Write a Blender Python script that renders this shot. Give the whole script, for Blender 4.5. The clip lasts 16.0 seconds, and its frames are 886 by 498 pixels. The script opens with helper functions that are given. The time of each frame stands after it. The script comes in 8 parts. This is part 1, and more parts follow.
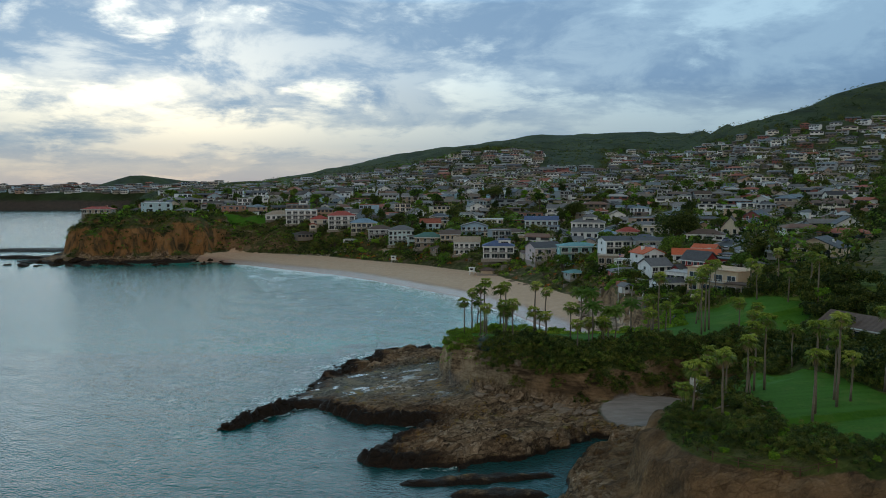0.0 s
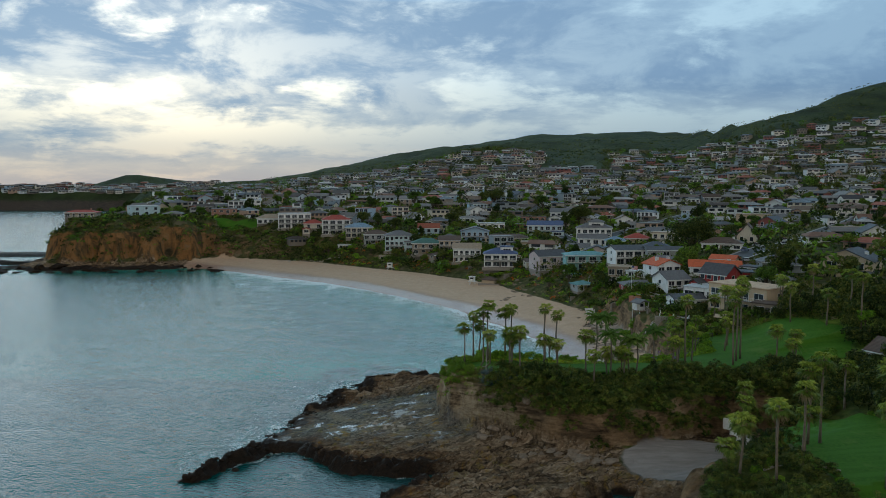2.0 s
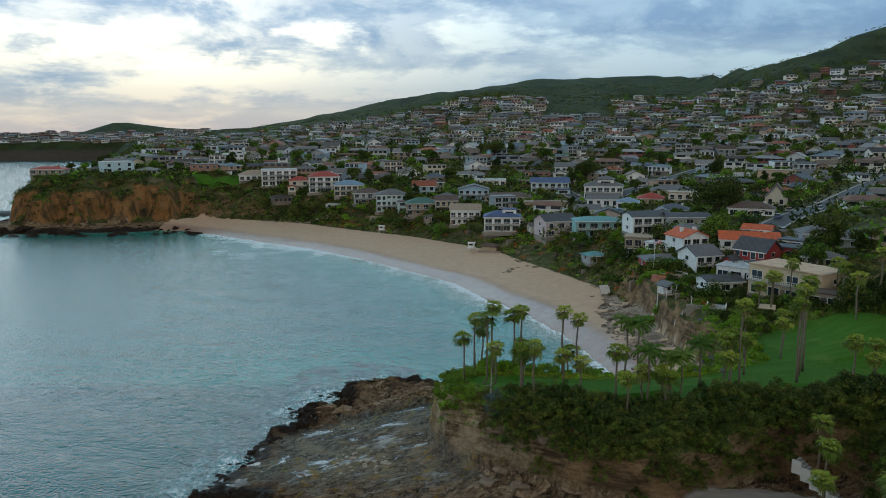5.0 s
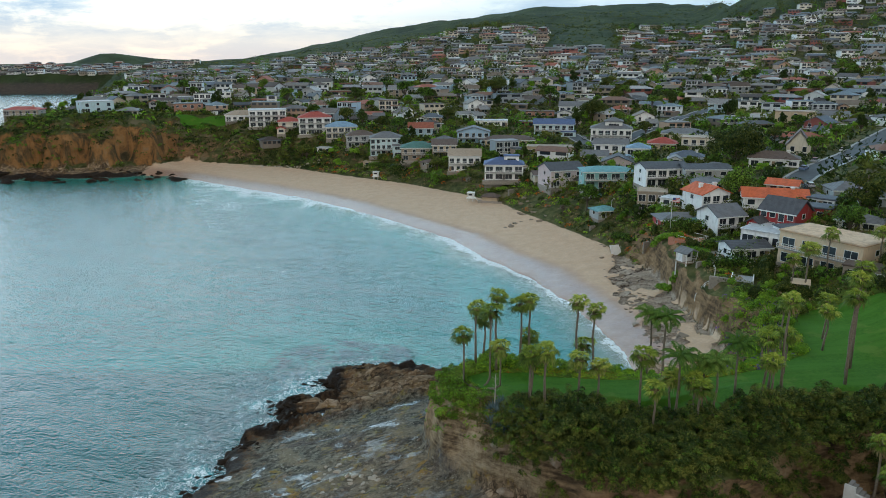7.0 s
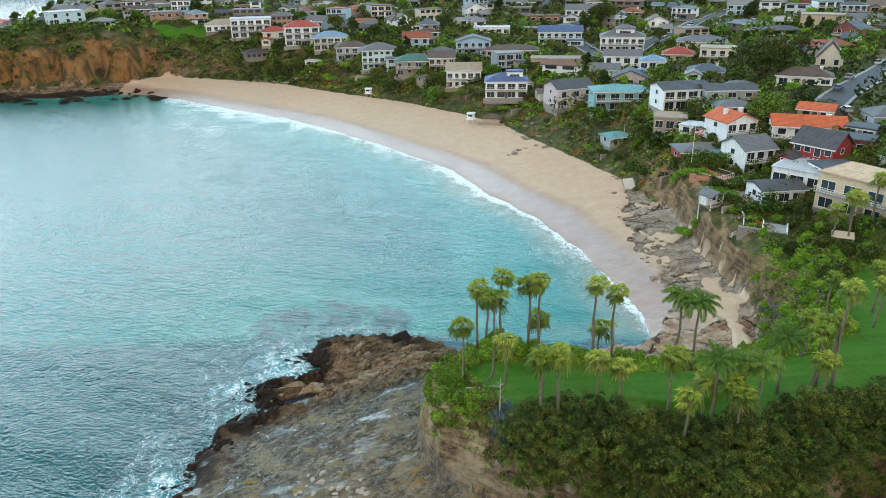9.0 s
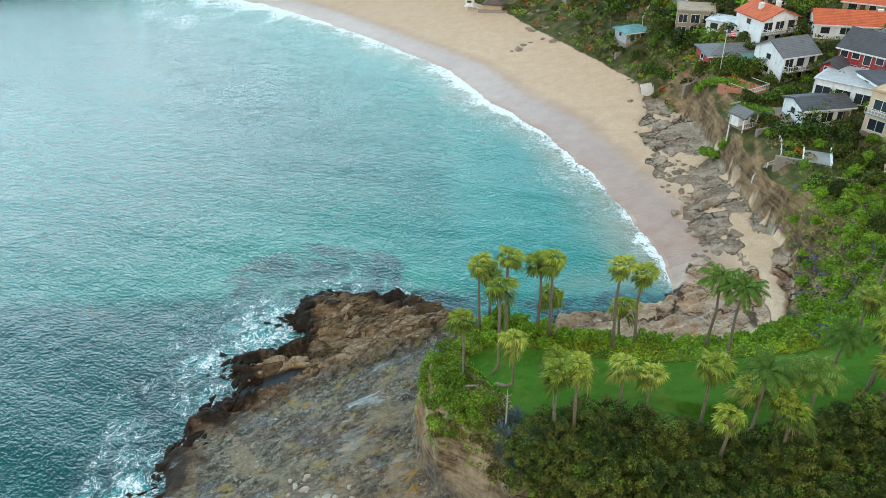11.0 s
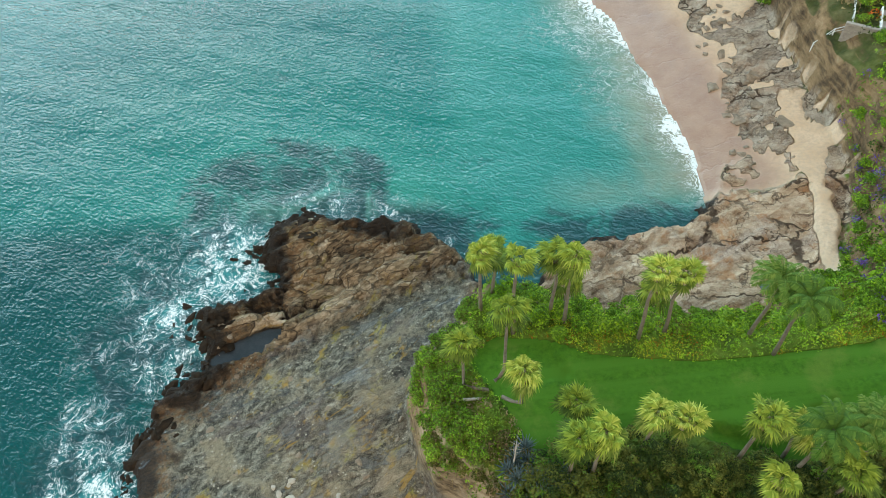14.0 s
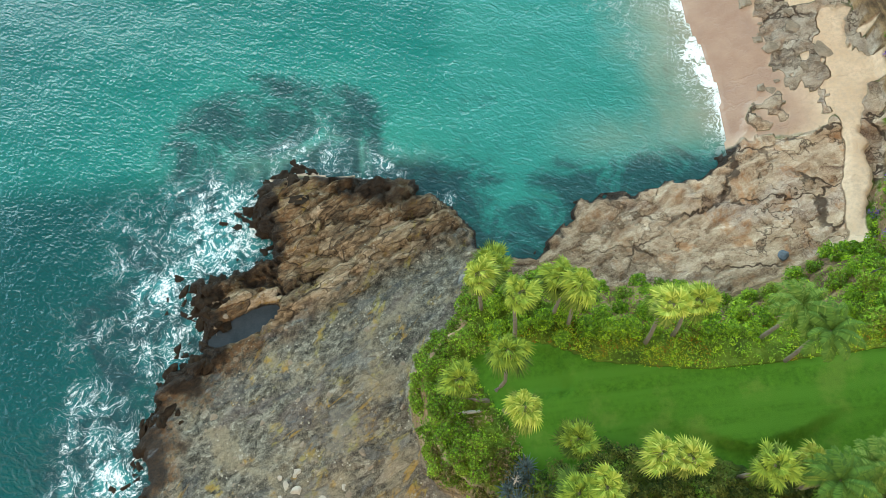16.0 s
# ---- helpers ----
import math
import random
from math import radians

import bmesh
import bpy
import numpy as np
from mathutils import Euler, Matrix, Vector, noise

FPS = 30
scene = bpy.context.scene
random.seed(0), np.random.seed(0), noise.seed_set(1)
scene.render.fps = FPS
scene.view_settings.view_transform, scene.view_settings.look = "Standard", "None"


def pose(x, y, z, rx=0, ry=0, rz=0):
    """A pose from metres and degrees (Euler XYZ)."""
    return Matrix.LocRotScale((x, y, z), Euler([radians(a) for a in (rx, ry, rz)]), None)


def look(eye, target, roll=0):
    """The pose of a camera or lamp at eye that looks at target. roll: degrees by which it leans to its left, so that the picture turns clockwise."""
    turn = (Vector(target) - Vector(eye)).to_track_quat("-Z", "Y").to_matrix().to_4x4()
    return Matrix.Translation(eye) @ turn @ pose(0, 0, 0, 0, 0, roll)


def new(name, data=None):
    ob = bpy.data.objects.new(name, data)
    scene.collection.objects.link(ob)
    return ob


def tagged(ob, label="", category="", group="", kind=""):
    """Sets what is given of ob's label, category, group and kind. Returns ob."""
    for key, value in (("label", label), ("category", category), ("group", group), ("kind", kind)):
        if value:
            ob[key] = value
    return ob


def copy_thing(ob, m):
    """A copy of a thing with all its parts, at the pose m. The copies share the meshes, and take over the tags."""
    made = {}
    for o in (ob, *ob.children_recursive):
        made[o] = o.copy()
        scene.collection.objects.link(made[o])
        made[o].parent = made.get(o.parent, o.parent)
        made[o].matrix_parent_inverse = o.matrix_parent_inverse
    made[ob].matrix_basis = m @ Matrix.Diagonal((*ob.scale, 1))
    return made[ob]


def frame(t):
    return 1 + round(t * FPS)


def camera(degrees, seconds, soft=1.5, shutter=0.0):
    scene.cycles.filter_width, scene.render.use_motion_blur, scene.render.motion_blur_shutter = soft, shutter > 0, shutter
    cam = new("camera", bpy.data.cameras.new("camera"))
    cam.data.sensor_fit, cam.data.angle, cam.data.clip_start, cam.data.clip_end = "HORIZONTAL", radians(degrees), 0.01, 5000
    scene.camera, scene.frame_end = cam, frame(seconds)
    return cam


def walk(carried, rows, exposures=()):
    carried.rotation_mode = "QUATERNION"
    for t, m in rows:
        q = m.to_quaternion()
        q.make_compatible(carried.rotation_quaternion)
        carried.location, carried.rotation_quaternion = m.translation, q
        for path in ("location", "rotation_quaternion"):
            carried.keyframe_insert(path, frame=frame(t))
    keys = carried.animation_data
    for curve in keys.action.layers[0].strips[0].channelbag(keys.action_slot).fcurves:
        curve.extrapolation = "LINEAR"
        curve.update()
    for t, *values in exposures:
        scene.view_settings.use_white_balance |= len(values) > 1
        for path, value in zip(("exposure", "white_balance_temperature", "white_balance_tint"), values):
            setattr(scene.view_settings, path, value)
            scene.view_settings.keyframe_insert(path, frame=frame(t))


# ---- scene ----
# camera: a drone that flies north over the cove, climbs and tilts down
cam = camera(62.9, 16.0, soft=0.5)
PATH = [
    (0, (0.027, 7.314, 47.285), (0.031, 9.007, 47.133), -0.0),
    (0.5, (0.010, 12.268, 47.544), (0.014, 13.961, 47.392), -0.1),
    (1, (0.129, 17.219, 47.895), (0.133, 18.912, 47.744), -0.0),
    (1.5, (0.244, 22.197, 48.539), (0.249, 23.890, 48.387), -0.0),
    (2, (0.430, 27.143, 49.564), (0.435, 28.835, 49.410), 0.1),
    (2.5, (0.570, 32.182, 50.488), (0.577, 33.874, 50.334), 0.2),
    (3, (0.700, 37.503, 51.266), (0.707, 39.195, 51.102), 0.2),
    (3.5, (0.784, 42.878, 51.895), (0.793, 44.567, 51.703), 0.0),
    (4, (0.876, 48.258, 52.451), (0.886, 49.943, 52.230), -0.0),
    (6.5, (1.620, 72.643, 57.232), (1.630, 74.297, 56.842), -0.2),
    (7, (1.647, 77.206, 58.249), (1.660, 78.850, 57.813), -0.1),
    (7.5, (1.951, 81.942, 59.448), (1.962, 83.571, 58.964), -0.3),
    (8, (2.226, 86.540, 60.650), (2.236, 88.153, 60.109), -0.5),
    (8.5, (2.445, 91.167, 61.925), (2.453, 92.758, 61.328), -0.6),
    (9, (2.656, 96.002, 62.979), (2.664, 97.570, 62.323), -0.9),
    (11.5, (3.579, 119.947, 68.323), (3.580, 121.320, 67.322), -1.9),
    (12, (3.597, 124.812, 69.346), (3.601, 126.126, 68.268), -2.0),
    (12.5, (3.626, 129.608, 70.465), (3.630, 130.859, 69.314), -2.2),
    (13, (3.748, 134.432, 71.591), (3.751, 135.616, 70.371), -2.5),
    (13.5, (4.161, 139.017, 72.815), (4.157, 140.130, 71.530), -3.0),
    (14, (4.696, 143.560, 74.001), (4.683, 144.588, 72.647), -3.8),
    (14.5, (5.116, 148.217, 75.247), (5.094, 149.152, 73.828), -4.5),
    (15, (5.541, 152.681, 76.494), (5.510, 153.525, 75.019), -5.4),
    (15.5, (6.234, 157.049, 77.700), (6.186, 157.802, 76.176), -7.1),
    (16, (7.014, 161.158, 78.763), (6.949, 161.820, 77.198), -9.3),
]
EXPOSURES = [(0.0, -0.57, 6200, 5), (4.2, -0.44, 6200, 5), (7.0, 0.28, 6250, 6), (9.0, 1.0, 6450, 7), (12.5, 1.10, 6750, 6), (14.0, 1.22, 7000, 6), (16.0, 1.44, 7300, 7)]
walk(cam, [(t, look(*row)) for t, *row in PATH], EXPOSURES)

# world: a cloudy evening sky over the sea, with one weak wide sun behind the clouds
world = bpy.data.worlds.new("world")
scene.world = world
world.use_nodes = True
SUN_ELEV, SUN_AZ = radians(12), radians(-20)      # azimuth from +y towards +x


def sky_world():
    nt = world.node_tree
    n, l = nt.nodes, nt.links
    n.clear()

    def nd(kind, **kw):
        o = n.new(kind)
        for k, v in kw.items():
            o.inputs[k].default_value = v
        return o

    def mth(op, a, b=None, c=None):
        o = n.new("ShaderNodeMath")
        o.operation = op
        for i, v in enumerate((a, b, c)):
            if v is None:
                continue
            if isinstance(v, (int, float)):
                o.inputs[i].default_value = v
            else:
                l.new(v, o.inputs[i])
        return o.outputs[0]

    def ramp(fac, stops):
        o = n.new("ShaderNodeValToRGB")
        e = o.color_ramp.elements
        while len(e) < len(stops):
            e.new(0.5)
        for el, (p, c) in zip(e, stops):
            el.position, el.color = p, (*c, 1)
        l.new(fac, o.inputs[0])
        return o.outputs[0]

    def mix(fac, a, b):
        o = n.new("ShaderNodeMix")
        o.data_type = "RGBA"
        for s, v in ((o.inputs[0], fac), (o.inputs[6], a), (o.inputs[7], b)):
            if hasattr(v, "is_output"):
                l.new(v, s)
            else:
                s.default_value = v if isinstance(v, (int, float)) else (*v, 1)
        return o.outputs[2]

    tc = n.new("ShaderNodeTexCoord")
    sky = n.new("ShaderNodeTexSky")
    sky.sky_type, sky.sun_disc = "NISHITA", False
    sky.sun_elevation, sky.sun_rotation = SUN_ELEV, SUN_AZ
    sky.air_density, sky.dust_density, sky.ozone_density = 1.0, 1.5, 2.0
    skyc = n.new("ShaderNodeMix")
    skyc.data_type, skyc.blend_type = "RGBA", "MULTIPLY"
    skyc.inputs[0].default_value = 1
    l.new(sky.outputs[0], skyc.inputs[6])
    skyc.inputs[7].default_value = (0.10, 0.10, 0.10, 1)
    sep = n.new("ShaderNodeSeparateXYZ")
    l.new(tc.outputs["Generated"], sep.inputs[0])
    x, y, z = sep.outputs
    up = mth("MAXIMUM", z, 0.0)
    # cloud sheet seen in perspective
    den = mth("ADD", up, 0.20)
    px, py = mth("DIVIDE", x, den), mth("DIVIDE", y, den)
    com = n.new("ShaderNodeCombineXYZ")
    l.new(px, com.inputs[0]), l.new(py, com.inputs[1])
    com.inputs[2].default_value = 3.7

    def clouds(scale, detail, rough, dist, off):
        mp = n.new("ShaderNodeMapping")
        mp.inputs["Location"].default_value = off
        l.new(com.outputs[0], mp.inputs[0])
        t = nd("ShaderNodeTexNoise", Scale=scale, Detail=detail, Roughness=rough, Distortion=dist)
        l.new(mp.outputs[0], t.inputs["Vector"])
        return t.outputs[0]

    big = clouds(0.8, 8, 0.56, 0.2, (2.3, 0.7, 0))
    fine = clouds(2.0, 9, 0.62, 0.3, (7.1, 3.3, 0))
    dens = mth("ADD", mth("MULTIPLY", big, 0.66), mth("MULTIPLY", fine, 0.34))
    puff = nd("ShaderNodeTexNoise", Scale=7.5, Detail=10, Roughness=0.62, Distortion=0.35)
    tall = n.new("ShaderNodeMapping")
    tall.inputs["Scale"].default_value = (1.0, 1.0, 2.4)
    l.new(tc.outputs["Generated"], tall.inputs[0]), l.new(tall.outputs[0], puff.inputs["Vector"])
    dens = mth("ADD", dens, mth("MULTIPLY", mth("SUBTRACT", puff.outputs[0], 0.5), 0.42))
    # brightness of the veil round the hidden sun
    sd = Vector((math.sin(SUN_AZ) * math.cos(SUN_ELEV), math.cos(SUN_AZ) * math.cos(SUN_ELEV), math.sin(SUN_ELEV)))
    dot = n.new("ShaderNodeVectorMath")
    dot.operation = "DOT_PRODUCT"
    l.new(tc.outputs["Generated"], dot.inputs[0])
    dot.inputs[1].default_value = sd
    glow = mth("POWER", mth("MAXIMUM", dot.outputs["Value"], 0.0), 9.0)
    low_sun = n.new("ShaderNodeMapRange")
    low_sun.interpolation_type = "SMOOTHSTEP"
    l.new(up, low_sun.inputs[0])
    low_sun.inputs[1].default_value, low_sun.inputs[2].default_value = 0.34, 0.09
    glow = mth("MULTIPLY", glow, low_sun.outputs[0])
    mr = n.new("ShaderNodeMapRange")
    mr.interpolation_type = "SMOOTHSTEP"
    l.new(dens, mr.inputs[0])
    mr.inputs[1].default_value, mr.inputs[2].default_value = 0.40, 0.53
    cover = mr.outputs[0]
    gapc = mix(glow, (0.46, 0.64, 0.78), (0.78, 0.82, 0.82))
    gapc = mix(0.25, gapc, skyc.outputs[2])
    cldc = mix(glow, (0.20, 0.31, 0.46), (0.36, 0.47, 0.60))
    # lighter tufts and dark bellies inside the clouds
    tuft = n.new("ShaderNodeMapRange")
    tuft.interpolation_type = "SMOOTHSTEP"
    l.new(puff.outputs[0], tuft.inputs[0])
    tuft.inputs[1].default_value, tuft.inputs[2].default_value, tuft.inputs[3].default_value, tuft.inputs[4].default_value = 0.42, 0.64, 0.0, 0.42
    cldc = mix(tuft.outputs[0], cldc, gapc)
    col = mix(cover, gapc, cldc)
    # pale warm band just above the horizon
    band = ramp(up, [(0.0, (0.78, 0.66, 0.60)), (0.022, (0.80, 0.72, 0.64)), (0.05, (0.36, 0.48, 0.60)), (0.085, (0.62, 0.72, 0.78))])
    bf = n.new("ShaderNodeMapRange")
    l.new(up, bf.inputs[0])
    bf.inputs[1].default_value, bf.inputs[2].default_value, bf.inputs[3].default_value, bf.inputs[4].default_value = 0.02, 0.12, 0.8, 0.0
    col = mix(bf.outputs[0], col, band)
    # the cloud sheet is thin at middle height and thick overhead
    thin = ramp(up, [(0.0, (0.20, 0.205, 0.21)), (0.08, (0.235, 0.24, 0.245)), (0.14, (0.31, 0.315, 0.32)), (0.235, (0.33, 0.335, 0.34)), (0.30, (1.02, 1.26, 1.30)), (0.40, (0.96, 1.20, 1.25)), (0.52, (0.28, 0.40, 0.42)), (0.66, (0.09, 0.10, 0.10)), (0.95, (0.06, 0.06, 0.06))])
    lit = n.new("ShaderNodeVectorMath")
    lit.operation = "MULTIPLY"
    l.new(col, lit.inputs[0]), l.new(thin, lit.inputs[1])
    bright = n.new("ShaderNodeVectorMath")
    bright.operation = "SCALE"
    l.new(lit.outputs[0], bright.inputs[0])
    bright.inputs["Scale"].default_value = 4.8
    col = bright.outputs[0]
    # the open southern sky is clearer and brighter
    south = n.new("ShaderNodeMapRange")
    south.interpolation_type = "SMOOTHSTEP"
    l.new(y, south.inputs[0])
    south.inputs[1].default_value, south.inputs[2].default_value = 0.25, -0.6
    col = mix(south.outputs[0], col, (0.80, 0.775, 0.74))
    bg = n.new("ShaderNodeBackground")
    bg.inputs[1].default_value = 1.0
    l.new(col, bg.inputs[0])
    out = n.new("ShaderNodeOutputWorld")
    l.new(bg.outputs[0], out.inputs[0])


sky_world()
sun = new("sun", bpy.data.lights.new("sun", "SUN"))
sun.data.energy, sun.data.angle, sun.data.color = 0.42, radians(50), (1.0, 0.96, 0.90)
sun.matrix_world = look((0, 0, 300), Vector((0, 0, 300)) - Vector((math.sin(SUN_AZ) * math.cos(SUN_ELEV), math.cos(SUN_AZ) * math.cos(SUN_ELEV), math.sin(SUN_ELEV))))

# ---- materials ----
MAT = {}


class Nodes:
    """A small writer of node materials."""

    def __init__(self, name):
        self.mat = bpy.data.materials.new(name)
        self.mat.use_nodes = True
        self.n, self.l = self.mat.node_tree.nodes, self.mat.node_tree.links
        self.n.clear()
        self.coord = self.n.new("ShaderNodeTexCoord").outputs["Object"]
        MAT[name] = self.mat

    def put(self, socket, v):
        if v is None:
            return
        if hasattr(v, "is_output"):
            self.l.new(v, socket)
        elif isinstance(v, (int, float)):
            socket.default_value = v
        else:
            socket.default_value = (*v, 1) if len(v) == 3 and socket.type == "RGBA" else v

    def noise(self, scale, detail=4, rough=0.55, dist=0.0, vec=None, stretch=None):
        t = self.n.new("ShaderNodeTexNoise")
        v = vec or self.coord
        if stretch:
            m = self.n.new("ShaderNodeMapping")
            m.vector_type = "TEXTURE"
            m.inputs["Scale"].default_value = [1 / q for q in stretch[:3]]
            m.inputs["Rotation"].default_value = (0, 0, stretch[3] if len(stretch) > 3 else 0)
            self.l.new(v, m.inputs[0])
            v = m.outputs[0]
        self.l.new(v, t.inputs["Vector"])
        for k, x in (("Scale", scale), ("Detail", detail), ("Roughness", rough), ("Distortion", dist)):
            self.put(t.inputs[k], x)
        return t.outputs[0]

    def bend(self, scale, amount):
        """Coordinates pushed about by noise."""
        w = self.n.new("ShaderNodeTexNoise")
        w.inputs["Scale"].default_value, w.inputs["Detail"].default_value = scale, 3
        self.l.new(self.coord, w.inputs["Vector"])
        o = self.n.new("ShaderNodeVectorMath")
        o.operation = "MULTIPLY_ADD"
        self.l.new(w.outputs["Color"], o.inputs[0])
        o.inputs[1].default_value = (amount, amount, amount)
        self.l.new(self.coord, o.inputs[2])
        return o.outputs[0]

    def voronoi(self, scale, feature="F1", out="Distance", stretch=None, vec=None):
        t = self.n.new("ShaderNodeTexVoronoi")
        t.feature = feature
        v = vec or self.coord
        if stretch:
            m = self.n.new("ShaderNodeMapping")
            m.vector_type = "TEXTURE"
            m.inputs["Scale"].default_value = [1 / q for q in stretch[:3]]
            m.inputs["Rotation"].default_value = (0, 0, stretch[3] if len(stretch) > 3 else 0)
            self.l.new(v, m.inputs[0])
            v = m.outputs[0]
        self.l.new(v, t.inputs["Vector"])
        t.inputs["Scale"].default_value = scale
        return t.outputs[out]

    def attr(self, name, out="Fac"):
        a = self.n.new("ShaderNodeAttribute")
        a.attribute_name = name
        return a.outputs[out]

    def math(self, op, a, b=None, clamp=False):
        o = self.n.new("ShaderNodeMath")
        o.operation, o.use_clamp = op, clamp
        self.put(o.inputs[0], a)
        self.put(o.inputs[1], b)
        return o.outputs[0]

    def step(self, v, a, b, lo=0.0, hi=1.0):
        o = self.n.new("ShaderNodeMapRange")
        o.interpolation_type = "SMOOTHSTEP"
        self.put(o.inputs[0], v)
        for i, x in enumerate((a, b, lo, hi)):
            o.inputs[1 + i].default_value = x
        return o.outputs[0]

    def ramp(self, fac, *stops):
        o = self.n.new("ShaderNodeValToRGB")
        e = o.color_ramp.elements
        while len(e) < len(stops):
            e.new(0.5)
        for el, (p, c) in zip(e, stops):
            el.position, el.color = p, (*c, 1)
        self.put(o.inputs[0], fac)
        return o.outputs[0]

    def mix(self, fac, a, b, blend="MIX"):
        o = self.n.new("ShaderNodeMix")
        o.data_type, o.blend_type = "RGBA", blend
        self.put(o.inputs[0], fac), self.put(o.inputs[6], a), self.put(o.inputs[7], b)
        return o.outputs[2]

    def island(self):
        return self.n.new("ShaderNodeNewGeometry").outputs["Random Per Island"]

    def object_random(self):
        return self.n.new("ShaderNodeObjectInfo").outputs["Random"]

    def place(self):
        s = self.n.new("ShaderNodeSeparateXYZ")
        self.l.new(self.n.new("ShaderNodeNewGeometry").outputs["Position"], s.inputs[0])
        return s.outputs

    def slope(self):
        s = self.n.new("ShaderNodeSeparateXYZ")
        self.l.new(self.n.new("ShaderNodeNewGeometry").outputs["Normal"], s.inputs[0])
        return s.outputs[2]

    def bump(self, height, strength=0.5, distance=0.1, normal=None):
        b = self.n.new("ShaderNodeBump")
        b.inputs["Strength"].default_value, b.inputs["Distance"].default_value = strength, distance
        self.l.new(height, b.inputs["Height"])
        if normal:
            self.l.new(normal, b.inputs["Normal"])
        return b.outputs[0]

    def done(self, color, rough=0.8, metal=0.0, normal=None, spec=0.5, emit=None, power=0.0, thin=0.0, ior=1.5):
        p = self.n.new("ShaderNodeBsdfPrincipled")
        self.put(p.inputs["Base Color"], color), self.put(p.inputs["Roughness"], rough), self.put(p.inputs["Metallic"], metal)
        self.put(p.inputs["Specular IOR Level"], spec)
        p.inputs["IOR"].default_value = ior
        if normal:
            self.l.new(normal, p.inputs["Normal"])
        if emit:
            self.put(p.inputs["Emission Color"], emit)
            p.inputs["Emission Strength"].default_value = power
        shader = p.outputs[0]
        if thin:
            tr = self.n.new("ShaderNodeBsdfTranslucent")
            self.put(tr.inputs[0], color)
            m = self.n.new("ShaderNodeMixShader")
            m.inputs[0].default_value = thin
            self.l.new(shader, m.inputs[1]), self.l.new(tr.outputs[0], m.inputs[2])
            shader = m.outputs[0]
        out = self.n.new("ShaderNodeOutputMaterial")
        self.l.new(shader, out.inputs[0])
        return self.mat


def make_ground():
    k = Nodes("ground")
    x, y, z = k.place()
    nz = k.slope()
    big, mid, fine = k.noise(0.05, 5), k.noise(0.35, 6, 0.6), k.noise(2.2, 6, 0.65)
    grain = k.noise(9.0, 4, 0.6)
    # sand
    sand = k.ramp(mid, (0.3, (0.54, 0.365, 0.235)), (0.7, (0.65, 0.465, 0.32)))
    sand = k.mix(k.step(fine, 0.35, 0.75), sand, (0.47, 0.345, 0.245))
    wet = k.math("MULTIPLY", k.attr("wet"), 1.0)
    sand = k.mix(wet, sand, k.ramp(mid, (0.3, (0.29, 0.16, 0.105)), (0.7, (0.37, 0.225, 0.15))))
    cove = k.step(y, 185, 170)
    sand = k.mix(cove, sand, k.ramp(k.noise(0.5, 5, 0.6, 0.5, stretch=(0.5, 2.2, 1)), (0.3, (0.25, 0.22, 0.195)), (0.7, (0.36, 0.32, 0.29))))
    # rock shelf: brown tilted beds, a grey slab, tan ledges to the north
    strata = k.noise(1.1, 8, 0.66, 0.25, stretch=(0.5, 1.9, 1.0, 0.455))
    lines = k.noise(3.2, 6, 0.7, 0.3, stretch=(0.5, 1.7, 1.0, 0.5))
    stones = k.voronoi(1.7)
    # angular blocks split along the beds, and smaller broken pieces
    bent = k.bend(0.6, 0.7)
    lie = (0.42, 1.35, 1, 0.455)
    block, piece = k.voronoi(0.55, "F1", "Color", lie, bent), k.voronoi(2.0, "F1", "Color", (0.6, 1.3, 1, 0.455), bent)
    split = k.math("MAXIMUM", k.step(k.voronoi(0.55, "DISTANCE_TO_EDGE", "Distance", lie, bent), 0.03, 0.004), k.step(k.voronoi(2.0, "DISTANCE_TO_EDGE", "Distance", (0.6, 1.3, 1, 0.455), bent), 0.05, 0.0, 0, 0.45))
    speck = k.math("ADD", k.math("MULTIPLY", grain, 0.45), k.math("ADD", k.math("MULTIPLY", fine, 0.3), k.math("MULTIPLY", lines, 0.25)))
    broken = k.math("ADD", k.math("MULTIPLY", block, 0.16), k.math("MULTIPLY", piece, 0.12))
    warm = k.ramp(k.math("ADD", k.math("ADD", k.math("MULTIPLY", strata, 0.34), broken), k.math("MULTIPLY", speck, 0.38)), (0.38, (0.030, 0.021, 0.014)), (0.455, (0.135, 0.092, 0.056)), (0.53, (0.285, 0.198, 0.118)), (0.63, (0.53, 0.395, 0.27)))
    warm = k.mix(k.step(k.noise(0.35, 5, 0.65, 0.5, stretch=(0.6, 1.5, 1, 0.455)), 0.55, 0.68, 0, 0.6), warm, (0.30, 0.185, 0.105))
    streak = k.noise(0.8, 7, 0.66, 0.5, stretch=(0.6, 1.4, 1, 0.92))
    dull = k.math("ADD", k.math("MULTIPLY", grain, 0.36), k.math("ADD", k.math("MULTIPLY", fine, 0.28), k.math("ADD", k.math("MULTIPLY", streak, 0.28), k.math("MULTIPLY", piece, 0.08))))
    grey = k.ramp(dull, (0.42, (0.028, 0.025, 0.019)), (0.48, (0.092, 0.084, 0.065)), (0.54, (0.19, 0.172, 0.132)), (0.60, (0.35, 0.315, 0.25)))
    grey = k.mix(k.step(k.noise(0.14, 5, 0.65, 0.4, stretch=(0.7, 1.5, 1, 0.8)), 0.53, 0.61, 0, 0.5), grey, k.ramp(speck, (0.4, (0.065, 0.048, 0.045)), (0.6, (0.14, 0.108, 0.10))))
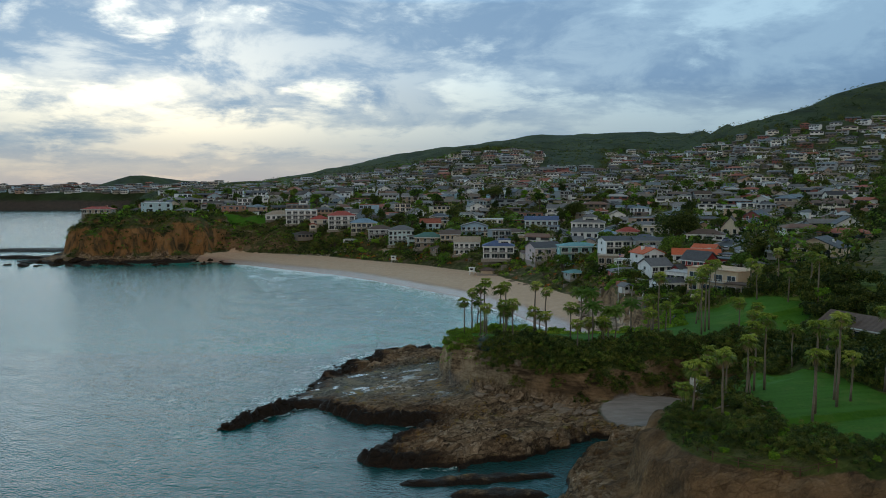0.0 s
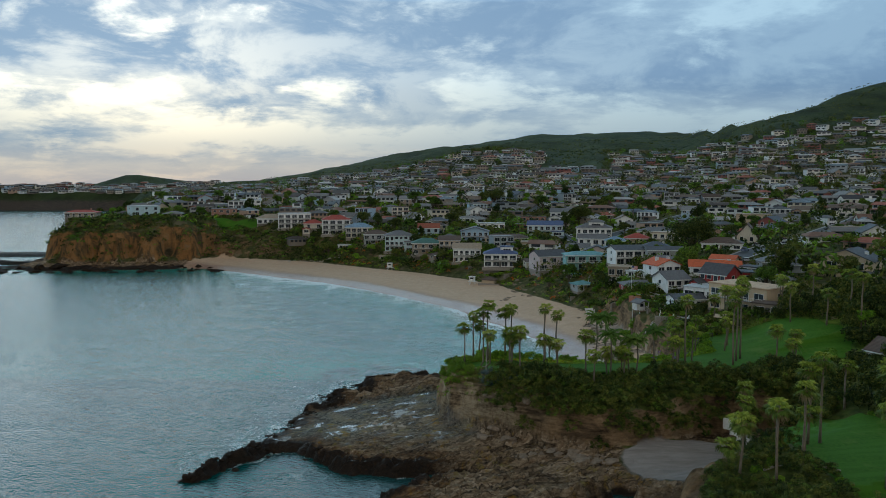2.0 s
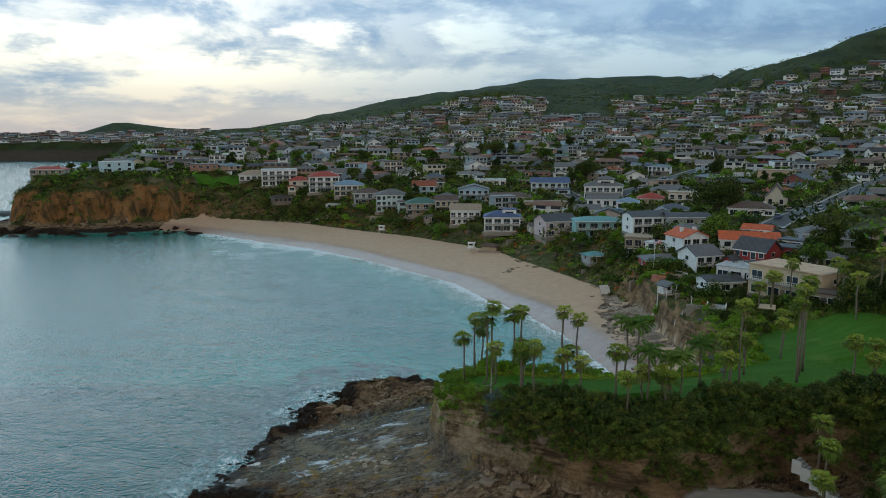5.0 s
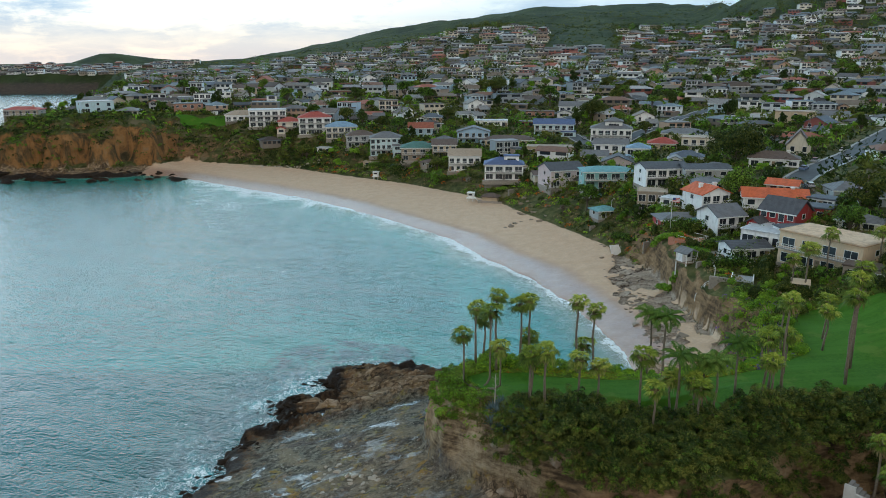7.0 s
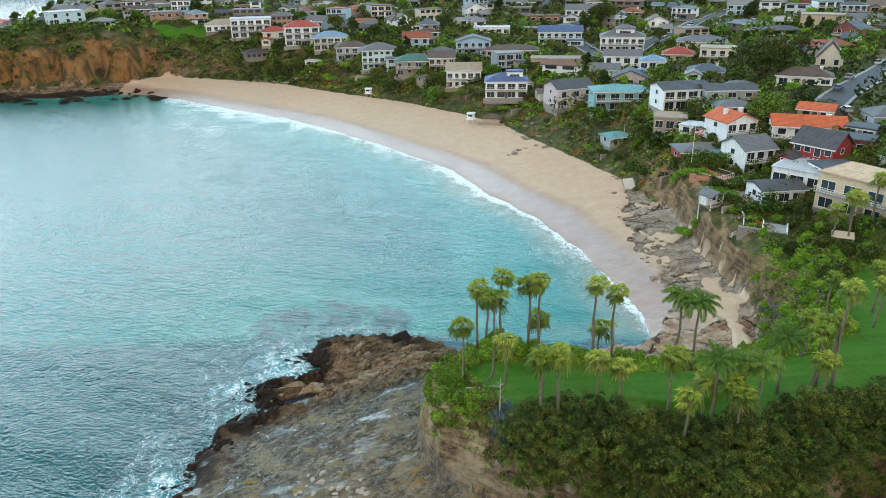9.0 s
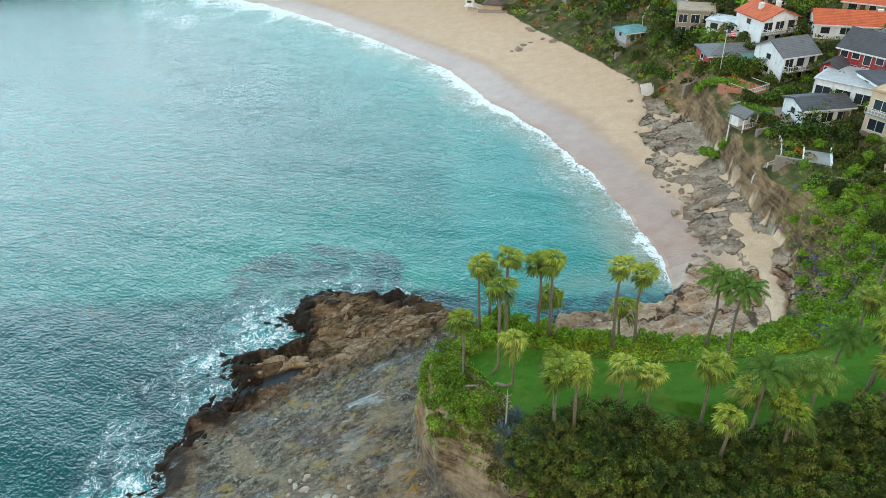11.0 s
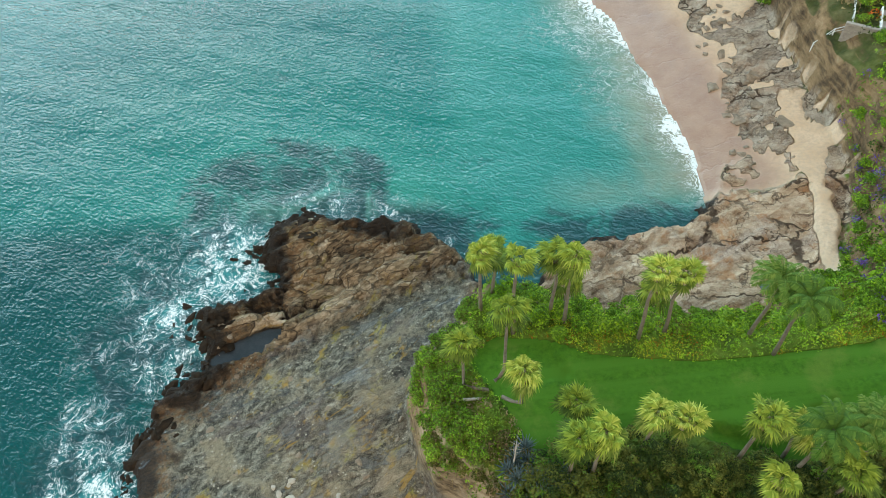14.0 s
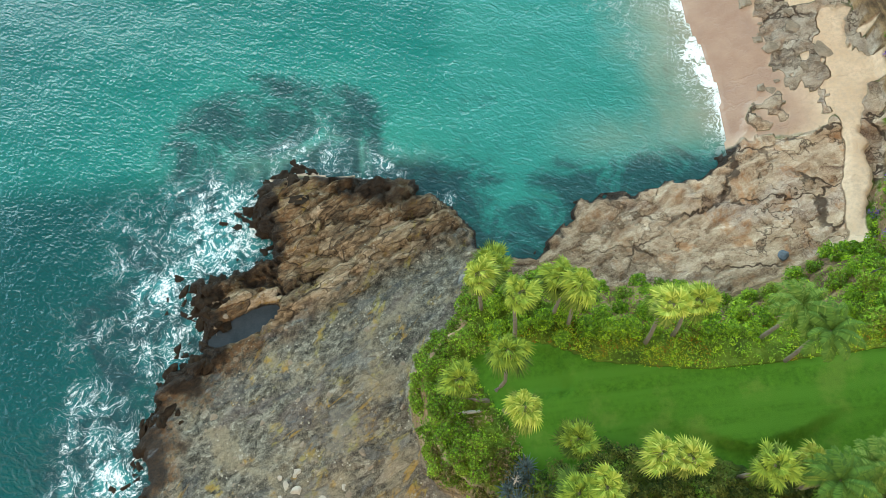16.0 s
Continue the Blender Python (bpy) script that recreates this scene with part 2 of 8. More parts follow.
    grey = k.mix(k.step(k.noise(0.16, 5, 0.6, 0.4), 0.50, 0.62, 0, 0.75), grey, k.ramp(speck, (0.4, (0.16, 0.13, 0.085)), (0.6, (0.33, 0.27, 0.18))))
    vv = k.math("SUBTRACT", y, k.math("MULTIPLY", x, 0.49))
    slab = k.math("MULTIPLY", k.step(k.math("ADD", vv, k.math("MULTIPLY", k.math("SUBTRACT", mid, 0.5), 6)), 194.5, 192.0), k.math("MULTIPLY", k.step(x, 9, 5), k.step(y, 150, 166)))
    slab = k.math("MULTIPLY", slab, k.step(big, 0.30, 0.52, 0.7, 1.0))
    rock = k.mix(slab, warm, grey)
    seam = k.step(k.math("ABSOLUTE", k.math("SUBTRACT", k.noise(0.11, 5, 0.6, 0.6, stretch=(0.55, 1.6, 1, 0.95)), 0.5)), 0.035, 0.0)
    lichen = k.math("MULTIPLY", k.math("MAXIMUM", seam, k.step(k.noise(0.2, 6, 0.66, 0.8), 0.58, 0.67)), k.step(k.noise(0.45, 6, 0.68, 0.5), 0.48, 0.62))
    rock = k.mix(k.math("MULTIPLY", lichen, 0.72), rock, k.ramp(k.noise(0.3, 2), (0.45, (0.36, 0.20, 0.035)), (0.6, (0.30, 0.25, 0.06))))
    rock = k.mix(k.math("MULTIPLY", split, k.math("SUBTRACT", 0.7, k.math("MULTIPLY", slab, 0.58))), rock, (0.035, 0.028, 0.022))
    pale = k.math("MULTIPLY", k.step(stones, 0.20, 0.13), k.step(k.noise(0.23, 3), 0.52, 0.6))
    rock = k.mix(pale, rock, (0.38, 0.33, 0.26))
    # ledges to the north: tan and pink, deeply cracked
    north = k.math("MULTIPLY", k.step(x, 6, 14), k.step(y, 184, 190))
    tlie = (0.6, 1.15, 1, -0.25)
    tbent = k.bend(0.6, 3.2)
    tblock = k.voronoi(0.42, "F1", "Color", tlie, tbent)
    tan_f = k.math("ADD", k.math("MULTIPLY", k.noise(0.5, 7, 0.66, 0.7, stretch=(0.7, 1.3, 1, 0.1)), 0.36), k.math("ADD", k.math("MULTIPLY", tblock, 0.11), k.math("MULTIPLY", speck, 0.53)))
    tanrock = k.ramp(tan_f, (0.39, (0.13, 0.075, 0.048)), (0.46, (0.36, 0.235, 0.15)), (0.54, (0.54, 0.39, 0.265)), (0.64, (0.70, 0.55, 0.42)))
    tanrock = k.mix(k.step(k.noise(0.16, 5, 0.6, 0.6), 0.50, 0.62, 0, 0.45), tanrock, k.ramp(speck, (0.42, (0.29, 0.205, 0.16)), (0.58, (0.56, 0.45, 0.375))))
    tanrock = k.mix(k.step(k.noise(0.28, 6, 0.68, 0.5), 0.52, 0.64, 0, 0.7), tanrock, (0.42, 0.20, 0.09))
    tanrock = k.mix(k.step(y, 204, 214, 0, 0.65), tanrock, k.ramp(tan_f, (0.40, (0.11, 0.09, 0.072)), (0.50, (0.30, 0.255, 0.205)), (0.62, (0.50, 0.43, 0.35))))
    gap_ = k.voronoi(0.42, "DISTANCE_TO_EDGE", "Distance", tlie, tbent)
    deep = k.math("MULTIPLY", k.step(k.voronoi(0.13, "DISTANCE_TO_EDGE", "Distance", (0.55, 1.3, 1, 0.15), tbent), 0.035, 0.008), k.step(k.noise(0.09, 3), 0.40, 0.52))
    crack = k.math("MAXIMUM", deep, k.math("MULTIPLY", k.step(gap_, 0.03, 0.002), k.step(k.noise(0.2, 4), 0.42, 0.58, 0.0, 0.8)))
    tanrock = k.mix(k.math("MULTIPLY", crack, 0.9), tanrock, (0.06, 0.038, 0.026))
    tanrock = k.mix(k.math("MULTIPLY", k.step(k.math("ADD", x, k.math("MULTIPLY", k.math("SUBTRACT", mid, 0.5), 22)), 33, 18), 0.75), tanrock, k.ramp(tan_f, (0.40, (0.055, 0.035, 0.022)), (0.48, (0.18, 0.115, 0.07)), (0.56, (0.32, 0.22, 0.14)), (0.64, (0.50, 0.37, 0.26))))
    rock = k.mix(north, rock, tanrock)
    rock = k.mix(k.step(y, 900, 1100, 0, 0.85), rock, (0.055, 0.045, 0.04))
    ochre = k.math("ADD", k.math("MULTIPLY", k.noise(0.16, 7, 0.66, 0.6), 0.5), k.math("ADD", k.math("MULTIPLY", speck, 0.45), k.math("MULTIPLY", block, 0.05)))
    rock = k.mix(k.math("MULTIPLY", k.step(y, 140, 128), k.step(x, 16, 30, 0, 0.85)), rock, k.ramp(ochre, (0.36, (0.045, 0.030, 0.019)), (0.46, (0.13, 0.080, 0.040)), (0.55, (0.25, 0.148, 0.070)), (0.68, (0.42, 0.27, 0.145))))
    # weed-dark fringe at the sea's edge
    shore = k.math("ADD", k.attr("shore"), k.math("ADD", k.math("MULTIPLY", k.math("SUBTRACT", mid, 0.5), -5.0), k.math("MULTIPLY", k.math("SUBTRACT", k.noise(0.10, 4), 0.5), 9.0)))
    seaward = k.math("MAXIMUM", k.step(x, 6, -4), k.step(y, 400, 410))
    tidal = k.math("MAXIMUM", k.math("MULTIPLY", k.step(shore, 4.2, 2.2), seaward), k.step(k.math("ADD", z, k.math("MULTIPLY", mid, -2.4)), -0.05, -0.7))
    rust = k.math("MULTIPLY", k.step(shore, 7.0, 3.0, 0, 0.8), seaward)
    rock = k.mix(k.math("MULTIPLY", rust, k.step(fine, 0.4, 0.6)), rock, (0.15, 0.07, 0.025))
    rock = k.mix(tidal, rock, k.ramp(speck, (0.36, (0.008, 0.007, 0.006)), (0.52, (0.032, 0.022, 0.015)), (0.66, (0.08, 0.045, 0.024))))
    # bluffs
    layer = k.noise(0.9, 7, 0.66, 0.5, stretch=(0.3, 0.3, 1.7))
    cl = k.math("ADD", k.math("MULTIPLY", k.noise(0.2, 8, 0.68, 0.7), 0.62), k.math("MULTIPLY", layer, 0.38))
    cliff = k.ramp(cl, (0.36, (0.05, 0.034, 0.022)), (0.45, (0.15, 0.098, 0.056)), (0.54, (0.30, 0.19, 0.10)), (0.68, (0.44, 0.31, 0.19)))
    corner = k.math("MULTIPLY", k.step(x, 22, 12), k.math("MULTIPLY", k.step(y, 175, 168), k.step(y, 152, 158)))
    cliff = k.mix(k.math("MULTIPLY", corner, 0.7), cliff, k.ramp(cl, (0.40, (0.06, 0.042, 0.026)), (0.47, (0.24, 0.18, 0.11)), (0.53, (0.40, 0.32, 0.21)), (0.64, (0.55, 0.46, 0.33))))
    far_cliff = k.math("MULTIPLY", k.step(y, 420, 440), k.step(x, -120, -150))
    cliff = k.mix(k.step(y, 900, 1200, 0, 0.75), cliff, (0.06, 0.048, 0.036))
    cliff = k.mix(k.math("MULTIPLY", far_cliff, k.step(y, 900, 600, 0, 0.8)), cliff, k.ramp(k.noise(0.13, 8, 0.68, 0.7, stretch=(1.4, 1.4, 0.5)), (0.38, (0.035, 0.032, 0.016)), (0.46, (0.12, 0.075, 0.032)), (0.53, (0.30, 0.14, 0.045)), (0.60, (0.38, 0.18, 0.06)), (0.72, (0.28, 0.18, 0.10))))
    # grass, brush, soil
    brush = k.ramp(mid, (0.30, (0.030, 0.036, 0.014)), (0.48, (0.075, 0.085, 0.026)), (0.66, (0.15, 0.135, 0.06)))
    brush = k.mix(k.step(k.noise(0.09, 5, 0.6), 0.54, 0.66), brush, (0.19, 0.155, 0.09))
    fresh = k.ramp(mid, (0.3, (0.05, 0.085, 0.014)), (0.5, (0.12, 0.18, 0.022)), (0.7, (0.19, 0.25, 0.03)))
    brush = k.mix(k.math("MULTIPLY", k.step(y, 222, 205), k.step(y, 160, 172, 0.35, 1.0)), brush, fresh)
    hill = k.ramp(k.noise(0.02, 8, 0.62), (0.3, (0.018, 0.027, 0.012)), (0.5, (0.042, 0.058, 0.02)), (0.66, (0.06, 0.078, 0.026)), (0.8, (0.12, 0.11, 0.05)))
    brush = k.mix(k.step(y, 700, 1000), brush, hill)
    low = k.step(k.math("ADD", nz, k.math("MULTIPLY", k.math("SUBTRACT", mid, 0.5), 0.5)), 0.80, 0.66)
    land = k.mix(k.math("MULTIPLY", low, k.step(y, 900, 700)), brush, cliff)
    lawn = k.ramp(fine, (0.3, (0.032, 0.100, 0.007)), (0.7, (0.066, 0.160, 0.011)))
    stripe = k.noise(0.5, 3, 0.5, 0.2, stretch=(0.12, 1.6, 1, 0.06))
    lawn = k.mix(k.step(stripe, 0.4, 0.65), lawn, (0.060, 0.152, 0.013))
    lawn = k.mix(k.step(k.noise(0.22, 6, 0.66), 0.52, 0.66, 0, 0.36), lawn, (0.14, 0.185, 0.032))
    land = k.mix(k.step(k.math("ADD", k.attr("lawn"), k.math("MULTIPLY", k.math("SUBTRACT", grain, 0.5), 0.5)), 0.4, 0.6), land, lawn)
    # together
    col = k.mix(k.step(k.math("ADD", k.attr("rock"), k.math("MULTIPLY", k.math("SUBTRACT", mid, 0.5), 0.6)), 0.35, 0.6), land, rock)
    sfac = k.step(k.math("ADD", k.attr("sand"), k.math("MULTIPLY", k.math("SUBTRACT", mid, 0.5), 0.5)), 0.4, 0.6)
    col = k.mix(sfac, col, sand)
    puddle = k.math("MULTIPLY", k.math("MULTIPLY", slab, k.attr("rock")), k.step(k.noise(0.22, 6, 0.64, 0.5, stretch=(0.7, 1.4, 1, 0.455)), 0.545, 0.585))
    col = k.mix(k.math("MULTIPLY", puddle, 0.4), col, (0.05, 0.05, 0.048))
    h = k.math("ADD", k.math("MULTIPLY", strata, 0.5), k.math("ADD", k.math("ADD", k.math("MULTIPLY", fine, 0.5), k.math("MULTIPLY", layer, 1.1)), k.math("ADD", k.math("MULTIPLY", block, 0.5), k.math("MULTIPLY", piece, 0.3))))
    h = k.math("SUBTRACT", h, k.math("MULTIPLY", k.mix(north, k.math("MULTIPLY", split, k.math("SUBTRACT", 1.0, k.math("MULTIPLY", slab, 0.85))), crack), 0.5))
    h = k.math("MULTIPLY", k.math("MULTIPLY", h, k.math("SUBTRACT", 1.0, k.math("MULTIPLY", sfac, 0.85))), k.math("SUBTRACT", 1.0, k.math("MAXIMUM", k.math("MULTIPLY", slab, 0.5), k.math("MULTIPLY", puddle, 0.96))))
    turf = k.step(k.attr("lawn"), 0.3, 0.6, 1.0, 0.0)
    h = k.math("ADD", k.math("MULTIPLY", h, turf), k.math("MULTIPLY", grain, 0.06))
    bmp = k.bump(h, 0.9, 0.55)
    ro = k.math("SUBTRACT", 0.92, k.math("ADD", k.math("ADD", k.math("MULTIPLY", puddle, 0.8), k.math("MULTIPLY", wet, 0.55)), k.math("MULTIPLY", k.math("MULTIPLY", tidal, k.attr("rock")), 0.3)))
    k.done(col, ro, normal=bmp, spec=k.math("ADD", 0.12, k.math("MULTIPLY", k.math("MAXIMUM", wet, puddle), 0.4)))


def make_water():
    k = Nodes("water")
    x, y, z = k.place()
    d, beachy = k.attr("depth"), k.attr("beachy")
    mid, fine = k.noise(0.16, 5, 0.6, 0.6), k.noise(0.8, 6, 0.62, 0.4)
    dd = k.math("ADD", d, k.math("MULTIPLY", k.math("SUBTRACT", mid, 0.5), 12))
    body = k.ramp(k.math("DIVIDE", dd, 60.0), (0.0, (0.14, 0.27, 0.21)), (0.10, (0.024, 0.205, 0.158)), (0.32, (0.003, 0.145, 0.120)), (0.8, (0.002, 0.092, 0.084)))
    open_sea = k.ramp(k.math("DIVIDE", dd, 60.0), (0.0, (0.002, 0.072, 0.066)), (0.3, (0.001, 0.056, 0.054)), (0.8, (0.001, 0.046, 0.048)))
    body = k.mix(beachy, open_sea, body)
    cove = k.math("MULTIPLY", k.step(y, 168, 146), k.step(x, -40, -8))
    body = k.mix(k.math("MULTIPLY", cove, 0.5), body, (0.030, 0.066, 0.068))
    inlet = k.math("MULTIPLY", k.step(x, 2, 10), k.step(y, 160, 190))
    body = k.mix(inlet, body, (0.02, 0.19, 0.155))
    reef = k.math("MULTIPLY", k.step(k.math("ADD", k.attr("reef"), k.math("MULTIPLY", k.math("SUBTRACT", k.noise(0.13, 8, 0.7, 1.0), 0.5), 3.2)), 0.25, 1.15), 0.85)
    body = k.mix(reef, body, k.ramp(fine, (0.3, (0.006, 0.028, 0.034)), (0.7, (0.018, 0.050, 0.055))))
    # foam
    torn = k.noise(0.35, 6, 0.65, 0.5)
    warp = k.n.new("ShaderNodeTexNoise")
    warp.inputs["Scale"].default_value, warp.inputs["Detail"].default_value = 0.30, 3
    k.l.new(k.coord, warp.inputs["Vector"])
    bent = k.n.new("ShaderNodeVectorMath")
    bent.operation = "MULTIPLY_ADD"
    k.l.new(warp.outputs["Color"], bent.inputs[0])
    bent.inputs[1].default_value = (5, 5, 0)
    k.l.new(k.coord, bent.inputs[2])
    thread = k.math("ABSOLUTE", k.math("SUBTRACT", k.noise(0.42, 6, 0.6, 0.6, vec=bent.outputs[0]), 0.5))
    lace = k.math("ABSOLUTE", k.math("SUBTRACT", k.noise(1.15, 5, 0.6, 0.8, vec=bent.outputs[0]), 0.5))
    spray = k.noise(3.0, 4, 0.65, 0.4)
    # white water round the rocks: threads far out, a dense web close in
    wash = k.math("MULTIPLY", k.attr("wash"), k.step(torn, 0.32, 0.62, 0.3, 1.1))
    web = k.math("MAXIMUM", k.step(k.math("SUBTRACT", thread, k.math("MULTIPLY", wash, 0.034)), 0.010, -0.012), k.step(k.math("SUBTRACT", lace, k.math("MULTIPLY", k.math("MULTIPLY", wash, wash), 0.05)), 0.012, -0.016))
    web = k.math("MULTIPLY", web, k.math("MULTIPLY", k.step(wash, 0.10, 0.5), k.step(spray, 0.38, 0.56, 0.15, 1.0)))
    solid = k.step(k.math("ADD", wash, k.math("MULTIPLY", k.math("SUBTRACT", lace, 0.1), -1.2)), 1.0, 1.2)
    # surf on the sand: one crisp lip, a torn second line and lace between
    wide = k.math("MULTIPLY", k.math("MULTIPLY", k.step(y, 208, 252, 0.9, 2.5), k.step(k.math("SUBTRACT", y, k.math("MULTIPLY", x, 0.6)), 330, 430, 1.0, 3.8)), k.step(k.noise(0.08, 4), 0.38, 0.62, 0.55, 1.6))
    o = k.math("DIVIDE", k.math("ADD", k.attr("off"), k.math("ADD", k.math("MULTIPLY", k.math("SUBTRACT", k.noise(0.14, 5, 0.6), 0.46), 7.0), k.math("MULTIPLY", k.math("SUBTRACT", spray, 0.5), 1.0))), wide)
    lip = k.math("MULTIPLY", k.step(o, 1.9, 0.8), k.step(k.math("SUBTRACT", lace, k.step(o, 1.5, 0.0, 0.015, 0.11)), 0.03, -0.03))
    trail = k.math("MULTIPLY", k.step(o, 7.5, 1.0), k.step(k.math("SUBTRACT", lace, k.step(o, 7.5, 0.5, 0.0, 0.022)), 0.010, -0.010))
    surf = k.math("MULTIPLY", k.math("MAXIMUM", lip, k.math("MULTIPLY", trail, 0.7)), k.math("MULTIPLY", beachy, k.math("MULTIPLY", k.step(k.math("ADD", x, k.math("MULTIPLY", y, 0.4)), 44, 60), k.math("MAXIMUM", k.step(x, 14, 26), k.step(y, 245, 275)))))
    flecks = k.math("MULTIPLY", k.step(k.noise(1.6, 8, 0.74, 0.6), 0.67, 0.73), k.step(k.noise(0.045, 3), 0.46, 0.6))
    foam = k.math("MAXIMUM", k.math("MAXIMUM", surf, web), k.math("MAXIMUM", solid, k.math("MULTIPLY", flecks, 0.5)))
    # shallows over sand, and water full of air
    shallow = k.math("MULTIPLY", k.step(k.math("ADD", k.attr("off"), k.math("MULTIPLY", k.math("SUBTRACT", mid, 0.5), 8)), 13.0, -3.0), k.math("MULTIPLY", beachy, k.math("MULTIPLY", k.step(k.math("ADD", x, k.math("MULTIPLY", y, 0.4)), 60, 84), k.math("MAXIMUM", k.step(x, 14, 26), k.step(y, 245, 275)))))
    body = k.mix(k.math("MULTIPLY", shallow, 0.85), body, (0.34, 0.29, 0.20))
    aer = k.step(wash, 0.15, 0.95, 0.0, 0.65)
    body = k.mix(aer, body, (0.05, 0.30, 0.30))
    col = k.mix(foam, body, (0.82, 0.84, 0.83))
    # wavelets: short crests across the wind, ripples on them and a slow chop below
    crest_ = k.math("SUBTRACT", 0.5, k.math("ABSOLUTE", k.math("SUBTRACT", k.noise(0.8, 2, 0.5, 0.4, stretch=(0.78, 1.25, 1, -0.5)), 0.5)))
    h = k.math("ADD", k.math("MULTIPLY", crest_, 0.75), k.math("ADD", k.math("MULTIPLY", k.noise(1.9, 3, 0.5, 0.3, stretch=(0.85, 1.2, 1, -0.35)), 0.42), k.math("MULTIPLY", k.noise(0.24, 3, 0.5, 0.4, stretch=(0.55, 1.5, 1, -0.45)), 0.7)))
    ro = k.math("ADD", 0.09, k.math("MULTIPLY", foam, 0.6))
    k.done(col, ro, normal=k.bump(k.math("ADD", h, k.math("MULTIPLY", foam, 0.12)), 1.0, 0.36), spec=0.5, ior=1.34)


def make_leaf(name, dark, light, tip, thin=0.25):
    k = Nodes(name)
    t = k.math("ADD", k.math("MULTIPLY", k.island(), 0.58), k.math("MULTIPLY", k.object_random(), 0.42))
    k.done(k.ramp(t, (0.1, dark), (0.6, light), (0.95, tip)), 0.7, spec=0.12, thin=thin)


def make_plain(name, a, b, scale=2.0, rough=0.8, metal=0.0, relief=0.0, vary=0.0, spec=0.5):
    """Two-tone weathered surface; vary: how much each thing differs in value."""
    k = Nodes(name)
    f = k.math("ADD", k.math("MULTIPLY", k.noise(scale, 6, 0.6), 0.65), k.math("MULTIPLY", k.noise(scale * 9, 4, 0.6), 0.35))
    col = k.ramp(f, (0.32, a), (0.68, b))
    if vary:
        col = k.mix(k.math("MULTIPLY", k.object_random(), vary), col, tuple(c * 0.35 for c in a))
    nb = k.bump(k.noise(scale * 6, 5, 0.6), relief, 0.05) if relief else None
    k.done(col, rough, metal, nb, spec)


make_ground()
make_water()
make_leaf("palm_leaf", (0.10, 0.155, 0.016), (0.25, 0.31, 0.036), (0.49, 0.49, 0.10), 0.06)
# darker green for the stalks and the lower fronds of the fan crowns
make_leaf("palm_leaf_dark", (0.035, 0.065, 0.010), (0.10, 0.145, 0.018), (0.24, 0.26, 0.055), 0.04)
make_leaf("feather_leaf", (0.05, 0.11, 0.018), (0.10, 0.18, 0.026), (0.21, 0.28, 0.06), 0.15)
make_leaf("palm_dead", (0.16, 0.115, 0.055), (0.30, 0.22, 0.11), (0.40, 0.31, 0.17))
make_leaf("leaf_dark", (0.012, 0.024, 0.006), (0.036, 0.060, 0.011), (0.095, 0.13, 0.026), 0.12)
make_leaf("leaf_olive", (0.050, 0.062, 0.013), (0.125, 0.142, 0.025), (0.24, 0.235, 0.045), 0.12)
make_leaf("leaf_mid", (0.06, 0.13, 0.015), (0.145, 0.26, 0.028), (0.26, 0.38, 0.05), 0.2)
make_leaf("leaf_bright", (0.11, 0.24, 0.015), (0.23, 0.42, 0.026), (0.37, 0.53, 0.055), 0.2)
make_leaf("leaf_fresh", (0.18, 0.34, 0.014), (0.34, 0.52, 0.025), (0.48, 0.62, 0.055), 0.25)
make_leaf("leaf_grey", (0.06, 0.09, 0.09), (0.13, 0.18, 0.18), (0.24, 0.29, 0.28))
make_leaf("flower_yellow", (0.55, 0.50, 0.02), (0.72, 0.66, 0.04), (0.8, 0.72, 0.2))
make_leaf("flower_red", (0.45, 0.05, 0.01), (0.6, 0.14, 0.02), (0.7, 0.25, 0.05))
make_leaf("flower_purple", (0.10, 0.05, 0.22), (0.20, 0.10, 0.40), (0.35, 0.22, 0.55))
make_plain("palm_trunk", (0.10, 0.075, 0.05), (0.25, 0.20, 0.145), 3, 0.9, relief=0.6)
make_plain("bark", (0.06, 0.045, 0.03), (0.15, 0.11, 0.075), 3, 0.9, relief=0.6)
def make_paint(name, palette, rough=0.75, scale=1.2, by_piece=False):
    """Painted stucco, each wall taking one tone of a palette, with streaks and stains."""
    k = Nodes(name)
    o = k.n.new("ShaderNodeValToRGB")
    o.color_ramp.interpolation = "CONSTANT"
    e = o.color_ramp.elements
    while len(e) < len(palette):
        e.new(0.5)
    for i, (el, c) in enumerate(zip(e, palette)):
        el.position, el.color = i / len(palette), (*c, 1)
    k.put(o.inputs[0], k.island() if by_piece else k.object_random())
    stain = k.step(k.noise(scale, 6, 0.65, 0.4, stretch=(1, 1, 0.35)), 0.45, 0.8, 0, 0.5)
    col = k.mix(stain, o.outputs[0], (0.25, 0.22, 0.18))
    k.done(col, rough, normal=k.bump(k.noise(14, 3), 0.25, 0.03))


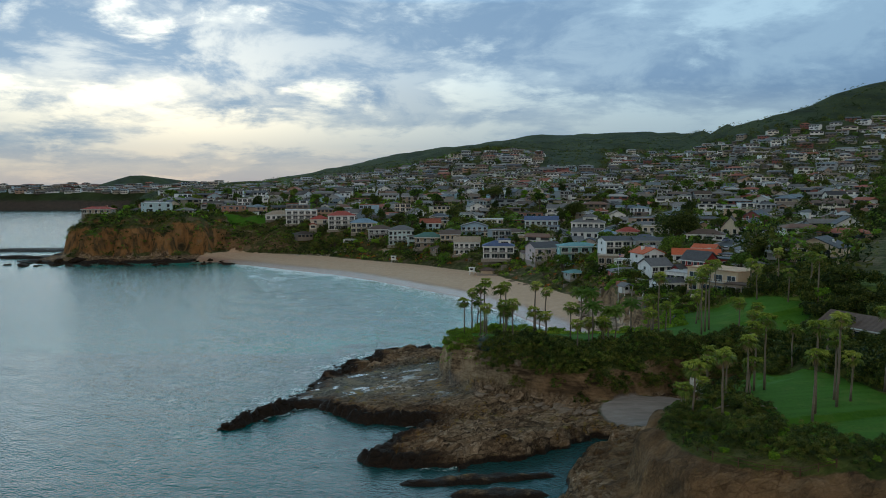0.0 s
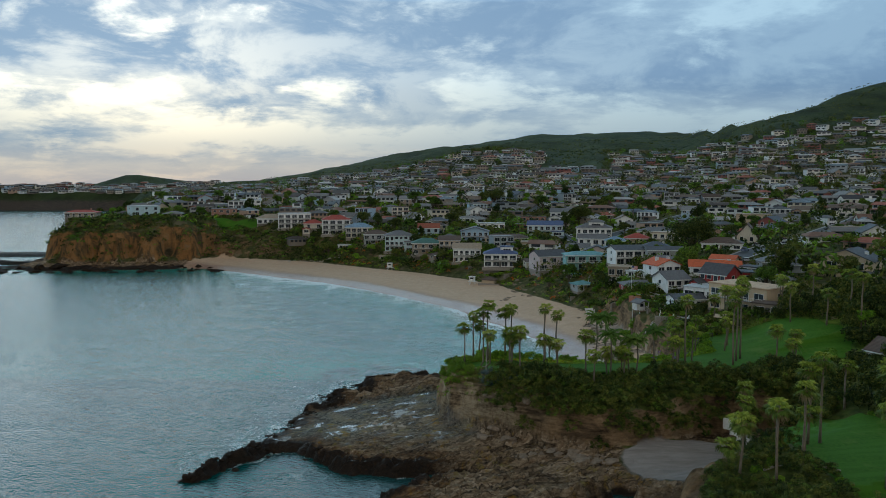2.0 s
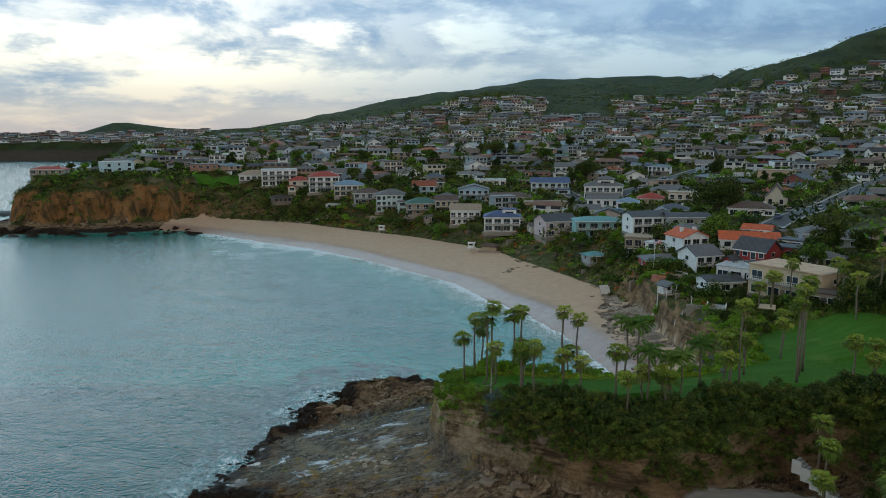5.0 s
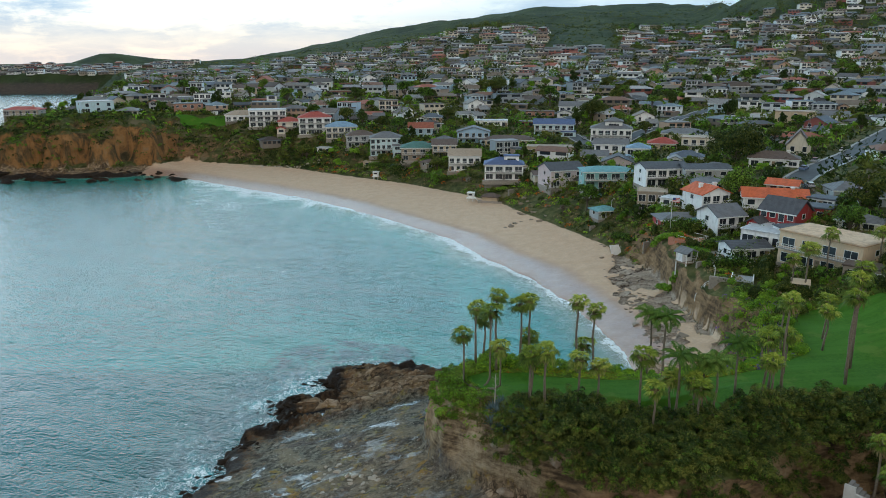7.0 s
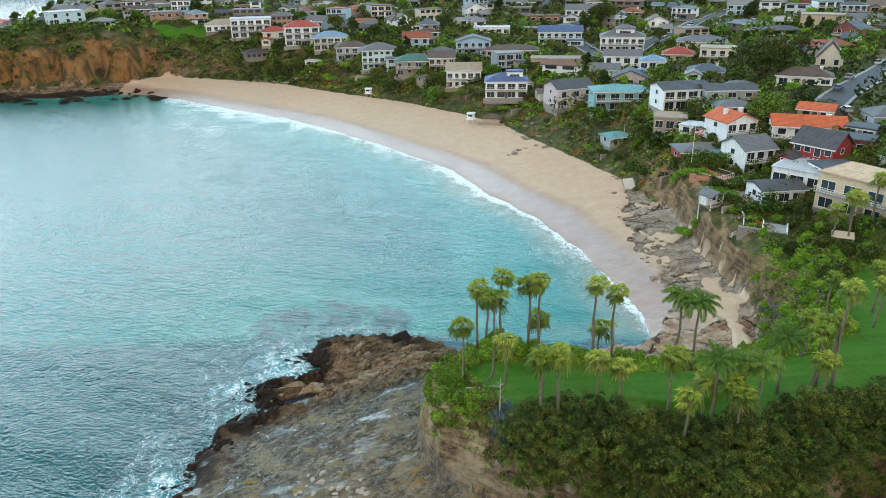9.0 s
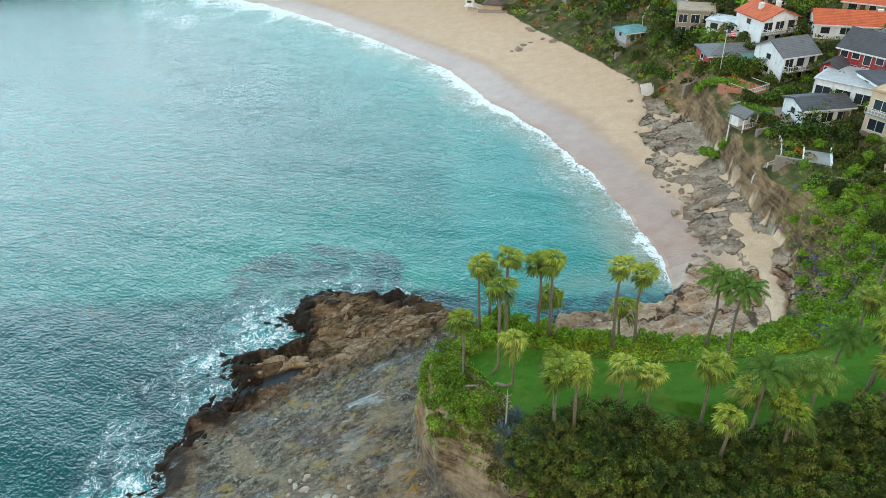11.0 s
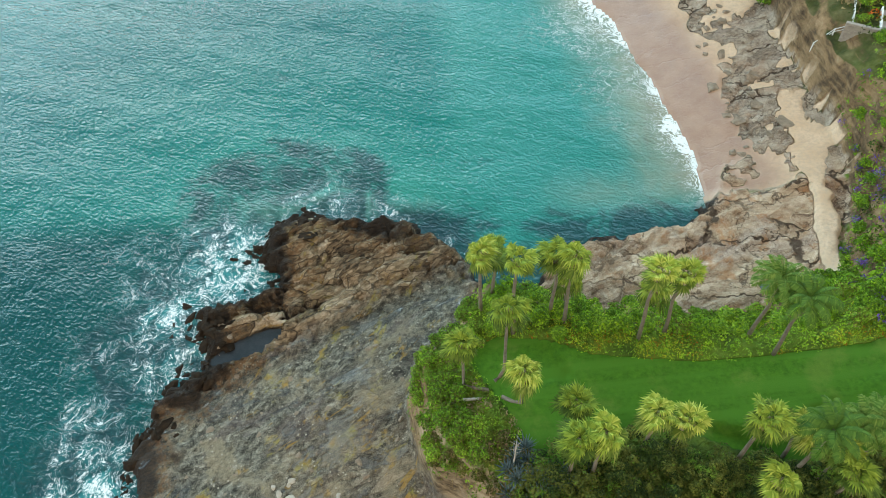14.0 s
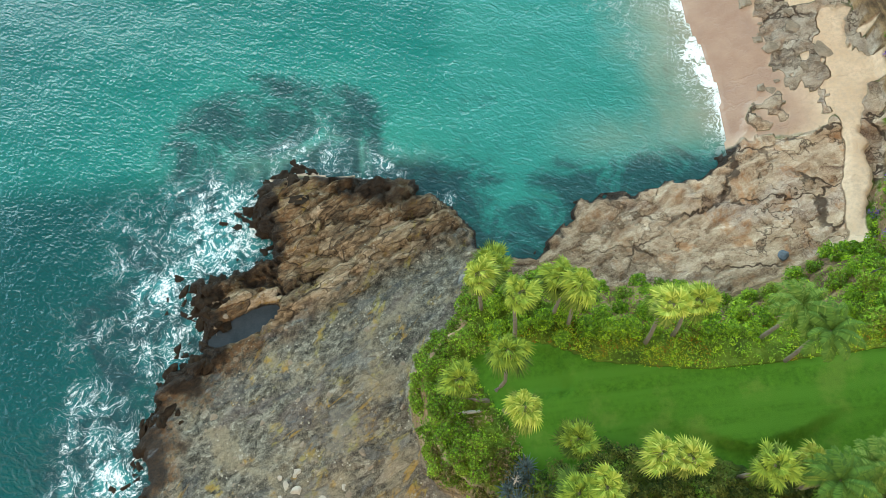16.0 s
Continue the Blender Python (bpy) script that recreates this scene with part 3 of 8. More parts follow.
def make_tiles(name, palette, rough=0.8, by_piece=False):
    """Roofing in courses, each roof taking one tone of a palette."""
    k = Nodes(name)
    o = k.n.new("ShaderNodeValToRGB")
    o.color_ramp.interpolation = "CONSTANT"
    e = o.color_ramp.elements
    while len(e) < len(palette):
        e.new(0.5)
    for i, (el, c) in enumerate(zip(e, palette)):
        el.position, el.color = i / len(palette), (*c, 1)
    k.put(o.inputs[0], k.island() if by_piece else k.object_random())
    w = k.n.new("ShaderNodeTexWave")
    w.bands_direction = "Z"
    w.inputs["Scale"].default_value, w.inputs["Distortion"].default_value = 1.6, 0.4
    k.l.new(k.coord, w.inputs["Vector"])
    patch = k.step(k.noise(0.9, 6, 0.65), 0.38, 0.7, 0, 0.55)
    dark = k.mix(1.0, o.outputs[0], (0.45, 0.43, 0.42), "MULTIPLY")
    col = k.mix(patch, o.outputs[0], dark)
    col = k.mix(k.step(w.outputs["Fac"], 0.25, 0.0, 0, 0.5), col, dark)
    k.done(col, rough, normal=k.bump(k.math("ADD", w.outputs["Fac"], k.noise(8, 3)), 0.6, 0.06))


WHITE, CREAM, TAN, GREY = (0.80, 0.79, 0.77), (0.66, 0.59, 0.47), (0.42, 0.34, 0.25), (0.38, 0.39, 0.39)
TOWN_WALLS = [WHITE, (0.34, 0.28, 0.21), (0.66, 0.62, 0.54), (0.19, 0.15, 0.115), WHITE, (0.36, 0.38, 0.40), (0.60, 0.52, 0.41), (0.36, 0.28, 0.22), WHITE, (0.14, 0.105, 0.08), (0.38, 0.50, 0.58), (0.46, 0.29, 0.20), WHITE, (0.24, 0.065, 0.05), (0.56, 0.58, 0.58), (0.25, 0.28, 0.30)]
make_paint("wall_town", TOWN_WALLS)
make_paint("wall_far", TOWN_WALLS, by_piece=True)
make_paint("wall_white", [WHITE])
make_paint("wall_cream", [CREAM])
make_paint("wall_tan", [(0.52, 0.40, 0.27)])
make_paint("wall_peach", [(0.66, 0.50, 0.33)])
make_paint("wall_stone", [(0.30, 0.24, 0.18)])
make_paint("wall_grey", [GREY])
make_paint("wall_blue", [(0.33, 0.47, 0.60)])
make_paint("wall_ice", [(0.50, 0.62, 0.64)])
make_paint("wall_pink", [(0.58, 0.47, 0.46)])
make_paint("wall_red", [(0.30, 0.022, 0.022)])
make_paint("wall_brick", [(0.34, 0.17, 0.12)])
make_paint("wall_teal", [(0.22, 0.42, 0.41)])
TOWN_ROOFS = [(0.13, 0.125, 0.125), (0.10, 0.07, 0.052), (0.18, 0.165, 0.15), (0.06, 0.06, 0.066), (0.20, 0.155, 0.115), (0.14, 0.09, 0.062), (0.26, 0.26, 0.26), (0.11, 0.13, 0.165), (0.33, 0.10, 0.055), (0.16, 0.145, 0.135), (0.075, 0.055, 0.045), (0.42, 0.42, 0.41), (0.10, 0.105, 0.112), (0.17, 0.215, 0.25), (0.21, 0.11, 0.07), (0.22, 0.21, 0.195)]
make_tiles("roof_town", TOWN_ROOFS)
make_tiles("roof_far", TOWN_ROOFS, by_piece=True)
make_tiles("roof_grey", [(0.17, 0.17, 0.175)])
make_tiles("roof_slate", [(0.09, 0.09, 0.10)])
make_tiles("roof_brown", [(0.13, 0.09, 0.07)])
make_tiles("roof_orange", [(0.62, 0.13, 0.04)])
make_tiles("roof_red", [(0.40, 0.07, 0.045)])
make_tiles("roof_blue", [(0.09, 0.13, 0.26)])
make_tiles("roof_sky", [(0.22, 0.34, 0.46)])
make_tiles("roof_teal", [(0.16, 0.36, 0.38)])
make_tiles("roof_green", [(0.08, 0.19, 0.16)])
make_tiles("roof_tan", [(0.40, 0.31, 0.22)])
make_tiles("roof_peach", [(0.60, 0.40, 0.24)])
make_tiles("roof_white", [(0.60, 0.61, 0.62)])
make_plain("trim", (0.62, 0.61, 0.58), (0.78, 0.77, 0.74), 2, 0.6)
make_plain("rust", (0.07, 0.035, 0.02), (0.14, 0.07, 0.035), 4, 0.85)
make_plain("dark_trim", (0.05, 0.045, 0.04), (0.09, 0.08, 0.07), 2, 0.6)
make_plain("glass", (0.018, 0.022, 0.028), (0.035, 0.042, 0.05), 0.5, 0.06, spec=0.8)
make_plain("concrete", (0.24, 0.225, 0.21), (0.36, 0.345, 0.32), 1.0, 0.85, relief=0.3)
make_plain("stone_wall", (0.20, 0.17, 0.14), (0.38, 0.33, 0.28), 2.2, 0.9, relief=0.8)
make_plain("asphalt", (0.055, 0.056, 0.06), (0.095, 0.096, 0.10), 0.6, 0.9, relief=0.2)
make_plain("wood", (0.17, 0.11, 0.065), (0.32, 0.23, 0.15), 3, 0.75, relief=0.3)
make_plain("driftwood", (0.30, 0.26, 0.21), (0.48, 0.43, 0.36), 3, 0.85, relief=0.4)
make_plain("boulder", (0.13, 0.098, 0.07), (0.33, 0.25, 0.175), 2.4, 0.9, relief=1.0)
make_plain("pale_boulder", (0.30, 0.25, 0.19), (0.48, 0.41, 0.33), 1.6, 0.9, relief=0.8)
make_plain("wet_boulder", (0.006, 0.005, 0.004), (0.040, 0.024, 0.013), 2.0, 0.85, relief=0.9, spec=0.1)
make_plain("slate_stone", (0.05, 0.065, 0.08), (0.13, 0.155, 0.18), 2.5, 0.8, relief=0.4)
make_plain("pool_water", (0.020, 0.026, 0.030), (0.045, 0.050, 0.055), 0.6, 0.06, relief=0.05)
make_plain("paving_red", (0.34, 0.12, 0.07), (0.48, 0.22, 0.14), 1.5, 0.85)
make_plain("steel", (0.45, 0.46, 0.47), (0.6, 0.61, 0.62), 3, 0.4, 0.8)
make_plain("tyre", (0.012, 0.012, 0.012), (0.03, 0.03, 0.03), 5, 0.8)
make_paint("car_paint", [(0.6, 0.6, 0.6), (0.05, 0.05, 0.055), (0.30, 0.31, 0.33), (0.07, 0.10, 0.20), (0.65, 0.65, 0.64), (0.25, 0.03, 0.03)], 0.3)
make_plain("flag_red", (0.42, 0.04, 0.05), (0.5, 0.06, 0.07), 2, 0.8)
make_plain("flag_blue", (0.03, 0.04, 0.16), (0.05, 0.06, 0.2), 2, 0.8)
make_plain("teal_cover", (0.03, 0.14, 0.13), (0.05, 0.2, 0.19), 2, 0.7)
_k = Nodes("lamp_glow")
_k.done((0.9, 0.6, 0.3), 0.5, emit=(1.0, 0.58, 0.2), power=0.9)

# ---- the lie of the land: waterline, bluff foot and hills, all in metres ----
WATERLINE = [
    [(-5000, 1300), (-560, 1295), (-420, 1000), (-330, 800), (-285, 640), (-262, 540), (-250, 470), (-242, 440), (-226, 428), (-206, 436),
     (-183, 438), (-165, 441), (-152, 446), (-136, 440), (-121, 433), (-88, 408), (-60, 387), (-34, 361), (-11.5, 333), (7, 308), (17, 283.5),
     (27, 265), (34, 245), (37.5, 227), (39.5, 212)],
    [(38.9, 205), (33.4, 200.5), (28.7, 200), (20.6, 199.4), (18, 196), (14.6, 193.3), (9, 193), (7.2, 195), (6, 197.5), (5, 199.4), (1.2, 202.8),
     (-5.8, 204.6), (-11.4, 205.9), (-17.8, 205.4), (-19.1, 203), (-19.6, 199.2), (-17.4, 195.3), (-22, 193.8), (-26.4, 192.3), (-25.7, 188),
     (-23.4, 184), (-25.8, 181.5), (-29.3, 179), (-31, 175), (-29.8, 170), (-33, 165), (-34.5, 158), (-41.5, 147), (-43, 142.5)],
    [(-40.2, 143), (-36.2, 150), (-31, 157), (-26, 156.5), (-21, 151), (-16, 146.3), (-9, 146), (2, 146.5), (10, 147.5), (6, 143), (0, 140.3), (-8, 134), (-14, 129.9),
     (-13, 126), (-5.7, 124), (2.7, 124), (11.6, 128), (22, 133.3), (28, 139), (31, 137), (28.3, 133), (21.2, 122), (19, 116), (17, 108),
     (24, 95), (45, 85), (90, 70), (200, 20), (600, -300), (6000, -700), (6000, 6000), (-6000, 6000)],
]
# foot of the bluffs: x, y, width of the slope, height of its top
FOOT = [
    [(-5000, 1318, 30, 32), (-560, 1312, 30, 32), (-405, 1000, 30, 30), (-318, 800, 25, 30), (-272, 640, 20, 30), (-250, 540, 15, 27), (-236, 465, 16, 27),
     (-222, 439, 22, 27), (-200, 445, 24, 27), (-183, 447, 24, 28), (-165, 451, 24, 28), (-150, 460, 24, 28), (-134, 467, 28, 27), (-100, 455, 34, 25),
     (-70, 441, 38, 23), (-51, 425, 38, 21), (-30, 410, 36, 19), (-10, 394, 30, 15), (14.6, 367, 34, 15), (27.6, 347, 34, 16)],
    [(33, 330, 34, 16), (42, 309, 30, 17), (49, 291, 26, 17), (54, 275, 16, 16), (57.5, 262, 6, 14), (57.5, 245, 4.5, 13), (56.5, 233, 4.5, 12.5),
     (57.5, 215, 4.5, 12.5), (57, 207, 5.5, 12.5), (54, 199, 10, 13), (49.5, 191, 12, 12.5), (44, 189.5, 11, 12.3), (39, 187.3, 10, 12), (34.5, 186, 9, 12),
     (30, 187, 9.5, 12), (25, 188, 9.5, 12), (22, 187.8, 9, 12), (16, 189.6, 8, 12), (10, 190, 6, 12), (6.4, 189, 4, 12), (3.5, 183, 3, 11.5)],
    [(0, 179.5, 2.6, 11.5), (-1, 176.5, 2.6, 11.5), (-0.6, 173, 2.6, 11.5), (0.3, 169.8, 2.8, 11.5), (2, 167, 3.5, 12), (7, 162.5, 3, 12), (12, 158.6, 3.2, 12),
     (19.8, 153.8, 4, 11.5), (27, 150.8, 5, 11), (34, 150.8, 5.5, 10.5), (41, 154, 6, 11), (50, 159, 11, 12.3), (60, 161, 11, 12.5), (64, 156, 11, 12.5),
     (58, 146, 12, 12.3), (46, 137, 9, 11.5), (38, 131, 8, 11), (33, 125, 8, 10.5), (29, 117, 7, 10), (28, 108, 7, 10), (33, 99, 6, 10)],
    [(50, 94, 7, 10.5), (92, 80, 15, 14), (205, 32, 20, 18), (600, -285, 20, 20), (6000, -690, 20, 20), (6000, 6000, 20, 20), (-6000, 6000, 20, 20)],
]
# hill crest: bearing x/y, distance, height
CREST = [(-0.60, 2000, 34), (-0.30, 2000, 40), (-0.218, 2000, 60), (-0.171, 2000, 77), (-0.14, 1998, 90), (-0.101, 1973, 108), (-0.063, 1949, 125),
         (-0.024, 1928, 135), (0.015, 1908, 143), (0.046, 1900, 151), (0.066, 1900, 159), (0.115, 1900, 168), (0.169, 1900, 177), (0.246, 1900, 186),
         (0.324, 1810, 174), (0.355, 1560, 160), (0.401, 1231, 149), (0.447, 1170, 157), (0.492, 1198, 177), (0.538, 1233, 201), (0.605, 1294, 230), (0.9, 1500, 296)]


def flat(parts):
    return np.array([p for part_ in parts for p in part_], float)


def hash01(ix, iy, seed):
    h = np.sin(ix * 127.1 + iy * 311.7 + seed * 74.7) * 43758.5453
    return h - np.floor(h)


def vnoise(x, y, seed=0):
    ix, iy = np.floor(x), np.floor(y)
    fx, fy = x - ix, y - iy
    fx, fy = fx * fx * (3 - 2 * fx), fy * fy * (3 - 2 * fy)
    a, b = hash01(ix, iy, seed), hash01(ix + 1, iy, seed)
    c, d = hash01(ix, iy + 1, seed), hash01(ix + 1, iy + 1, seed)
    return (a + (b - a) * fx) * (1 - fy) + (c + (d - c) * fx) * fy


def fbm(x, y, seed=0, octaves=4):
    s, amp, tot = 0, 0.5, 0
    for k in range(octaves):
        s, tot = s + amp * vnoise(x * 2 ** k, y * 2 ** k, seed + k), tot + amp
        amp *= 0.5
    return s / tot - 0.5


def ring_distance(x, y, ring, extra=None):
    """Signed distance to a closed ring (inside positive), and the ring's further columns at the nearest place."""
    n = len(ring)
    best, ins = np.full(x.shape, 1e12), np.zeros(x.shape, bool)
    cols = [np.zeros(x.shape) for _ in range(ring.shape[1] - 2)]
    for i in range(n):
        a, b = ring[i], ring[(i + 1) % n]
        dx, dy = b[0] - a[0], b[1] - a[1]
        t = np.clip(((x - a[0]) * dx + (y - a[1]) * dy) / (dx * dx + dy * dy), 0, 1)
        d2 = (x - a[0] - t * dx) ** 2 + (y - a[1] - t * dy) ** 2
        near = d2 < best
        best = np.where(near, d2, best)
        for k, c in enumerate(cols):
            cols[k] = np.where(near, a[2 + k] + t * (b[2 + k] - a[2 + k]), c)
        if dy != 0:
            ins ^= ((a[1] > y) != (b[1] > y)) & (x < dx * (y - a[1]) / dy + a[0])
    return np.where(ins, 1, -1) * np.sqrt(best), cols


LAND_RING, FOOT_RING, CREST_TAB = flat(WATERLINE), flat(FOOT), np.array(CREST, float)


def smooth(a, b, v):
    t = np.clip((v - a) / (b - a), 0, 1)
    return t * t * (3 - 2 * t)


STREETS = [[(69, 446), (71, 425), (74, 408), (84, 411), (98, 434), (118, 458), (150, 492), (200, 540)],
           [(103, 266), (104, 284), (113, 295), (130, 312), (165, 353), (230, 420)],
           [(-150, 575), (-60, 540), (40, 520), (130, 485), (230, 420), (330, 340)]]
BEDS = []


def open_distance(x, y, line):
    best, z = np.full(x.shape, 1e12), np.zeros(x.shape)
    for a, b in zip(line[:-1], line[1:]):
        dx, dy = b[0] - a[0], b[1] - a[1]
        t = np.clip(((x - a[0]) * dx + (y - a[1]) * dy) / (dx * dx + dy * dy), 0, 1)
        d2 = (x - a[0] - t * dx) ** 2 + (y - a[1] - t * dy) ** 2
        near_ = d2 < best
        best, z = np.where(near_, d2, best), np.where(near_, a[2] + t * (b[2] - a[2]), z)
    return np.sqrt(best), z


def terrain(x, y):
    """The land with its street beds levelled in."""
    out = list(wild(x, y))
    for bed in BEDS:
        d, z = open_distance(np.asarray(x, float), np.asarray(y, float), bed)
        k = smooth(15, 6.5, d)
        out[0] = out[0] * (1 - k) + (z - 0.25) * k
    return tuple(out)


def wild(x, y):
    """Height, and the shares of sand, lawn, rock and wetness, of the ground at x, y."""
    x, y = np.asarray(x, float), np.asarray(y, float)
    wx = x + 1.6 * fbm(x / 5, y / 5, 3) + 5 * fbm(x / 40, y / 40, 13) * smooth(300, 420, y)
    wy = y + 1.6 * fbm(x / 5, y / 5, 9) + 5 * fbm(x / 40, y / 40, 19) * smooth(300, 420, y)
    crags = smooth(-122, -145, x) * smooth(395, 420, y) * smooth(620, 560, y)
    wx, wy = wx + 16 * crags * fbm(x / 15, y / 15, 14), wy + 16 * crags * fbm(x / 13, y / 13, 16) + 7 * crags * np.abs(fbm(x / 6, y / 6, 17))
    jag = smooth(208, 203, y) * smooth(60, 40, x)
    jx, jy = wx + jag * (3.4 * fbm(x / 3.4, y / 3.4, 4) + 2.0 * fbm(x / 1.2, y / 1.2, 5)), wy + jag * (3.4 * fbm(x / 3.4, y / 3.4, 6) + 2.0 * fbm(x / 1.2, y / 1.2, 7))
    dw, _ = ring_distance(jx, jy, LAND_RING)
    df, (w, top) = ring_distance(wx, wy, FOOT_RING)
    # sand: the long beach and the small cove
    beach = smooth(203, 207, y) * smooth(-160, -140, x)
    cove = smooth(0, 0.6, 1 - (((x - 45) / 16.5) ** 2 + ((y - 146.5) / 10) ** 2)) * (df < 1)
    edge = np.interp(y, [190, 206, 212, 218, 235, 250, 266, 280, 296], [38, 41, 45, 46.5, 46, 45.5, 49, 51.5, 58])
    rocky_back = smooth(-0.3, 1.0, x - edge + 7 * fbm(x / 6, y / 6, 21)) * (y < 300)
    path = smooth(2.6, 1.2, np.abs(x - np.interp(y, [187, 199, 208, 215, 226], [49, 51.5, 53, 54.5, 54.5]) + 4 * fbm(x / 6, y / 6, 22)) + 2.6 * fbm(x / 2.6, y / 2.6, 25)) * smooth(187, 190, y) * smooth(228, 217, y + 6 * fbm(x / 3, y / 3, 26))
    pocket = smooth(-0.05, 0.02, fbm(x / 4, y / 4, 24) + 0.3 * fbm(x / 1.4, y / 1.4, 27) - 0.1 * smooth(222, 240, y)) * smooth(39, 42, x) * smooth(197, 201, y) * smooth(275, 262, y)
    rocky_back = rocky_back * (1 - 0.9 * pocket)
    sand = np.clip(np.maximum(beach * (1 - rocky_back), cove), 0, 1)
    sand = np.maximum(sand, path)
    frac = np.clip(dw / np.maximum(dw - np.minimum(df, 0), 0.01), 0, 1)
    z_sand = 0.15 + 3.6 * frac ** 0.9 + 0.12 * fbm(x / 3, y / 3, 31)
    # tilted rock beds, strike running up to the north-east
    v = (-0.44 * x + 0.9 * y) / 2.6 + 1.3 * fbm(x / 11, y / 11, 41)
    u_ = (0.9 * x + 0.44 * y)
    saw = (v - np.floor(v))
    bed = np.where(saw < 0.8, saw / 0.8, (1 - saw) / 0.2)
    blockn = vnoise(u_ / 3.2 + 9 * np.floor(v), np.floor(v) * 3.1, 51)
    v2 = (-0.5 * x + 0.87 * y) / 0.95 + 1.1 * fbm(x / 5, y / 5, 43)
    saw2 = v2 - np.floor(v2)
    rough = 0.95 * bed * (0.2 + 1.1 * blockn) + 0.3 * saw2 + 0.45 * fbm(x / 2.6, y / 2.6, 61, 5) + 0.35 * np.abs(fbm(x / 1.0, y / 1.0, 63))
    rough += 0.3 * (0.5 - np.abs(fbm(u_ / 3.5, (-0.44 * x + 0.9 * y) / 1.1, 62, 3)) * 4).clip(-0.6, 0.5)
    cre = np.maximum(smooth(0.03, 0.0, np.abs(fbm(u_ / 9, (-0.44 * x + 0.9 * y) / 3.2, 68, 3))), 0.8 * smooth(0.022, 0.0, np.abs(fbm(x / 5, y / 5, 69, 3))))
    rough -= 0.85 * cre
    slab = smooth(195.5, 193.0, y - 0.49 * (x - 5) + 3 * fbm(x / 6, y / 6, 65)) * smooth(9, 5, x) * smooth(150, 166, y)      # the smooth grey slab
    rough *= 1 - 0.85 * slab
    rough *= 1 - 0.5 * smooth(6, 12, x) * smooth(184, 190, y)
    ridge = np.exp(-((y - 0.49 * (x - 5) - 197.5 + 3 * fbm(x / 7, y / 7, 66)) / 1.5) ** 2) * (x < 8) * smooth(-34, -20, x)
    gut = np.exp(-((y - 0.49 * (x - 5) - 195.0 + 2 * fbm(x / 7, y / 7, 66)) / 0.6) ** 2) * smooth(3, -6, x)
    lobe = smooth(0, 1, 1 - ((x + 6) / 13) ** 2 - ((y - 199.5) / 6.5) ** 2)
    rim = smooth(0, 1.6, dw) * (1 + 0.5 * smooth(3.5, 1.2, dw) * (1 - slab))
    ledge = smooth(0, 1, 1.1 - ((x - 8) / 24) ** 2 - ((y - 134) / 9) ** 2)
    z_rock = 0.1 + 0.75 * rim + 1.3 * frac + rough * smooth(-0.3, 1.6, dw) * (0.6 + 0.7 * (1 - frac)) + 0.9 * ridge - 0.7 * gut + 1.0 * lobe + 1.6 * ledge
    z_rock += 1.3 * np.maximum(0, fbm(x / 8, y / 8, 67)) * (1 - slab) + 0.8 * smooth(46, 52, x) * (y > 205)
    z_low = z_rock * (1 - sand) + z_sand * sand
    z_sea = np.maximum(-7, dw * (0.10 + 0.25 * (1 - beach))) - 0.1
    reef = np.maximum(0, fbm(x / 8, y / 8, 71) + 0.1) * smooth(-16, -2, dw) * (y < 215)
    z_sea = np.minimum(z_sea + 2.2 * reef, -0.25)
    z = np.where(dw > 0, z_low, z_sea)
    spit = smooth(0, 0.6, 1 - ((x - 6) / 15) ** 2 - ((y - 119.5 - 0.12 * (x - 6)) / 1.8) ** 2) + 0.9 * smooth(0, 0.6, 1 - ((x - 9) / 9) ** 2 - ((y - 114) / 2.2) ** 2)
    z = np.where(dw < 0, np.maximum(z, -0.6 + 1.3 * spit + 1.3 * fbm(x / 2.2, y / 1.2, 73) * spit), z)
    for ex, ey, ea, eb in ((-292, 520, 46, 11), (-262, 468, 24, 7), (-240, 446, 20, 5)):
        reef_ = 1 - ((x - ex) / ea) ** 2 - ((y - ey) / eb) ** 2 + 1.6 * fbm(x / 14, y / 8, 75)
        z = np.where(dw < 0, np.maximum(z, -0.7 + 2.2 * smooth(0, 0.5, reef_) + 1.6 * fbm(x / 6, y / 4, 76) * smooth(0, 0.4, reef_)), z)
    # a tide pool in the gut between the beds
    pool = smooth(0, 0.5, 1.3 - ((0.9 * (x + 19.3) + 0.44 * (y - 186.4)) / 4.6) ** 2 - ((-0.44 * (x + 19.3) + 0.9 * (y - 186.4)) / 1.5) ** 2)
    z = z * (1 - pool) + np.minimum(z, 0.45) * pool
    # bluffs and the town's slope behind them
    inner = df > 0
    t = np.clip(df / w, 0, 1)
    steep = np.where(w < 16, 1, 0)
    crag = fbm(x / 4, y / 4, 81) * smooth(0, 0.3, t) * smooth(1.0, 0.6, t) * np.where(w < 25, 3.4, 2.0)
    crag += 9 * fbm(x / 13, y / 13, 85) * smooth(0, 0.4, t) * smooth(1.0, 0.6, t) * smooth(380, 430, y)
    prof = np.where(steep > 0, 1 - (1 - t) ** 1.5, smooth(-0.15, 1.05, t) * 1.0 - smooth(-0.15, 1.05, 0) * (1 - t))
    sheer = np.maximum(smooth(171, 167, y) * smooth(70, 62, x), smooth(50, 54, x) * smooth(212, 218, y) * smooth(268, 258, y))
    prof = prof * (1 - sheer) + sheer * (0.66 * smooth(0, 0.3, t) + 0.34 * t)
    headland = smooth(-100, -158, x) * (y > 400) * (y < 560)
    gul = 0.20 * np.sin(x / 3.1 + 6 * fbm(x / 9, y / 30, 83)) * smooth(0, 0.15, t) * smooth(0.8, 0.3, t)
    prof = prof * (1 - headland) + headland * np.clip(0.46 * smooth(0, 0.26, t + gul) + 0.54 * t, 0, 1)
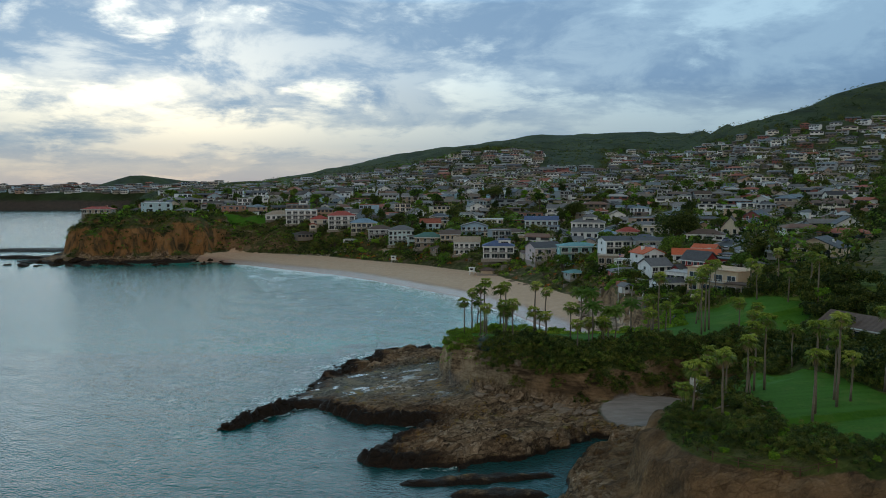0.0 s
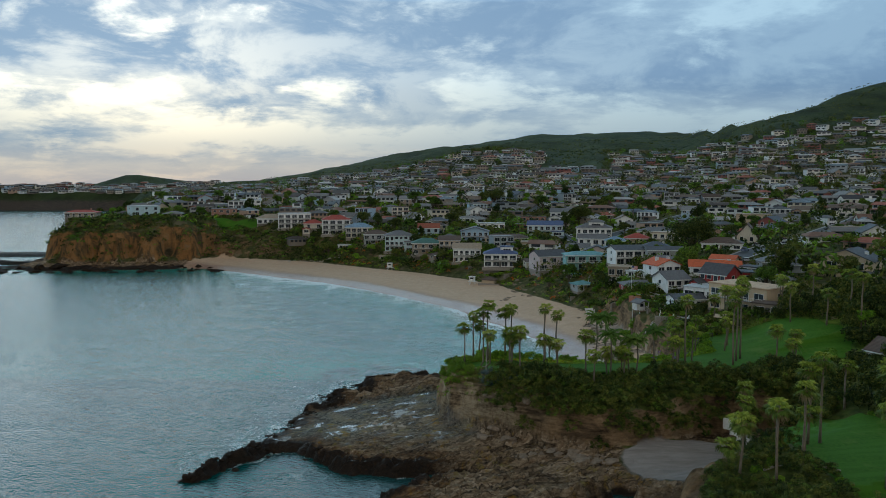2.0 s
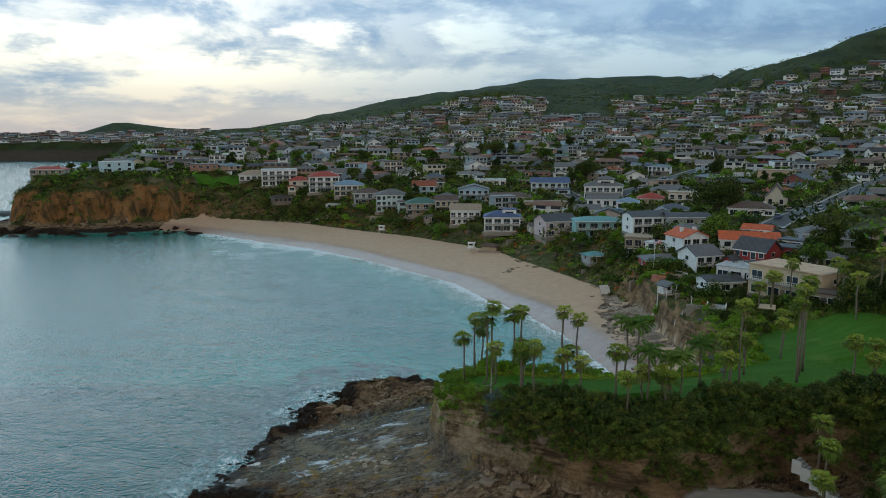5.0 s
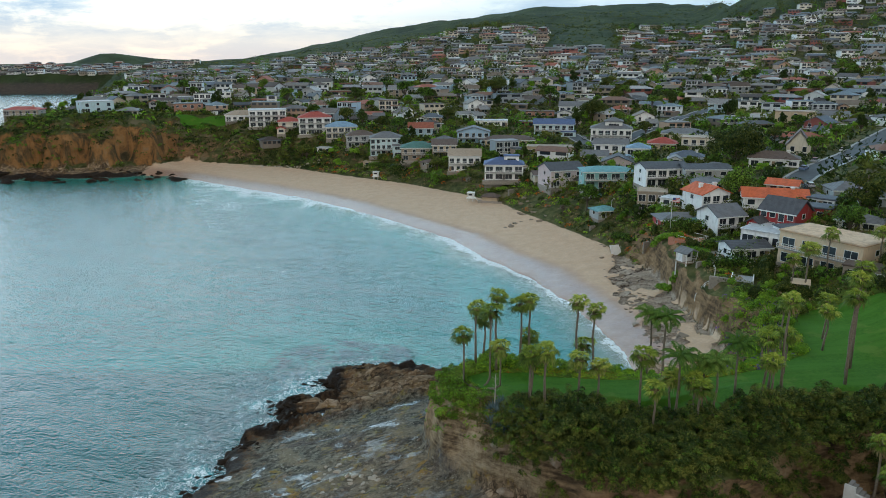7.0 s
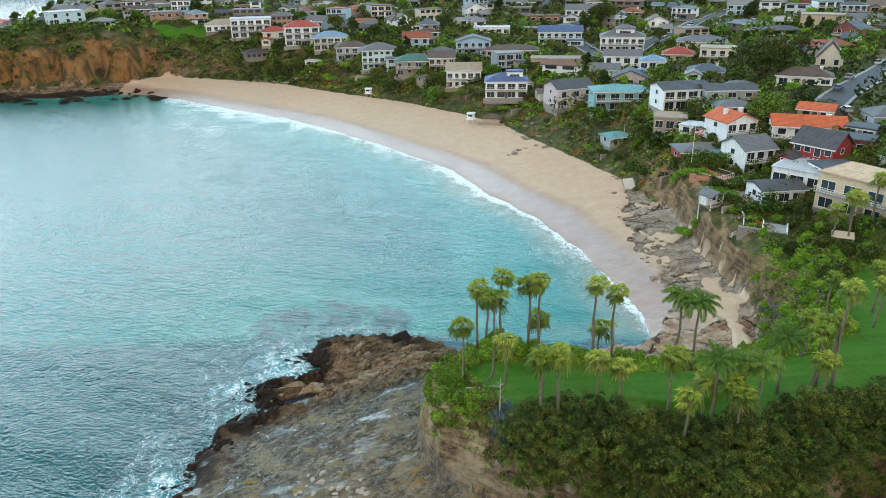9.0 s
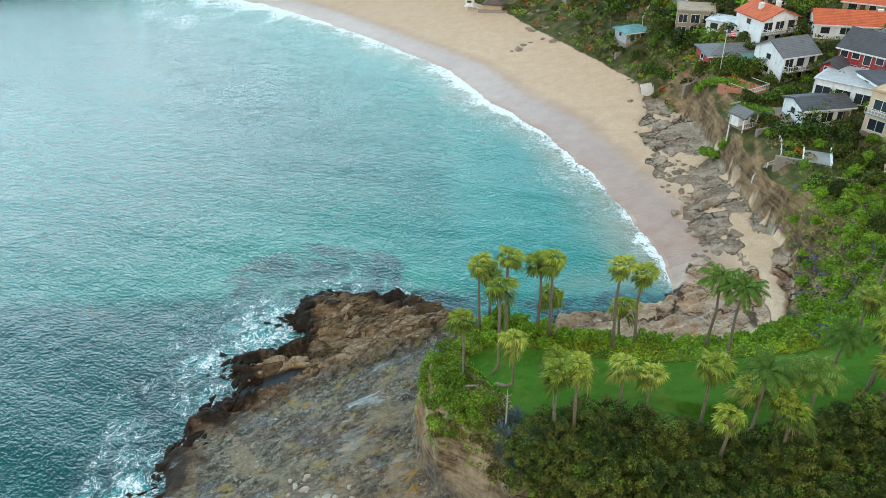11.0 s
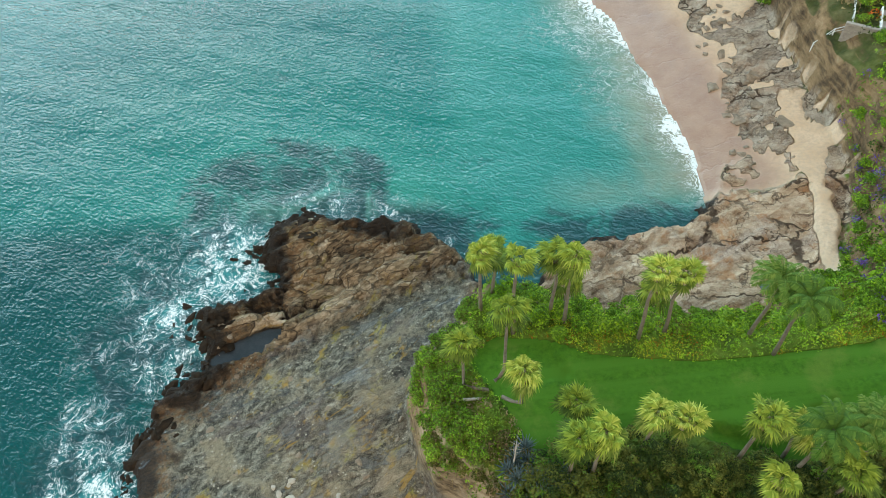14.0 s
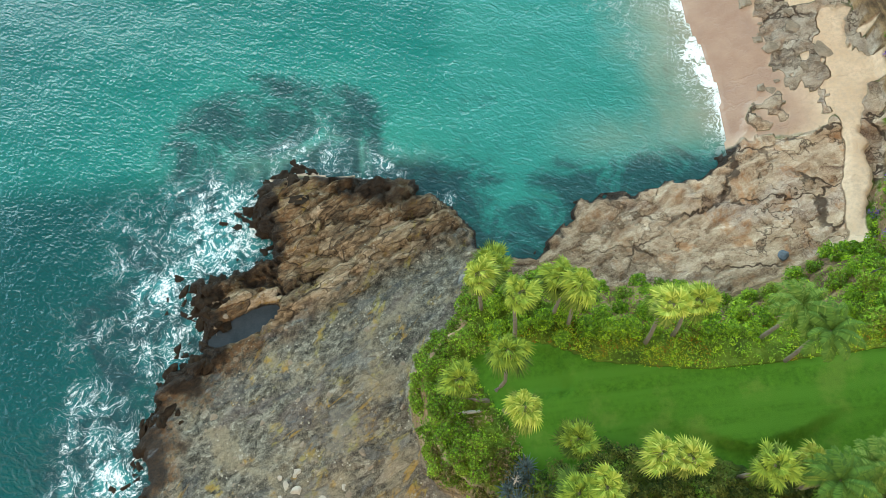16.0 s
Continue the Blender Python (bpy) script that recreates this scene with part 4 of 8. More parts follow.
    foot_z = z_low * (y < 330) + 3.6 * (y >= 330)
    zi = foot_z + (top - foot_z) * prof + crag
    back = np.maximum(df - w, 0)
    main = smooth(8, 40, back)
    rise = 0.085 * np.minimum(back, 330) * main
    zi = zi + rise * smooth(150, 200, y) + 1.5 * fbm(x / 30, y / 30, 87) * main
    # eastern knoll with the upper lawn
    zi = zi + 3.5 * smooth(62, 84, x) * smooth(170, 198, y) * (y < 320) * smooth(14, 30, df)
    # hills
    bear = x / np.maximum(y, 50)
    yc = np.interp(bear, CREST_TAB[:, 0], CREST_TAB[:, 1])
    zc = np.interp(bear, CREST_TAB[:, 0], CREST_TAB[:, 2])
    y0 = 540
    th = np.clip((y - y0) / (yc - y0), 0, 1)
    hill = 36 + (zc - 36) * th ** 1.45 - np.maximum(y - yc, 0) * 0.22
    hill += 26 * np.exp(-((x - 70) / 110) ** 2 - ((y - 1150) / 200) ** 2) * smooth(-0.2, 0.02, bear)
    hill += 34 * np.exp(-((x + 690) / 95) ** 2 - ((y - 1700) / 110) ** 2)
    gully = fbm(x / 120, y / 120, 91, 5)
    hill += gully * 34 * smooth(0.15, 0.6, th) * smooth(1.15, 0.85, th)
    zi = zi + (np.maximum(hill, 20) - zi) * smooth(480, 760, y) * smooth(0, 90, df)
    z = np.where(inner, zi, z)
    # lawns
    lawn_n = np.interp(x, [4, 6, 9, 13, 18, 28, 36, 44, 52, 60, 66], [177, 178.5, 180, 179.5, 177.2, 175.8, 176.2, 176.8, 179, 184, 190])
    lawn_s = np.interp(x, [4, 6.3, 9.5, 11, 14, 17, 24, 30, 36, 46, 52, 60, 75], [178, 176.5, 171, 166.5, 165.8, 168.5, 169, 166.5, 165, 167, 170, 171, 168])
    lawn = smooth(0, 0.5, lawn_n - y) * smooth(0, 0.5, y - lawn_s) * (x > 6) * (x < 66)
    lawn = np.maximum(lawn, smooth(0.05, 0.12, 1 - ((x - 76) / 15) ** 2 - ((y - 186) / 20) ** 2))
    lawn2 = smooth(0.05, 0.12, 1 - ((x - 63) / 12) ** 2 - ((y - 125) / 21) ** 2)
    lawn = np.maximum(lawn, lawn2) * (df > 2)
    lawn = np.maximum(lawn, smooth(0.05, 0.2, 1 - ((x + 128) / 34) ** 2 - ((y - 491) / 4.5) ** 2))
    wet = smooth(13, 6, dw + 3 * fbm(x / 14, y / 14, 33)) * sand
    rim_ = smooth(138, 130, y)          # bare ochre rock round the southern point
    rock = (1 - sand) * smooth(1.4 + 5 * rim_, -0.8 + 4 * rim_, df + 3 * rim_ * fbm(x / 5, y / 5, 95))
    return z, sand * smooth(2.6, -1.2, df), lawn, rock, wet, dw, df


for pts_ in STREETS:
    fine_ = []
    for (x0_, y0_), (x1_, y1_) in zip(pts_[:-1], pts_[1:]):
        m_ = max(1, int(math.hypot(x1_ - x0_, y1_ - y0_) / 8))
        fine_ += [(x0_ + (x1_ - x0_) * k_ / m_, y0_ + (y1_ - y0_) * k_ / m_) for k_ in range(m_)]
    fine_.append(pts_[-1])
    h_ = wild(np.array([q[0] for q in fine_]), np.array([q[1] for q in fine_]))[0]
    for _ in range(6):
        h_ = np.concatenate([h_[:1], (h_[:-2] + h_[1:-1] + h_[2:]) / 3, h_[-1:]])
    BEDS.append(np.array([(q[0], q[1], e) for q, e in zip(fine_, h_)]))


def spread(*spans):
    """Coordinates over stretches of (start, end, step at start, step at end)."""
    out = []
    for a, b, s0, s1 in spans:
        p = a
        while p < b - 1e-6:
            out.append(p)
            p += s0 + (s1 - s0) * (p - a) / (b - a)
    return np.array(out + [spans[-1][1]])


def grid_mesh(name, xs, ys, z, attrs):
    nx, ny = len(xs), len(ys)
    gx, gy = np.meshgrid(xs, ys)
    co = np.stack([gx, gy, z], -1).reshape(-1, 3)
    i = np.arange(nx * ny).reshape(ny, nx)
    quads = np.stack([i[:-1, :-1], i[:-1, 1:], i[1:, 1:], i[1:, :-1]], -1).reshape(-1, 4)
    me = bpy.data.meshes.new(name)
    me.vertices.add(len(co))
    me.vertices.foreach_set("co", co.ravel())
    me.loops.add(quads.size)
    me.loops.foreach_set("vertex_index", quads.ravel())
    me.polygons.add(len(quads))
    me.polygons.foreach_set("loop_start", np.arange(0, quads.size, 4))
    me.polygons.foreach_set("use_smooth", np.ones(len(quads), bool))
    me.update(calc_edges=True)
    for key, val in attrs.items():
        at = me.attributes.new(key, "FLOAT", "POINT")
        at.data.foreach_set("value", np.ascontiguousarray(val, dtype=np.float32).ravel())
    return me


GX = spread((-4200, -300, 200, 10), (-300, -245, 6, 3), (-245, -60, 2.1, 1.9), (-60, -36, 1.6, 0.5), (-36, 60, 0.41, 0.41), (60, 130, 0.7, 4), (130, 400, 5, 12), (400, 4200, 16, 200))
GY = spread((-900, 90, 90, 3), (90, 125, 1.2, 0.6), (125, 146, 0.5, 0.4), (146, 208, 0.41, 0.41), (208, 300, 0.6, 1.4), (300, 475, 1.6, 2.0), (475, 900, 4, 11), (900, 4700, 15, 160))
mx, my = np.meshgrid(GX, GY)
tz, t_sand, t_lawn, t_rock, t_wet, t_dw, t_df = terrain(mx, my)
sheet = grid_mesh("ground", GX, GY, tz, {"sand": t_sand, "lawn": t_lawn, "rock": t_rock, "wet": t_wet, "shore": np.clip(t_dw, -5, 20)})
ground_ob = tagged(new("ground", sheet), "coastal ground of rock shelf, beach sand, bluffs, lawns and brushy hills", "ground", kind="structure")
sheet.materials.append(MAT["ground"])



def ground(x, y):
    """Height of the ground sheet at x, y."""
    i = min(max(int(np.searchsorted(GX, x)) - 1, 0), len(GX) - 2)
    j = min(max(int(np.searchsorted(GY, y)) - 1, 0), len(GY) - 2)
    u, v = (x - GX[i]) / (GX[i + 1] - GX[i]), (y - GY[j]) / (GY[j + 1] - GY[j])
    return float((tz[j, i] * (1 - u) + tz[j, i + 1] * u) * (1 - v) + (tz[j + 1, i] * (1 - u) + tz[j + 1, i + 1] * u) * v)


# the sea: one sheet with swell, foam where it breaks
WX = spread((-4600, -260, 150, 6), (-260, -60, 6, 1.2), (-60, 62, 1.05, 1.05), (62, 400, 30, 60))
WY = spread((-900, 60, 60, 1.5), (60, 220, 1.05, 1.05), (220, 470, 1.1, 2), (470, 1330, 4, 20))
wx_, wy_ = np.meshgrid(WX, WY)
wz, _, _, _, _, w_dw, _ = terrain(wx_, wy_)
near = smooth(500, 150, wy_) * smooth(-160, -60, wx_)
swell = 0.10 * np.sin((wx_ * 0.35 + wy_ * 0.94) / 2.6 + 3 * fbm(wx_ / 18, wy_ / 18, 5)) + 0.25 * fbm(wx_ / 4.5, wy_ / 3.0, 6) + 0.14 * fbm(wx_ / 1.6, wy_ / 1.2, 7)
beachy = smooth(203, 210, wy_)
off = -w_dw + 5.5 * fbm(wx_ / 18, wy_ / 18, 15) * beachy
curl = np.exp(-((off - 3.4) / 1.0) ** 2) * beachy
sea_z = swell * near * (0.35 + 0.65 * smooth(0, 8, -w_dw)) + 0.3 * curl + 0.02
# broken water: x, y, reach, strength of the places where swell meets the shelf
BREAKS = [(-22.5, 198.5, 6.0, 1.0), (-26.5, 203, 5.0, 0.55), (-28.5, 191, 4.5, 0.8), (-28.5, 183.5, 4, 0.6), (-36, 176.5, 4.5, 0.55), (-32.5, 171, 3.6, 1.0), (-36.5, 168.5, 5, 0.6),
          (-9.5, 210, 4.5, 0.42), (-2.3, 206, 3.0, 0.5), (-34.5, 199, 6, 0.42), (-14, 207, 3.5, 0.5), (-38, 162, 4, 0.8), (-42, 154, 4.5, 0.7), (-24, 146, 3, 0.5), (-37, 188, 5, 0.36), (12, 143, 3, 0.4), (-17, 131, 3, 0.45)]
wash = np.zeros(wx_.shape)
qx, qy = wx_ + 5 * fbm(wx_ / 9, wy_ / 9, 18), wy_ + 5 * fbm(wx_ / 9, wy_ / 9, 28)
for bx, by, br, bs in BREAKS:
    wash = np.maximum(wash, bs * np.exp(-((qx - bx) ** 2 + (qy - by) ** 2) / (1.6 * br * br)))
wash = np.maximum(wash, 0.7 * smooth(1.6, 0.2, -w_dw) * (1 - beachy) * smooth(12, 4, wx_) * smooth(-0.15, 0.15, fbm(wx_ / 6, wy_ / 6, 29)))
wash = np.maximum(wash, 0.4 * smooth(6, 1, -w_dw + 6 * fbm(wx_ / 14, wy_ / 14, 30)) * smooth(-150, -165, wx_) * smooth(405, 420, wy_) * smooth(480, 460, wy_))
depth = np.clip(-w_dw, 0, 60)
seabed_rock = smooth(20, 3, -w_dw + 8 * fbm(wx_ / 12, wy_ / 12, 23)) * (1 - smooth(203, 214, wy_)) * smooth(18, 6, wx_)
seabed_rock = np.maximum(seabed_rock, 0.95 * smooth(0, 0.7, 1.2 - ((wx_ + 17) / 17) ** 2 - ((wy_ - 211) / 11) ** 2))
seabed_rock = np.clip(np.maximum(seabed_rock, 0.95 * smooth(9, 1, -w_dw + 5 * fbm(wx_ / 7, wy_ / 7, 24)) * (1 - 0.8 * beachy)), 0, 1) * smooth(140, 168, wy_)
sea = grid_mesh("water", WX, WY, sea_z, {"off": np.clip(off, -6, 14), "wash": wash, "depth": depth, "reef": seabed_rock, "beachy": beachy})
sea.materials.append(MAT["water"])
tagged(new("water", sea), "turquoise sea water with white surf along the shore", "sea", kind="structure")

# ---- a kit for building things ----
class Shape:
    """Corners and faces gathered for one mesh."""

    def __init__(self):
        self.v, self.f, self.m = [], [], []

    def face(self, pts, m=0):
        i = len(self.v)
        self.v += [tuple(p) for p in pts]
        self.f.append(tuple(range(i, i + len(pts))))
        self.m.append(m)

    def box(self, x0, x1, y0, y1, z0, z1, m=0):
        i = len(self.v)
        self.v += [(x0, y0, z0), (x1, y0, z0), (x1, y1, z0), (x0, y1, z0), (x0, y0, z1), (x1, y0, z1), (x1, y1, z1), (x0, y1, z1)]
        for q in ((0, 3, 2, 1), (4, 5, 6, 7), (0, 1, 5, 4), (1, 2, 6, 5), (2, 3, 7, 6), (3, 0, 4, 7)):
            self.f.append(tuple(i + k for k in q))
            self.m.append(m)
        return self

    def hull(self, low, high, m=0):
        """A solid between two rings of the same length."""
        i, n = len(self.v), len(low)
        self.v += [tuple(p) for p in low] + [tuple(p) for p in high]
        self.f += [tuple(i + k for k in reversed(range(n))), tuple(i + n + k for k in range(n))]
        self.f += [(i + k, i + (k + 1) % n, i + n + (k + 1) % n, i + n + k) for k in range(n)]
        self.m += [m] * (n + 2)
        return self

    def tube(self, pts, radii, sides=8, m=0):
        pts = [Vector(p) for p in pts]
        rings = []
        for j, p in enumerate(pts):
            d = (pts[min(j + 1, len(pts) - 1)] - pts[max(j - 1, 0)]).normalized()
            a = d.orthogonal().normalized() if abs(d.z) < 0.99 else Vector((1, 0, 0))
            a = (a - d * a.dot(d)).normalized()
            b = d.cross(a)
            rings.append([p + radii[j] * (math.cos(2 * math.pi * s / sides) * a + math.sin(2 * math.pi * s / sides) * b) for s in range(sides)])
        i = len(self.v)
        for r in rings:
            self.v += [tuple(p) for p in r]
        for j in range(len(rings) - 1):
            for s in range(sides):
                q = i + j * sides
                self.f.append((q + s, q + (s + 1) % sides, q + sides + (s + 1) % sides, q + sides + s))
                self.m.append(m)
        self.f.append(tuple(i + s for s in reversed(range(sides))))
        self.f.append(tuple(i + (len(rings) - 1) * sides + s for s in range(sides)))
        self.m += [m, m]
        return self

    def mesh(self, name, mats, smoothed=False):
        me = bpy.data.meshes.new(name)
        me.from_pydata(self.v, [], self.f)
        for k in mats:
            me.materials.append(MAT[k])
        me.polygons.foreach_set("material_index", self.m)
        if smoothed:
            me.polygons.foreach_set("use_smooth", [True] * len(self.f))
        me.update()
        return me


def part(name, data, mats, parent=None, label="", at=None, smoothed=False):
    me = data.mesh(name, mats, smoothed) if isinstance(data, Shape) else data
    ob = new(name, me)
    if parent:
        ob.parent = parent
    if at:
        ob.matrix_basis = at
    if label:
        ob["label"] = label
    return ob


def thing(name, label, category, m, group=""):
    ob = new(name)
    ob.empty_display_size = 0.2
    ob.matrix_basis = m
    return tagged(ob, label, category, group)


def solid(name, shape, mats, label, category, m, group="", smoothed=False):
    ob = new(name, shape.mesh(name, mats, smoothed))
    ob.matrix_basis = m
    return tagged(ob, label, category, group)


# ---- houses ----
WINDOW_MESHES = {}


def window_mesh(w, h, frame_mat="trim", lit=False):
    key = (round(w, 1), round(h, 1), frame_mat, lit)
    if key not in WINDOW_MESHES:
        n = max(1, round(w / 1.3))
        xs, zs = [-w / 2, -w / 2 + 0.09], [-h / 2, -h / 2 + 0.09, h / 2 - 0.09, h / 2]
        for k in range(1, n):
            c = -w / 2 + w * k / n
            xs += [c - 0.035, c + 0.035]
        xs += [w / 2 - 0.09, w / 2]
        s, nx = Shape(), len(xs)
        s.v = [(x, -0.07, z) for z in zs for x in xs] + [(x, -0.01, z) for z in zs for x in xs]
        at, deep = (lambda i, j: j * nx + i), nx * 4
        for j in range(3):
            for i in range(nx - 1):
                q = [at(i, j), at(i + 1, j), at(i + 1, j + 1), at(i, j + 1)]
                if j == 1 and i % 2 == 1:
                    s.f += [(q[k], q[(k + 1) % 4], q[(k + 1) % 4] + deep, q[k] + deep) for k in range(4)] + [tuple(p + deep for p in q)]
                    s.m += [0, 0, 0, 0, 1]
                else:
                    s.f.append(tuple(q))
                    s.m.append(0)
        e = len(s.v)
        s.v += [(-w / 2, 0.05, -h / 2), (w / 2, 0.05, -h / 2), (w / 2, 0.05, h / 2), (-w / 2, 0.05, h / 2)]
        for k, row in enumerate(([at(i, 0) for i in range(nx)], [at(nx - 1, j) for j in range(4)], [at(i, 3) for i in reversed(range(nx))], [at(0, j) for j in reversed(range(4))])):
            s.f.append((e + k, e + (k + 1) % 4, *reversed(row)))
            s.m.append(0)
        WINDOW_MESHES[key] = s.mesh("window", [frame_mat, "lamp_glow" if lit else "glass"])
    return WINDOW_MESHES[key]


def roof_shape(kind, w, d, z, pitch=0.42, over=0.55):
    s = Shape()
    a, b = w / 2 + over, d / 2 + over
    th = 0.22
    if kind == "flat":
        s.box(-w / 2 - 0.25, w / 2 + 0.25, -d / 2 - 0.25, d / 2 + 0.25, z, z + 0.28)
        s.box(-w / 2 + 0.2, w / 2 - 0.2, -d / 2 + 0.2, d / 2 - 0.2, z + 0.28, z + 0.34)
    elif kind == "hip":
        r = z + min(a, b) * pitch
        rx, ry = max(a - b, 0.05), max(b - a, 0.05)
        low = [(-a, -b, z), (a, -b, z), (a, b, z), (-a, b, z)]
        s.hull([(p[0], p[1], z - th) for p in low], low)
        top = [(-rx, -ry, r), (rx, -ry, r), (rx, ry, r), (-rx, ry, r)]
        s.hull([(p[0], p[1], z + 0.01) for p in low], top)
    else:
        if kind == "front":            # gable end to the front
            r = z + a * pitch
            ring = [(-a, z - th), (-a, z), (0, r), (a, z), (a, z - th), (0, r - th * 1.6)]
            s.hull([(p, -b, q) for p, q in reversed(ring)], [(p, b, q) for p, q in reversed(ring)])
        else:
            r = z + b * pitch
            ring = [(-b, z - th), (-b, z), (0, r), (b, z), (b, z - th), (0, r - th * 1.6)]
            s.hull([(-a, p, q) for p, q in ring], [(a, p, q) for p, q in ring])
    return s


def wall_shape(kind, w, d, h, pitch=0.42, over=0.55, skirt=0.25):
    s = Shape()
    a, b = w / 2, d / 2
    s.box(-a, a, -b, b, -skirt, h)
    if kind == "front":
        s.hull([(-a, -b, h), (a, -b, h), (0, -b, h + a * pitch)], [(-a, b, h), (a, b, h), (0, b, h + a * pitch)])
    elif kind == "side":
        s.hull([(-a, -b, h), (-a, b, h), (-a, 0, h + b * pitch)], [(a, -b, h), (a, b, h), (a, 0, h + b * pitch)])
    return s


def balcony_shape(w, out=1.5):
    s = Shape()
    s.box(-w / 2, w / 2, -out, 0, -0.18, 0)
    return s


def railing_shape(w, out=1.5):
    s = Shape()
    s.box(-w / 2, w / 2, -out, -out + 0.07, 0.95, 1.03).box(-w / 2, w / 2, -out, -out + 0.05, 0.12, 0.18)
    for k in range(max(3, int(w / 0.55)) + 1):
        x = -w / 2 + 0.05 + (w - 0.1) * k / max(3, int(w / 0.55))
        s.box(x - 0.03, x + 0.03, -out + 0.01, -out + 0.06, 0, 0.95)
    for x in (-w / 2, w / 2 - 0.06):
        s.box(x, x + 0.06, -out, -0.05, 0.95, 1.03)
    return s


def build_house(w, d, floors, roof, wall, roofm, label, group="", fh=2.9, bays=0, balcony=(), chimneys=0, terrace=0, side_windows=1, frames="trim", rng=None, pitch=0.42, big=False, skirt=5.0, upper=None, wing=None):
    """A house with its front to -y and its base at z 0."""
    rng = rng or random.Random(int(w * 100 + d * 10 + floors))
    ob = thing("house", label, "house", pose(0, 0, 0), group)
    h = floors * fh
    part("wall", wall_shape(roof, w, d, h, pitch), [wall], ob)
    part("foundation", Shape().box(-w / 2 - 0.1, w / 2 + 0.1, -d / 2 - 0.1, d / 2 + 0.1, -skirt, -0.25), ["stone_wall"], ob, "stone foundation")
    part("roof", roof_shape(roof, w, d, h, pitch), [roofm], ob)
    if roof in ("hip", "side"):
        part("fascia", Shape().box(-w / 2 - 0.58, w / 2 + 0.58, -d / 2 - 0.58, -d / 2 - 0.52, h - 0.26, h + 0.02), ["trim"], ob, "white eaves board")
    if wing:                      # a lower wing standing forward at one end
        ww_, wd_, wf_, wr_ = wing
        wx_c, wy_c, wh = (w / 2 - ww_ / 2 + 0.8) * (1 if rng.random() < 0.5 else -1), -d / 2 - wd_ * 0.18, wf_ * fh - 0.35
        at = pose(wx_c, wy_c, 0)
        part("wing_wall", wall_shape(wr_, ww_, wd_, wh, pitch), [wall], ob, at=at)
        part("foundation", Shape().box(-ww_ / 2 - 0.1, ww_ / 2 + 0.1, -wd_ / 2 - 0.1, wd_ / 2 + 0.1, -skirt, -0.25), ["stone_wall"], ob, "stone foundation", at=at)
        part("wing_roof", roof_shape(wr_, ww_, wd_, wh, pitch), [roofm], ob, at=at)
        for f in range(wf_):
            part("window", window_mesh(ww_ * 0.62, 1.6, frames), [], ob, at=pose(wx_c, wy_c - wd_ / 2 - 0.03, f * fh + 1.4))
    bays = bays or max(2, int(w / 4.2))
    for f in range(floors):
        for b in range(bays):
            x = -w / 2 + w * (b + 0.5) / bays
            ww = min(w / bays - 0.7, (2.9 if big else rng.choice((1.5, 1.9, 2.4))))
            hh = 2.1 if (big or f in balcony) else rng.choice((1.3, 1.5, 2.0))
            part("window", window_mesh(ww, hh, frames, False), [], ob, at=pose(x, -d / 2 - 0.03, f * fh + (1.2 if hh > 1.8 else 1.55)))
        for side in (-1, 1):
            for b in range(side_windows):
                y = -d / 2 + d * (b + 0.5) / side_windows
                part("window", window_mesh(1.5, 1.3, frames), [], ob, at=pose(side * (w / 2 + 0.03), y, f * fh + 1.55, 0, 0, 90 * side))
    door = Shape().box(-0.5, 0.5, -0.06, 0.0, 0, 2.1)
    for q in (0.18, 0.78, 1.38):
        door.box(-0.36, 0.36, -0.085, -0.06, q, q + 0.5)
    dx = w * (0.5 / bays if bays % 2 == 0 else 0.5) * (1 if rng.random() < 0.5 else -1)
    dx = max(-w / 2 + 0.7, min(w / 2 - 0.7, dx - (0 if bays % 2 else w * 0.5 / bays * (1 if dx > 0 else -1))))
    part("door", door, ["dark_trim" if rng.random() < 0.5 else "wood"], ob, at=pose(dx, -d / 2 - 0.02, 0.0))
    for f in balcony:
        bl = part("balcony", balcony_shape(w * 0.96), ["concrete"], ob, at=pose(0, -d / 2, f * fh))
        part("railing", railing_shape(w * 0.96), ["trim"], bl, "white railing")
    for c in range(chimneys):
        x = w * (0.28 - 0.5 * c)
        s = Shape().box(x - 0.45, x + 0.45, -0.4, 0.4, h - 0.3, h + 2.2).box(x - 0.55, x + 0.55, -0.5, 0.5, h + 2.2, h + 2.4)
        part("chimney", s, ["wall_brick" if wall in ("wall_red", "wall_stone") else "trim"], ob)
    if terrace:
        s = Shape().box(-w * 0.55, w * 0.55, -d / 2 - terrace * 0.6, -d / 2, -1.6, -0.15)
        part("terrace", s, ["stone_wall"], ob, "low stone terrace")
    if upper:                     # a smaller top storey set back
        uw, ud, ux, ur = upper
        part("wall", Shape().box(ux - uw / 2, ux + uw / 2, -ud / 2, ud / 2, h, h + fh), [wall], ob)
        r2 = part("roof", roof_shape(ur, uw, ud, h + fh, pitch), [roofm], ob, at=pose(ux, 0, 0))
        part("window", window_mesh(uw * 0.6, 1.4, frames), [], ob, at=pose(ux, -ud / 2 - 0.03, h + 1.5))
    return ob


def facing(x, y, turn=0.0):
    """Turn about z that shows a front at x, y to the open bay."""
    return math.degrees(math.atan2(2 - x, -(75 - y))) + turn


BUILT = []


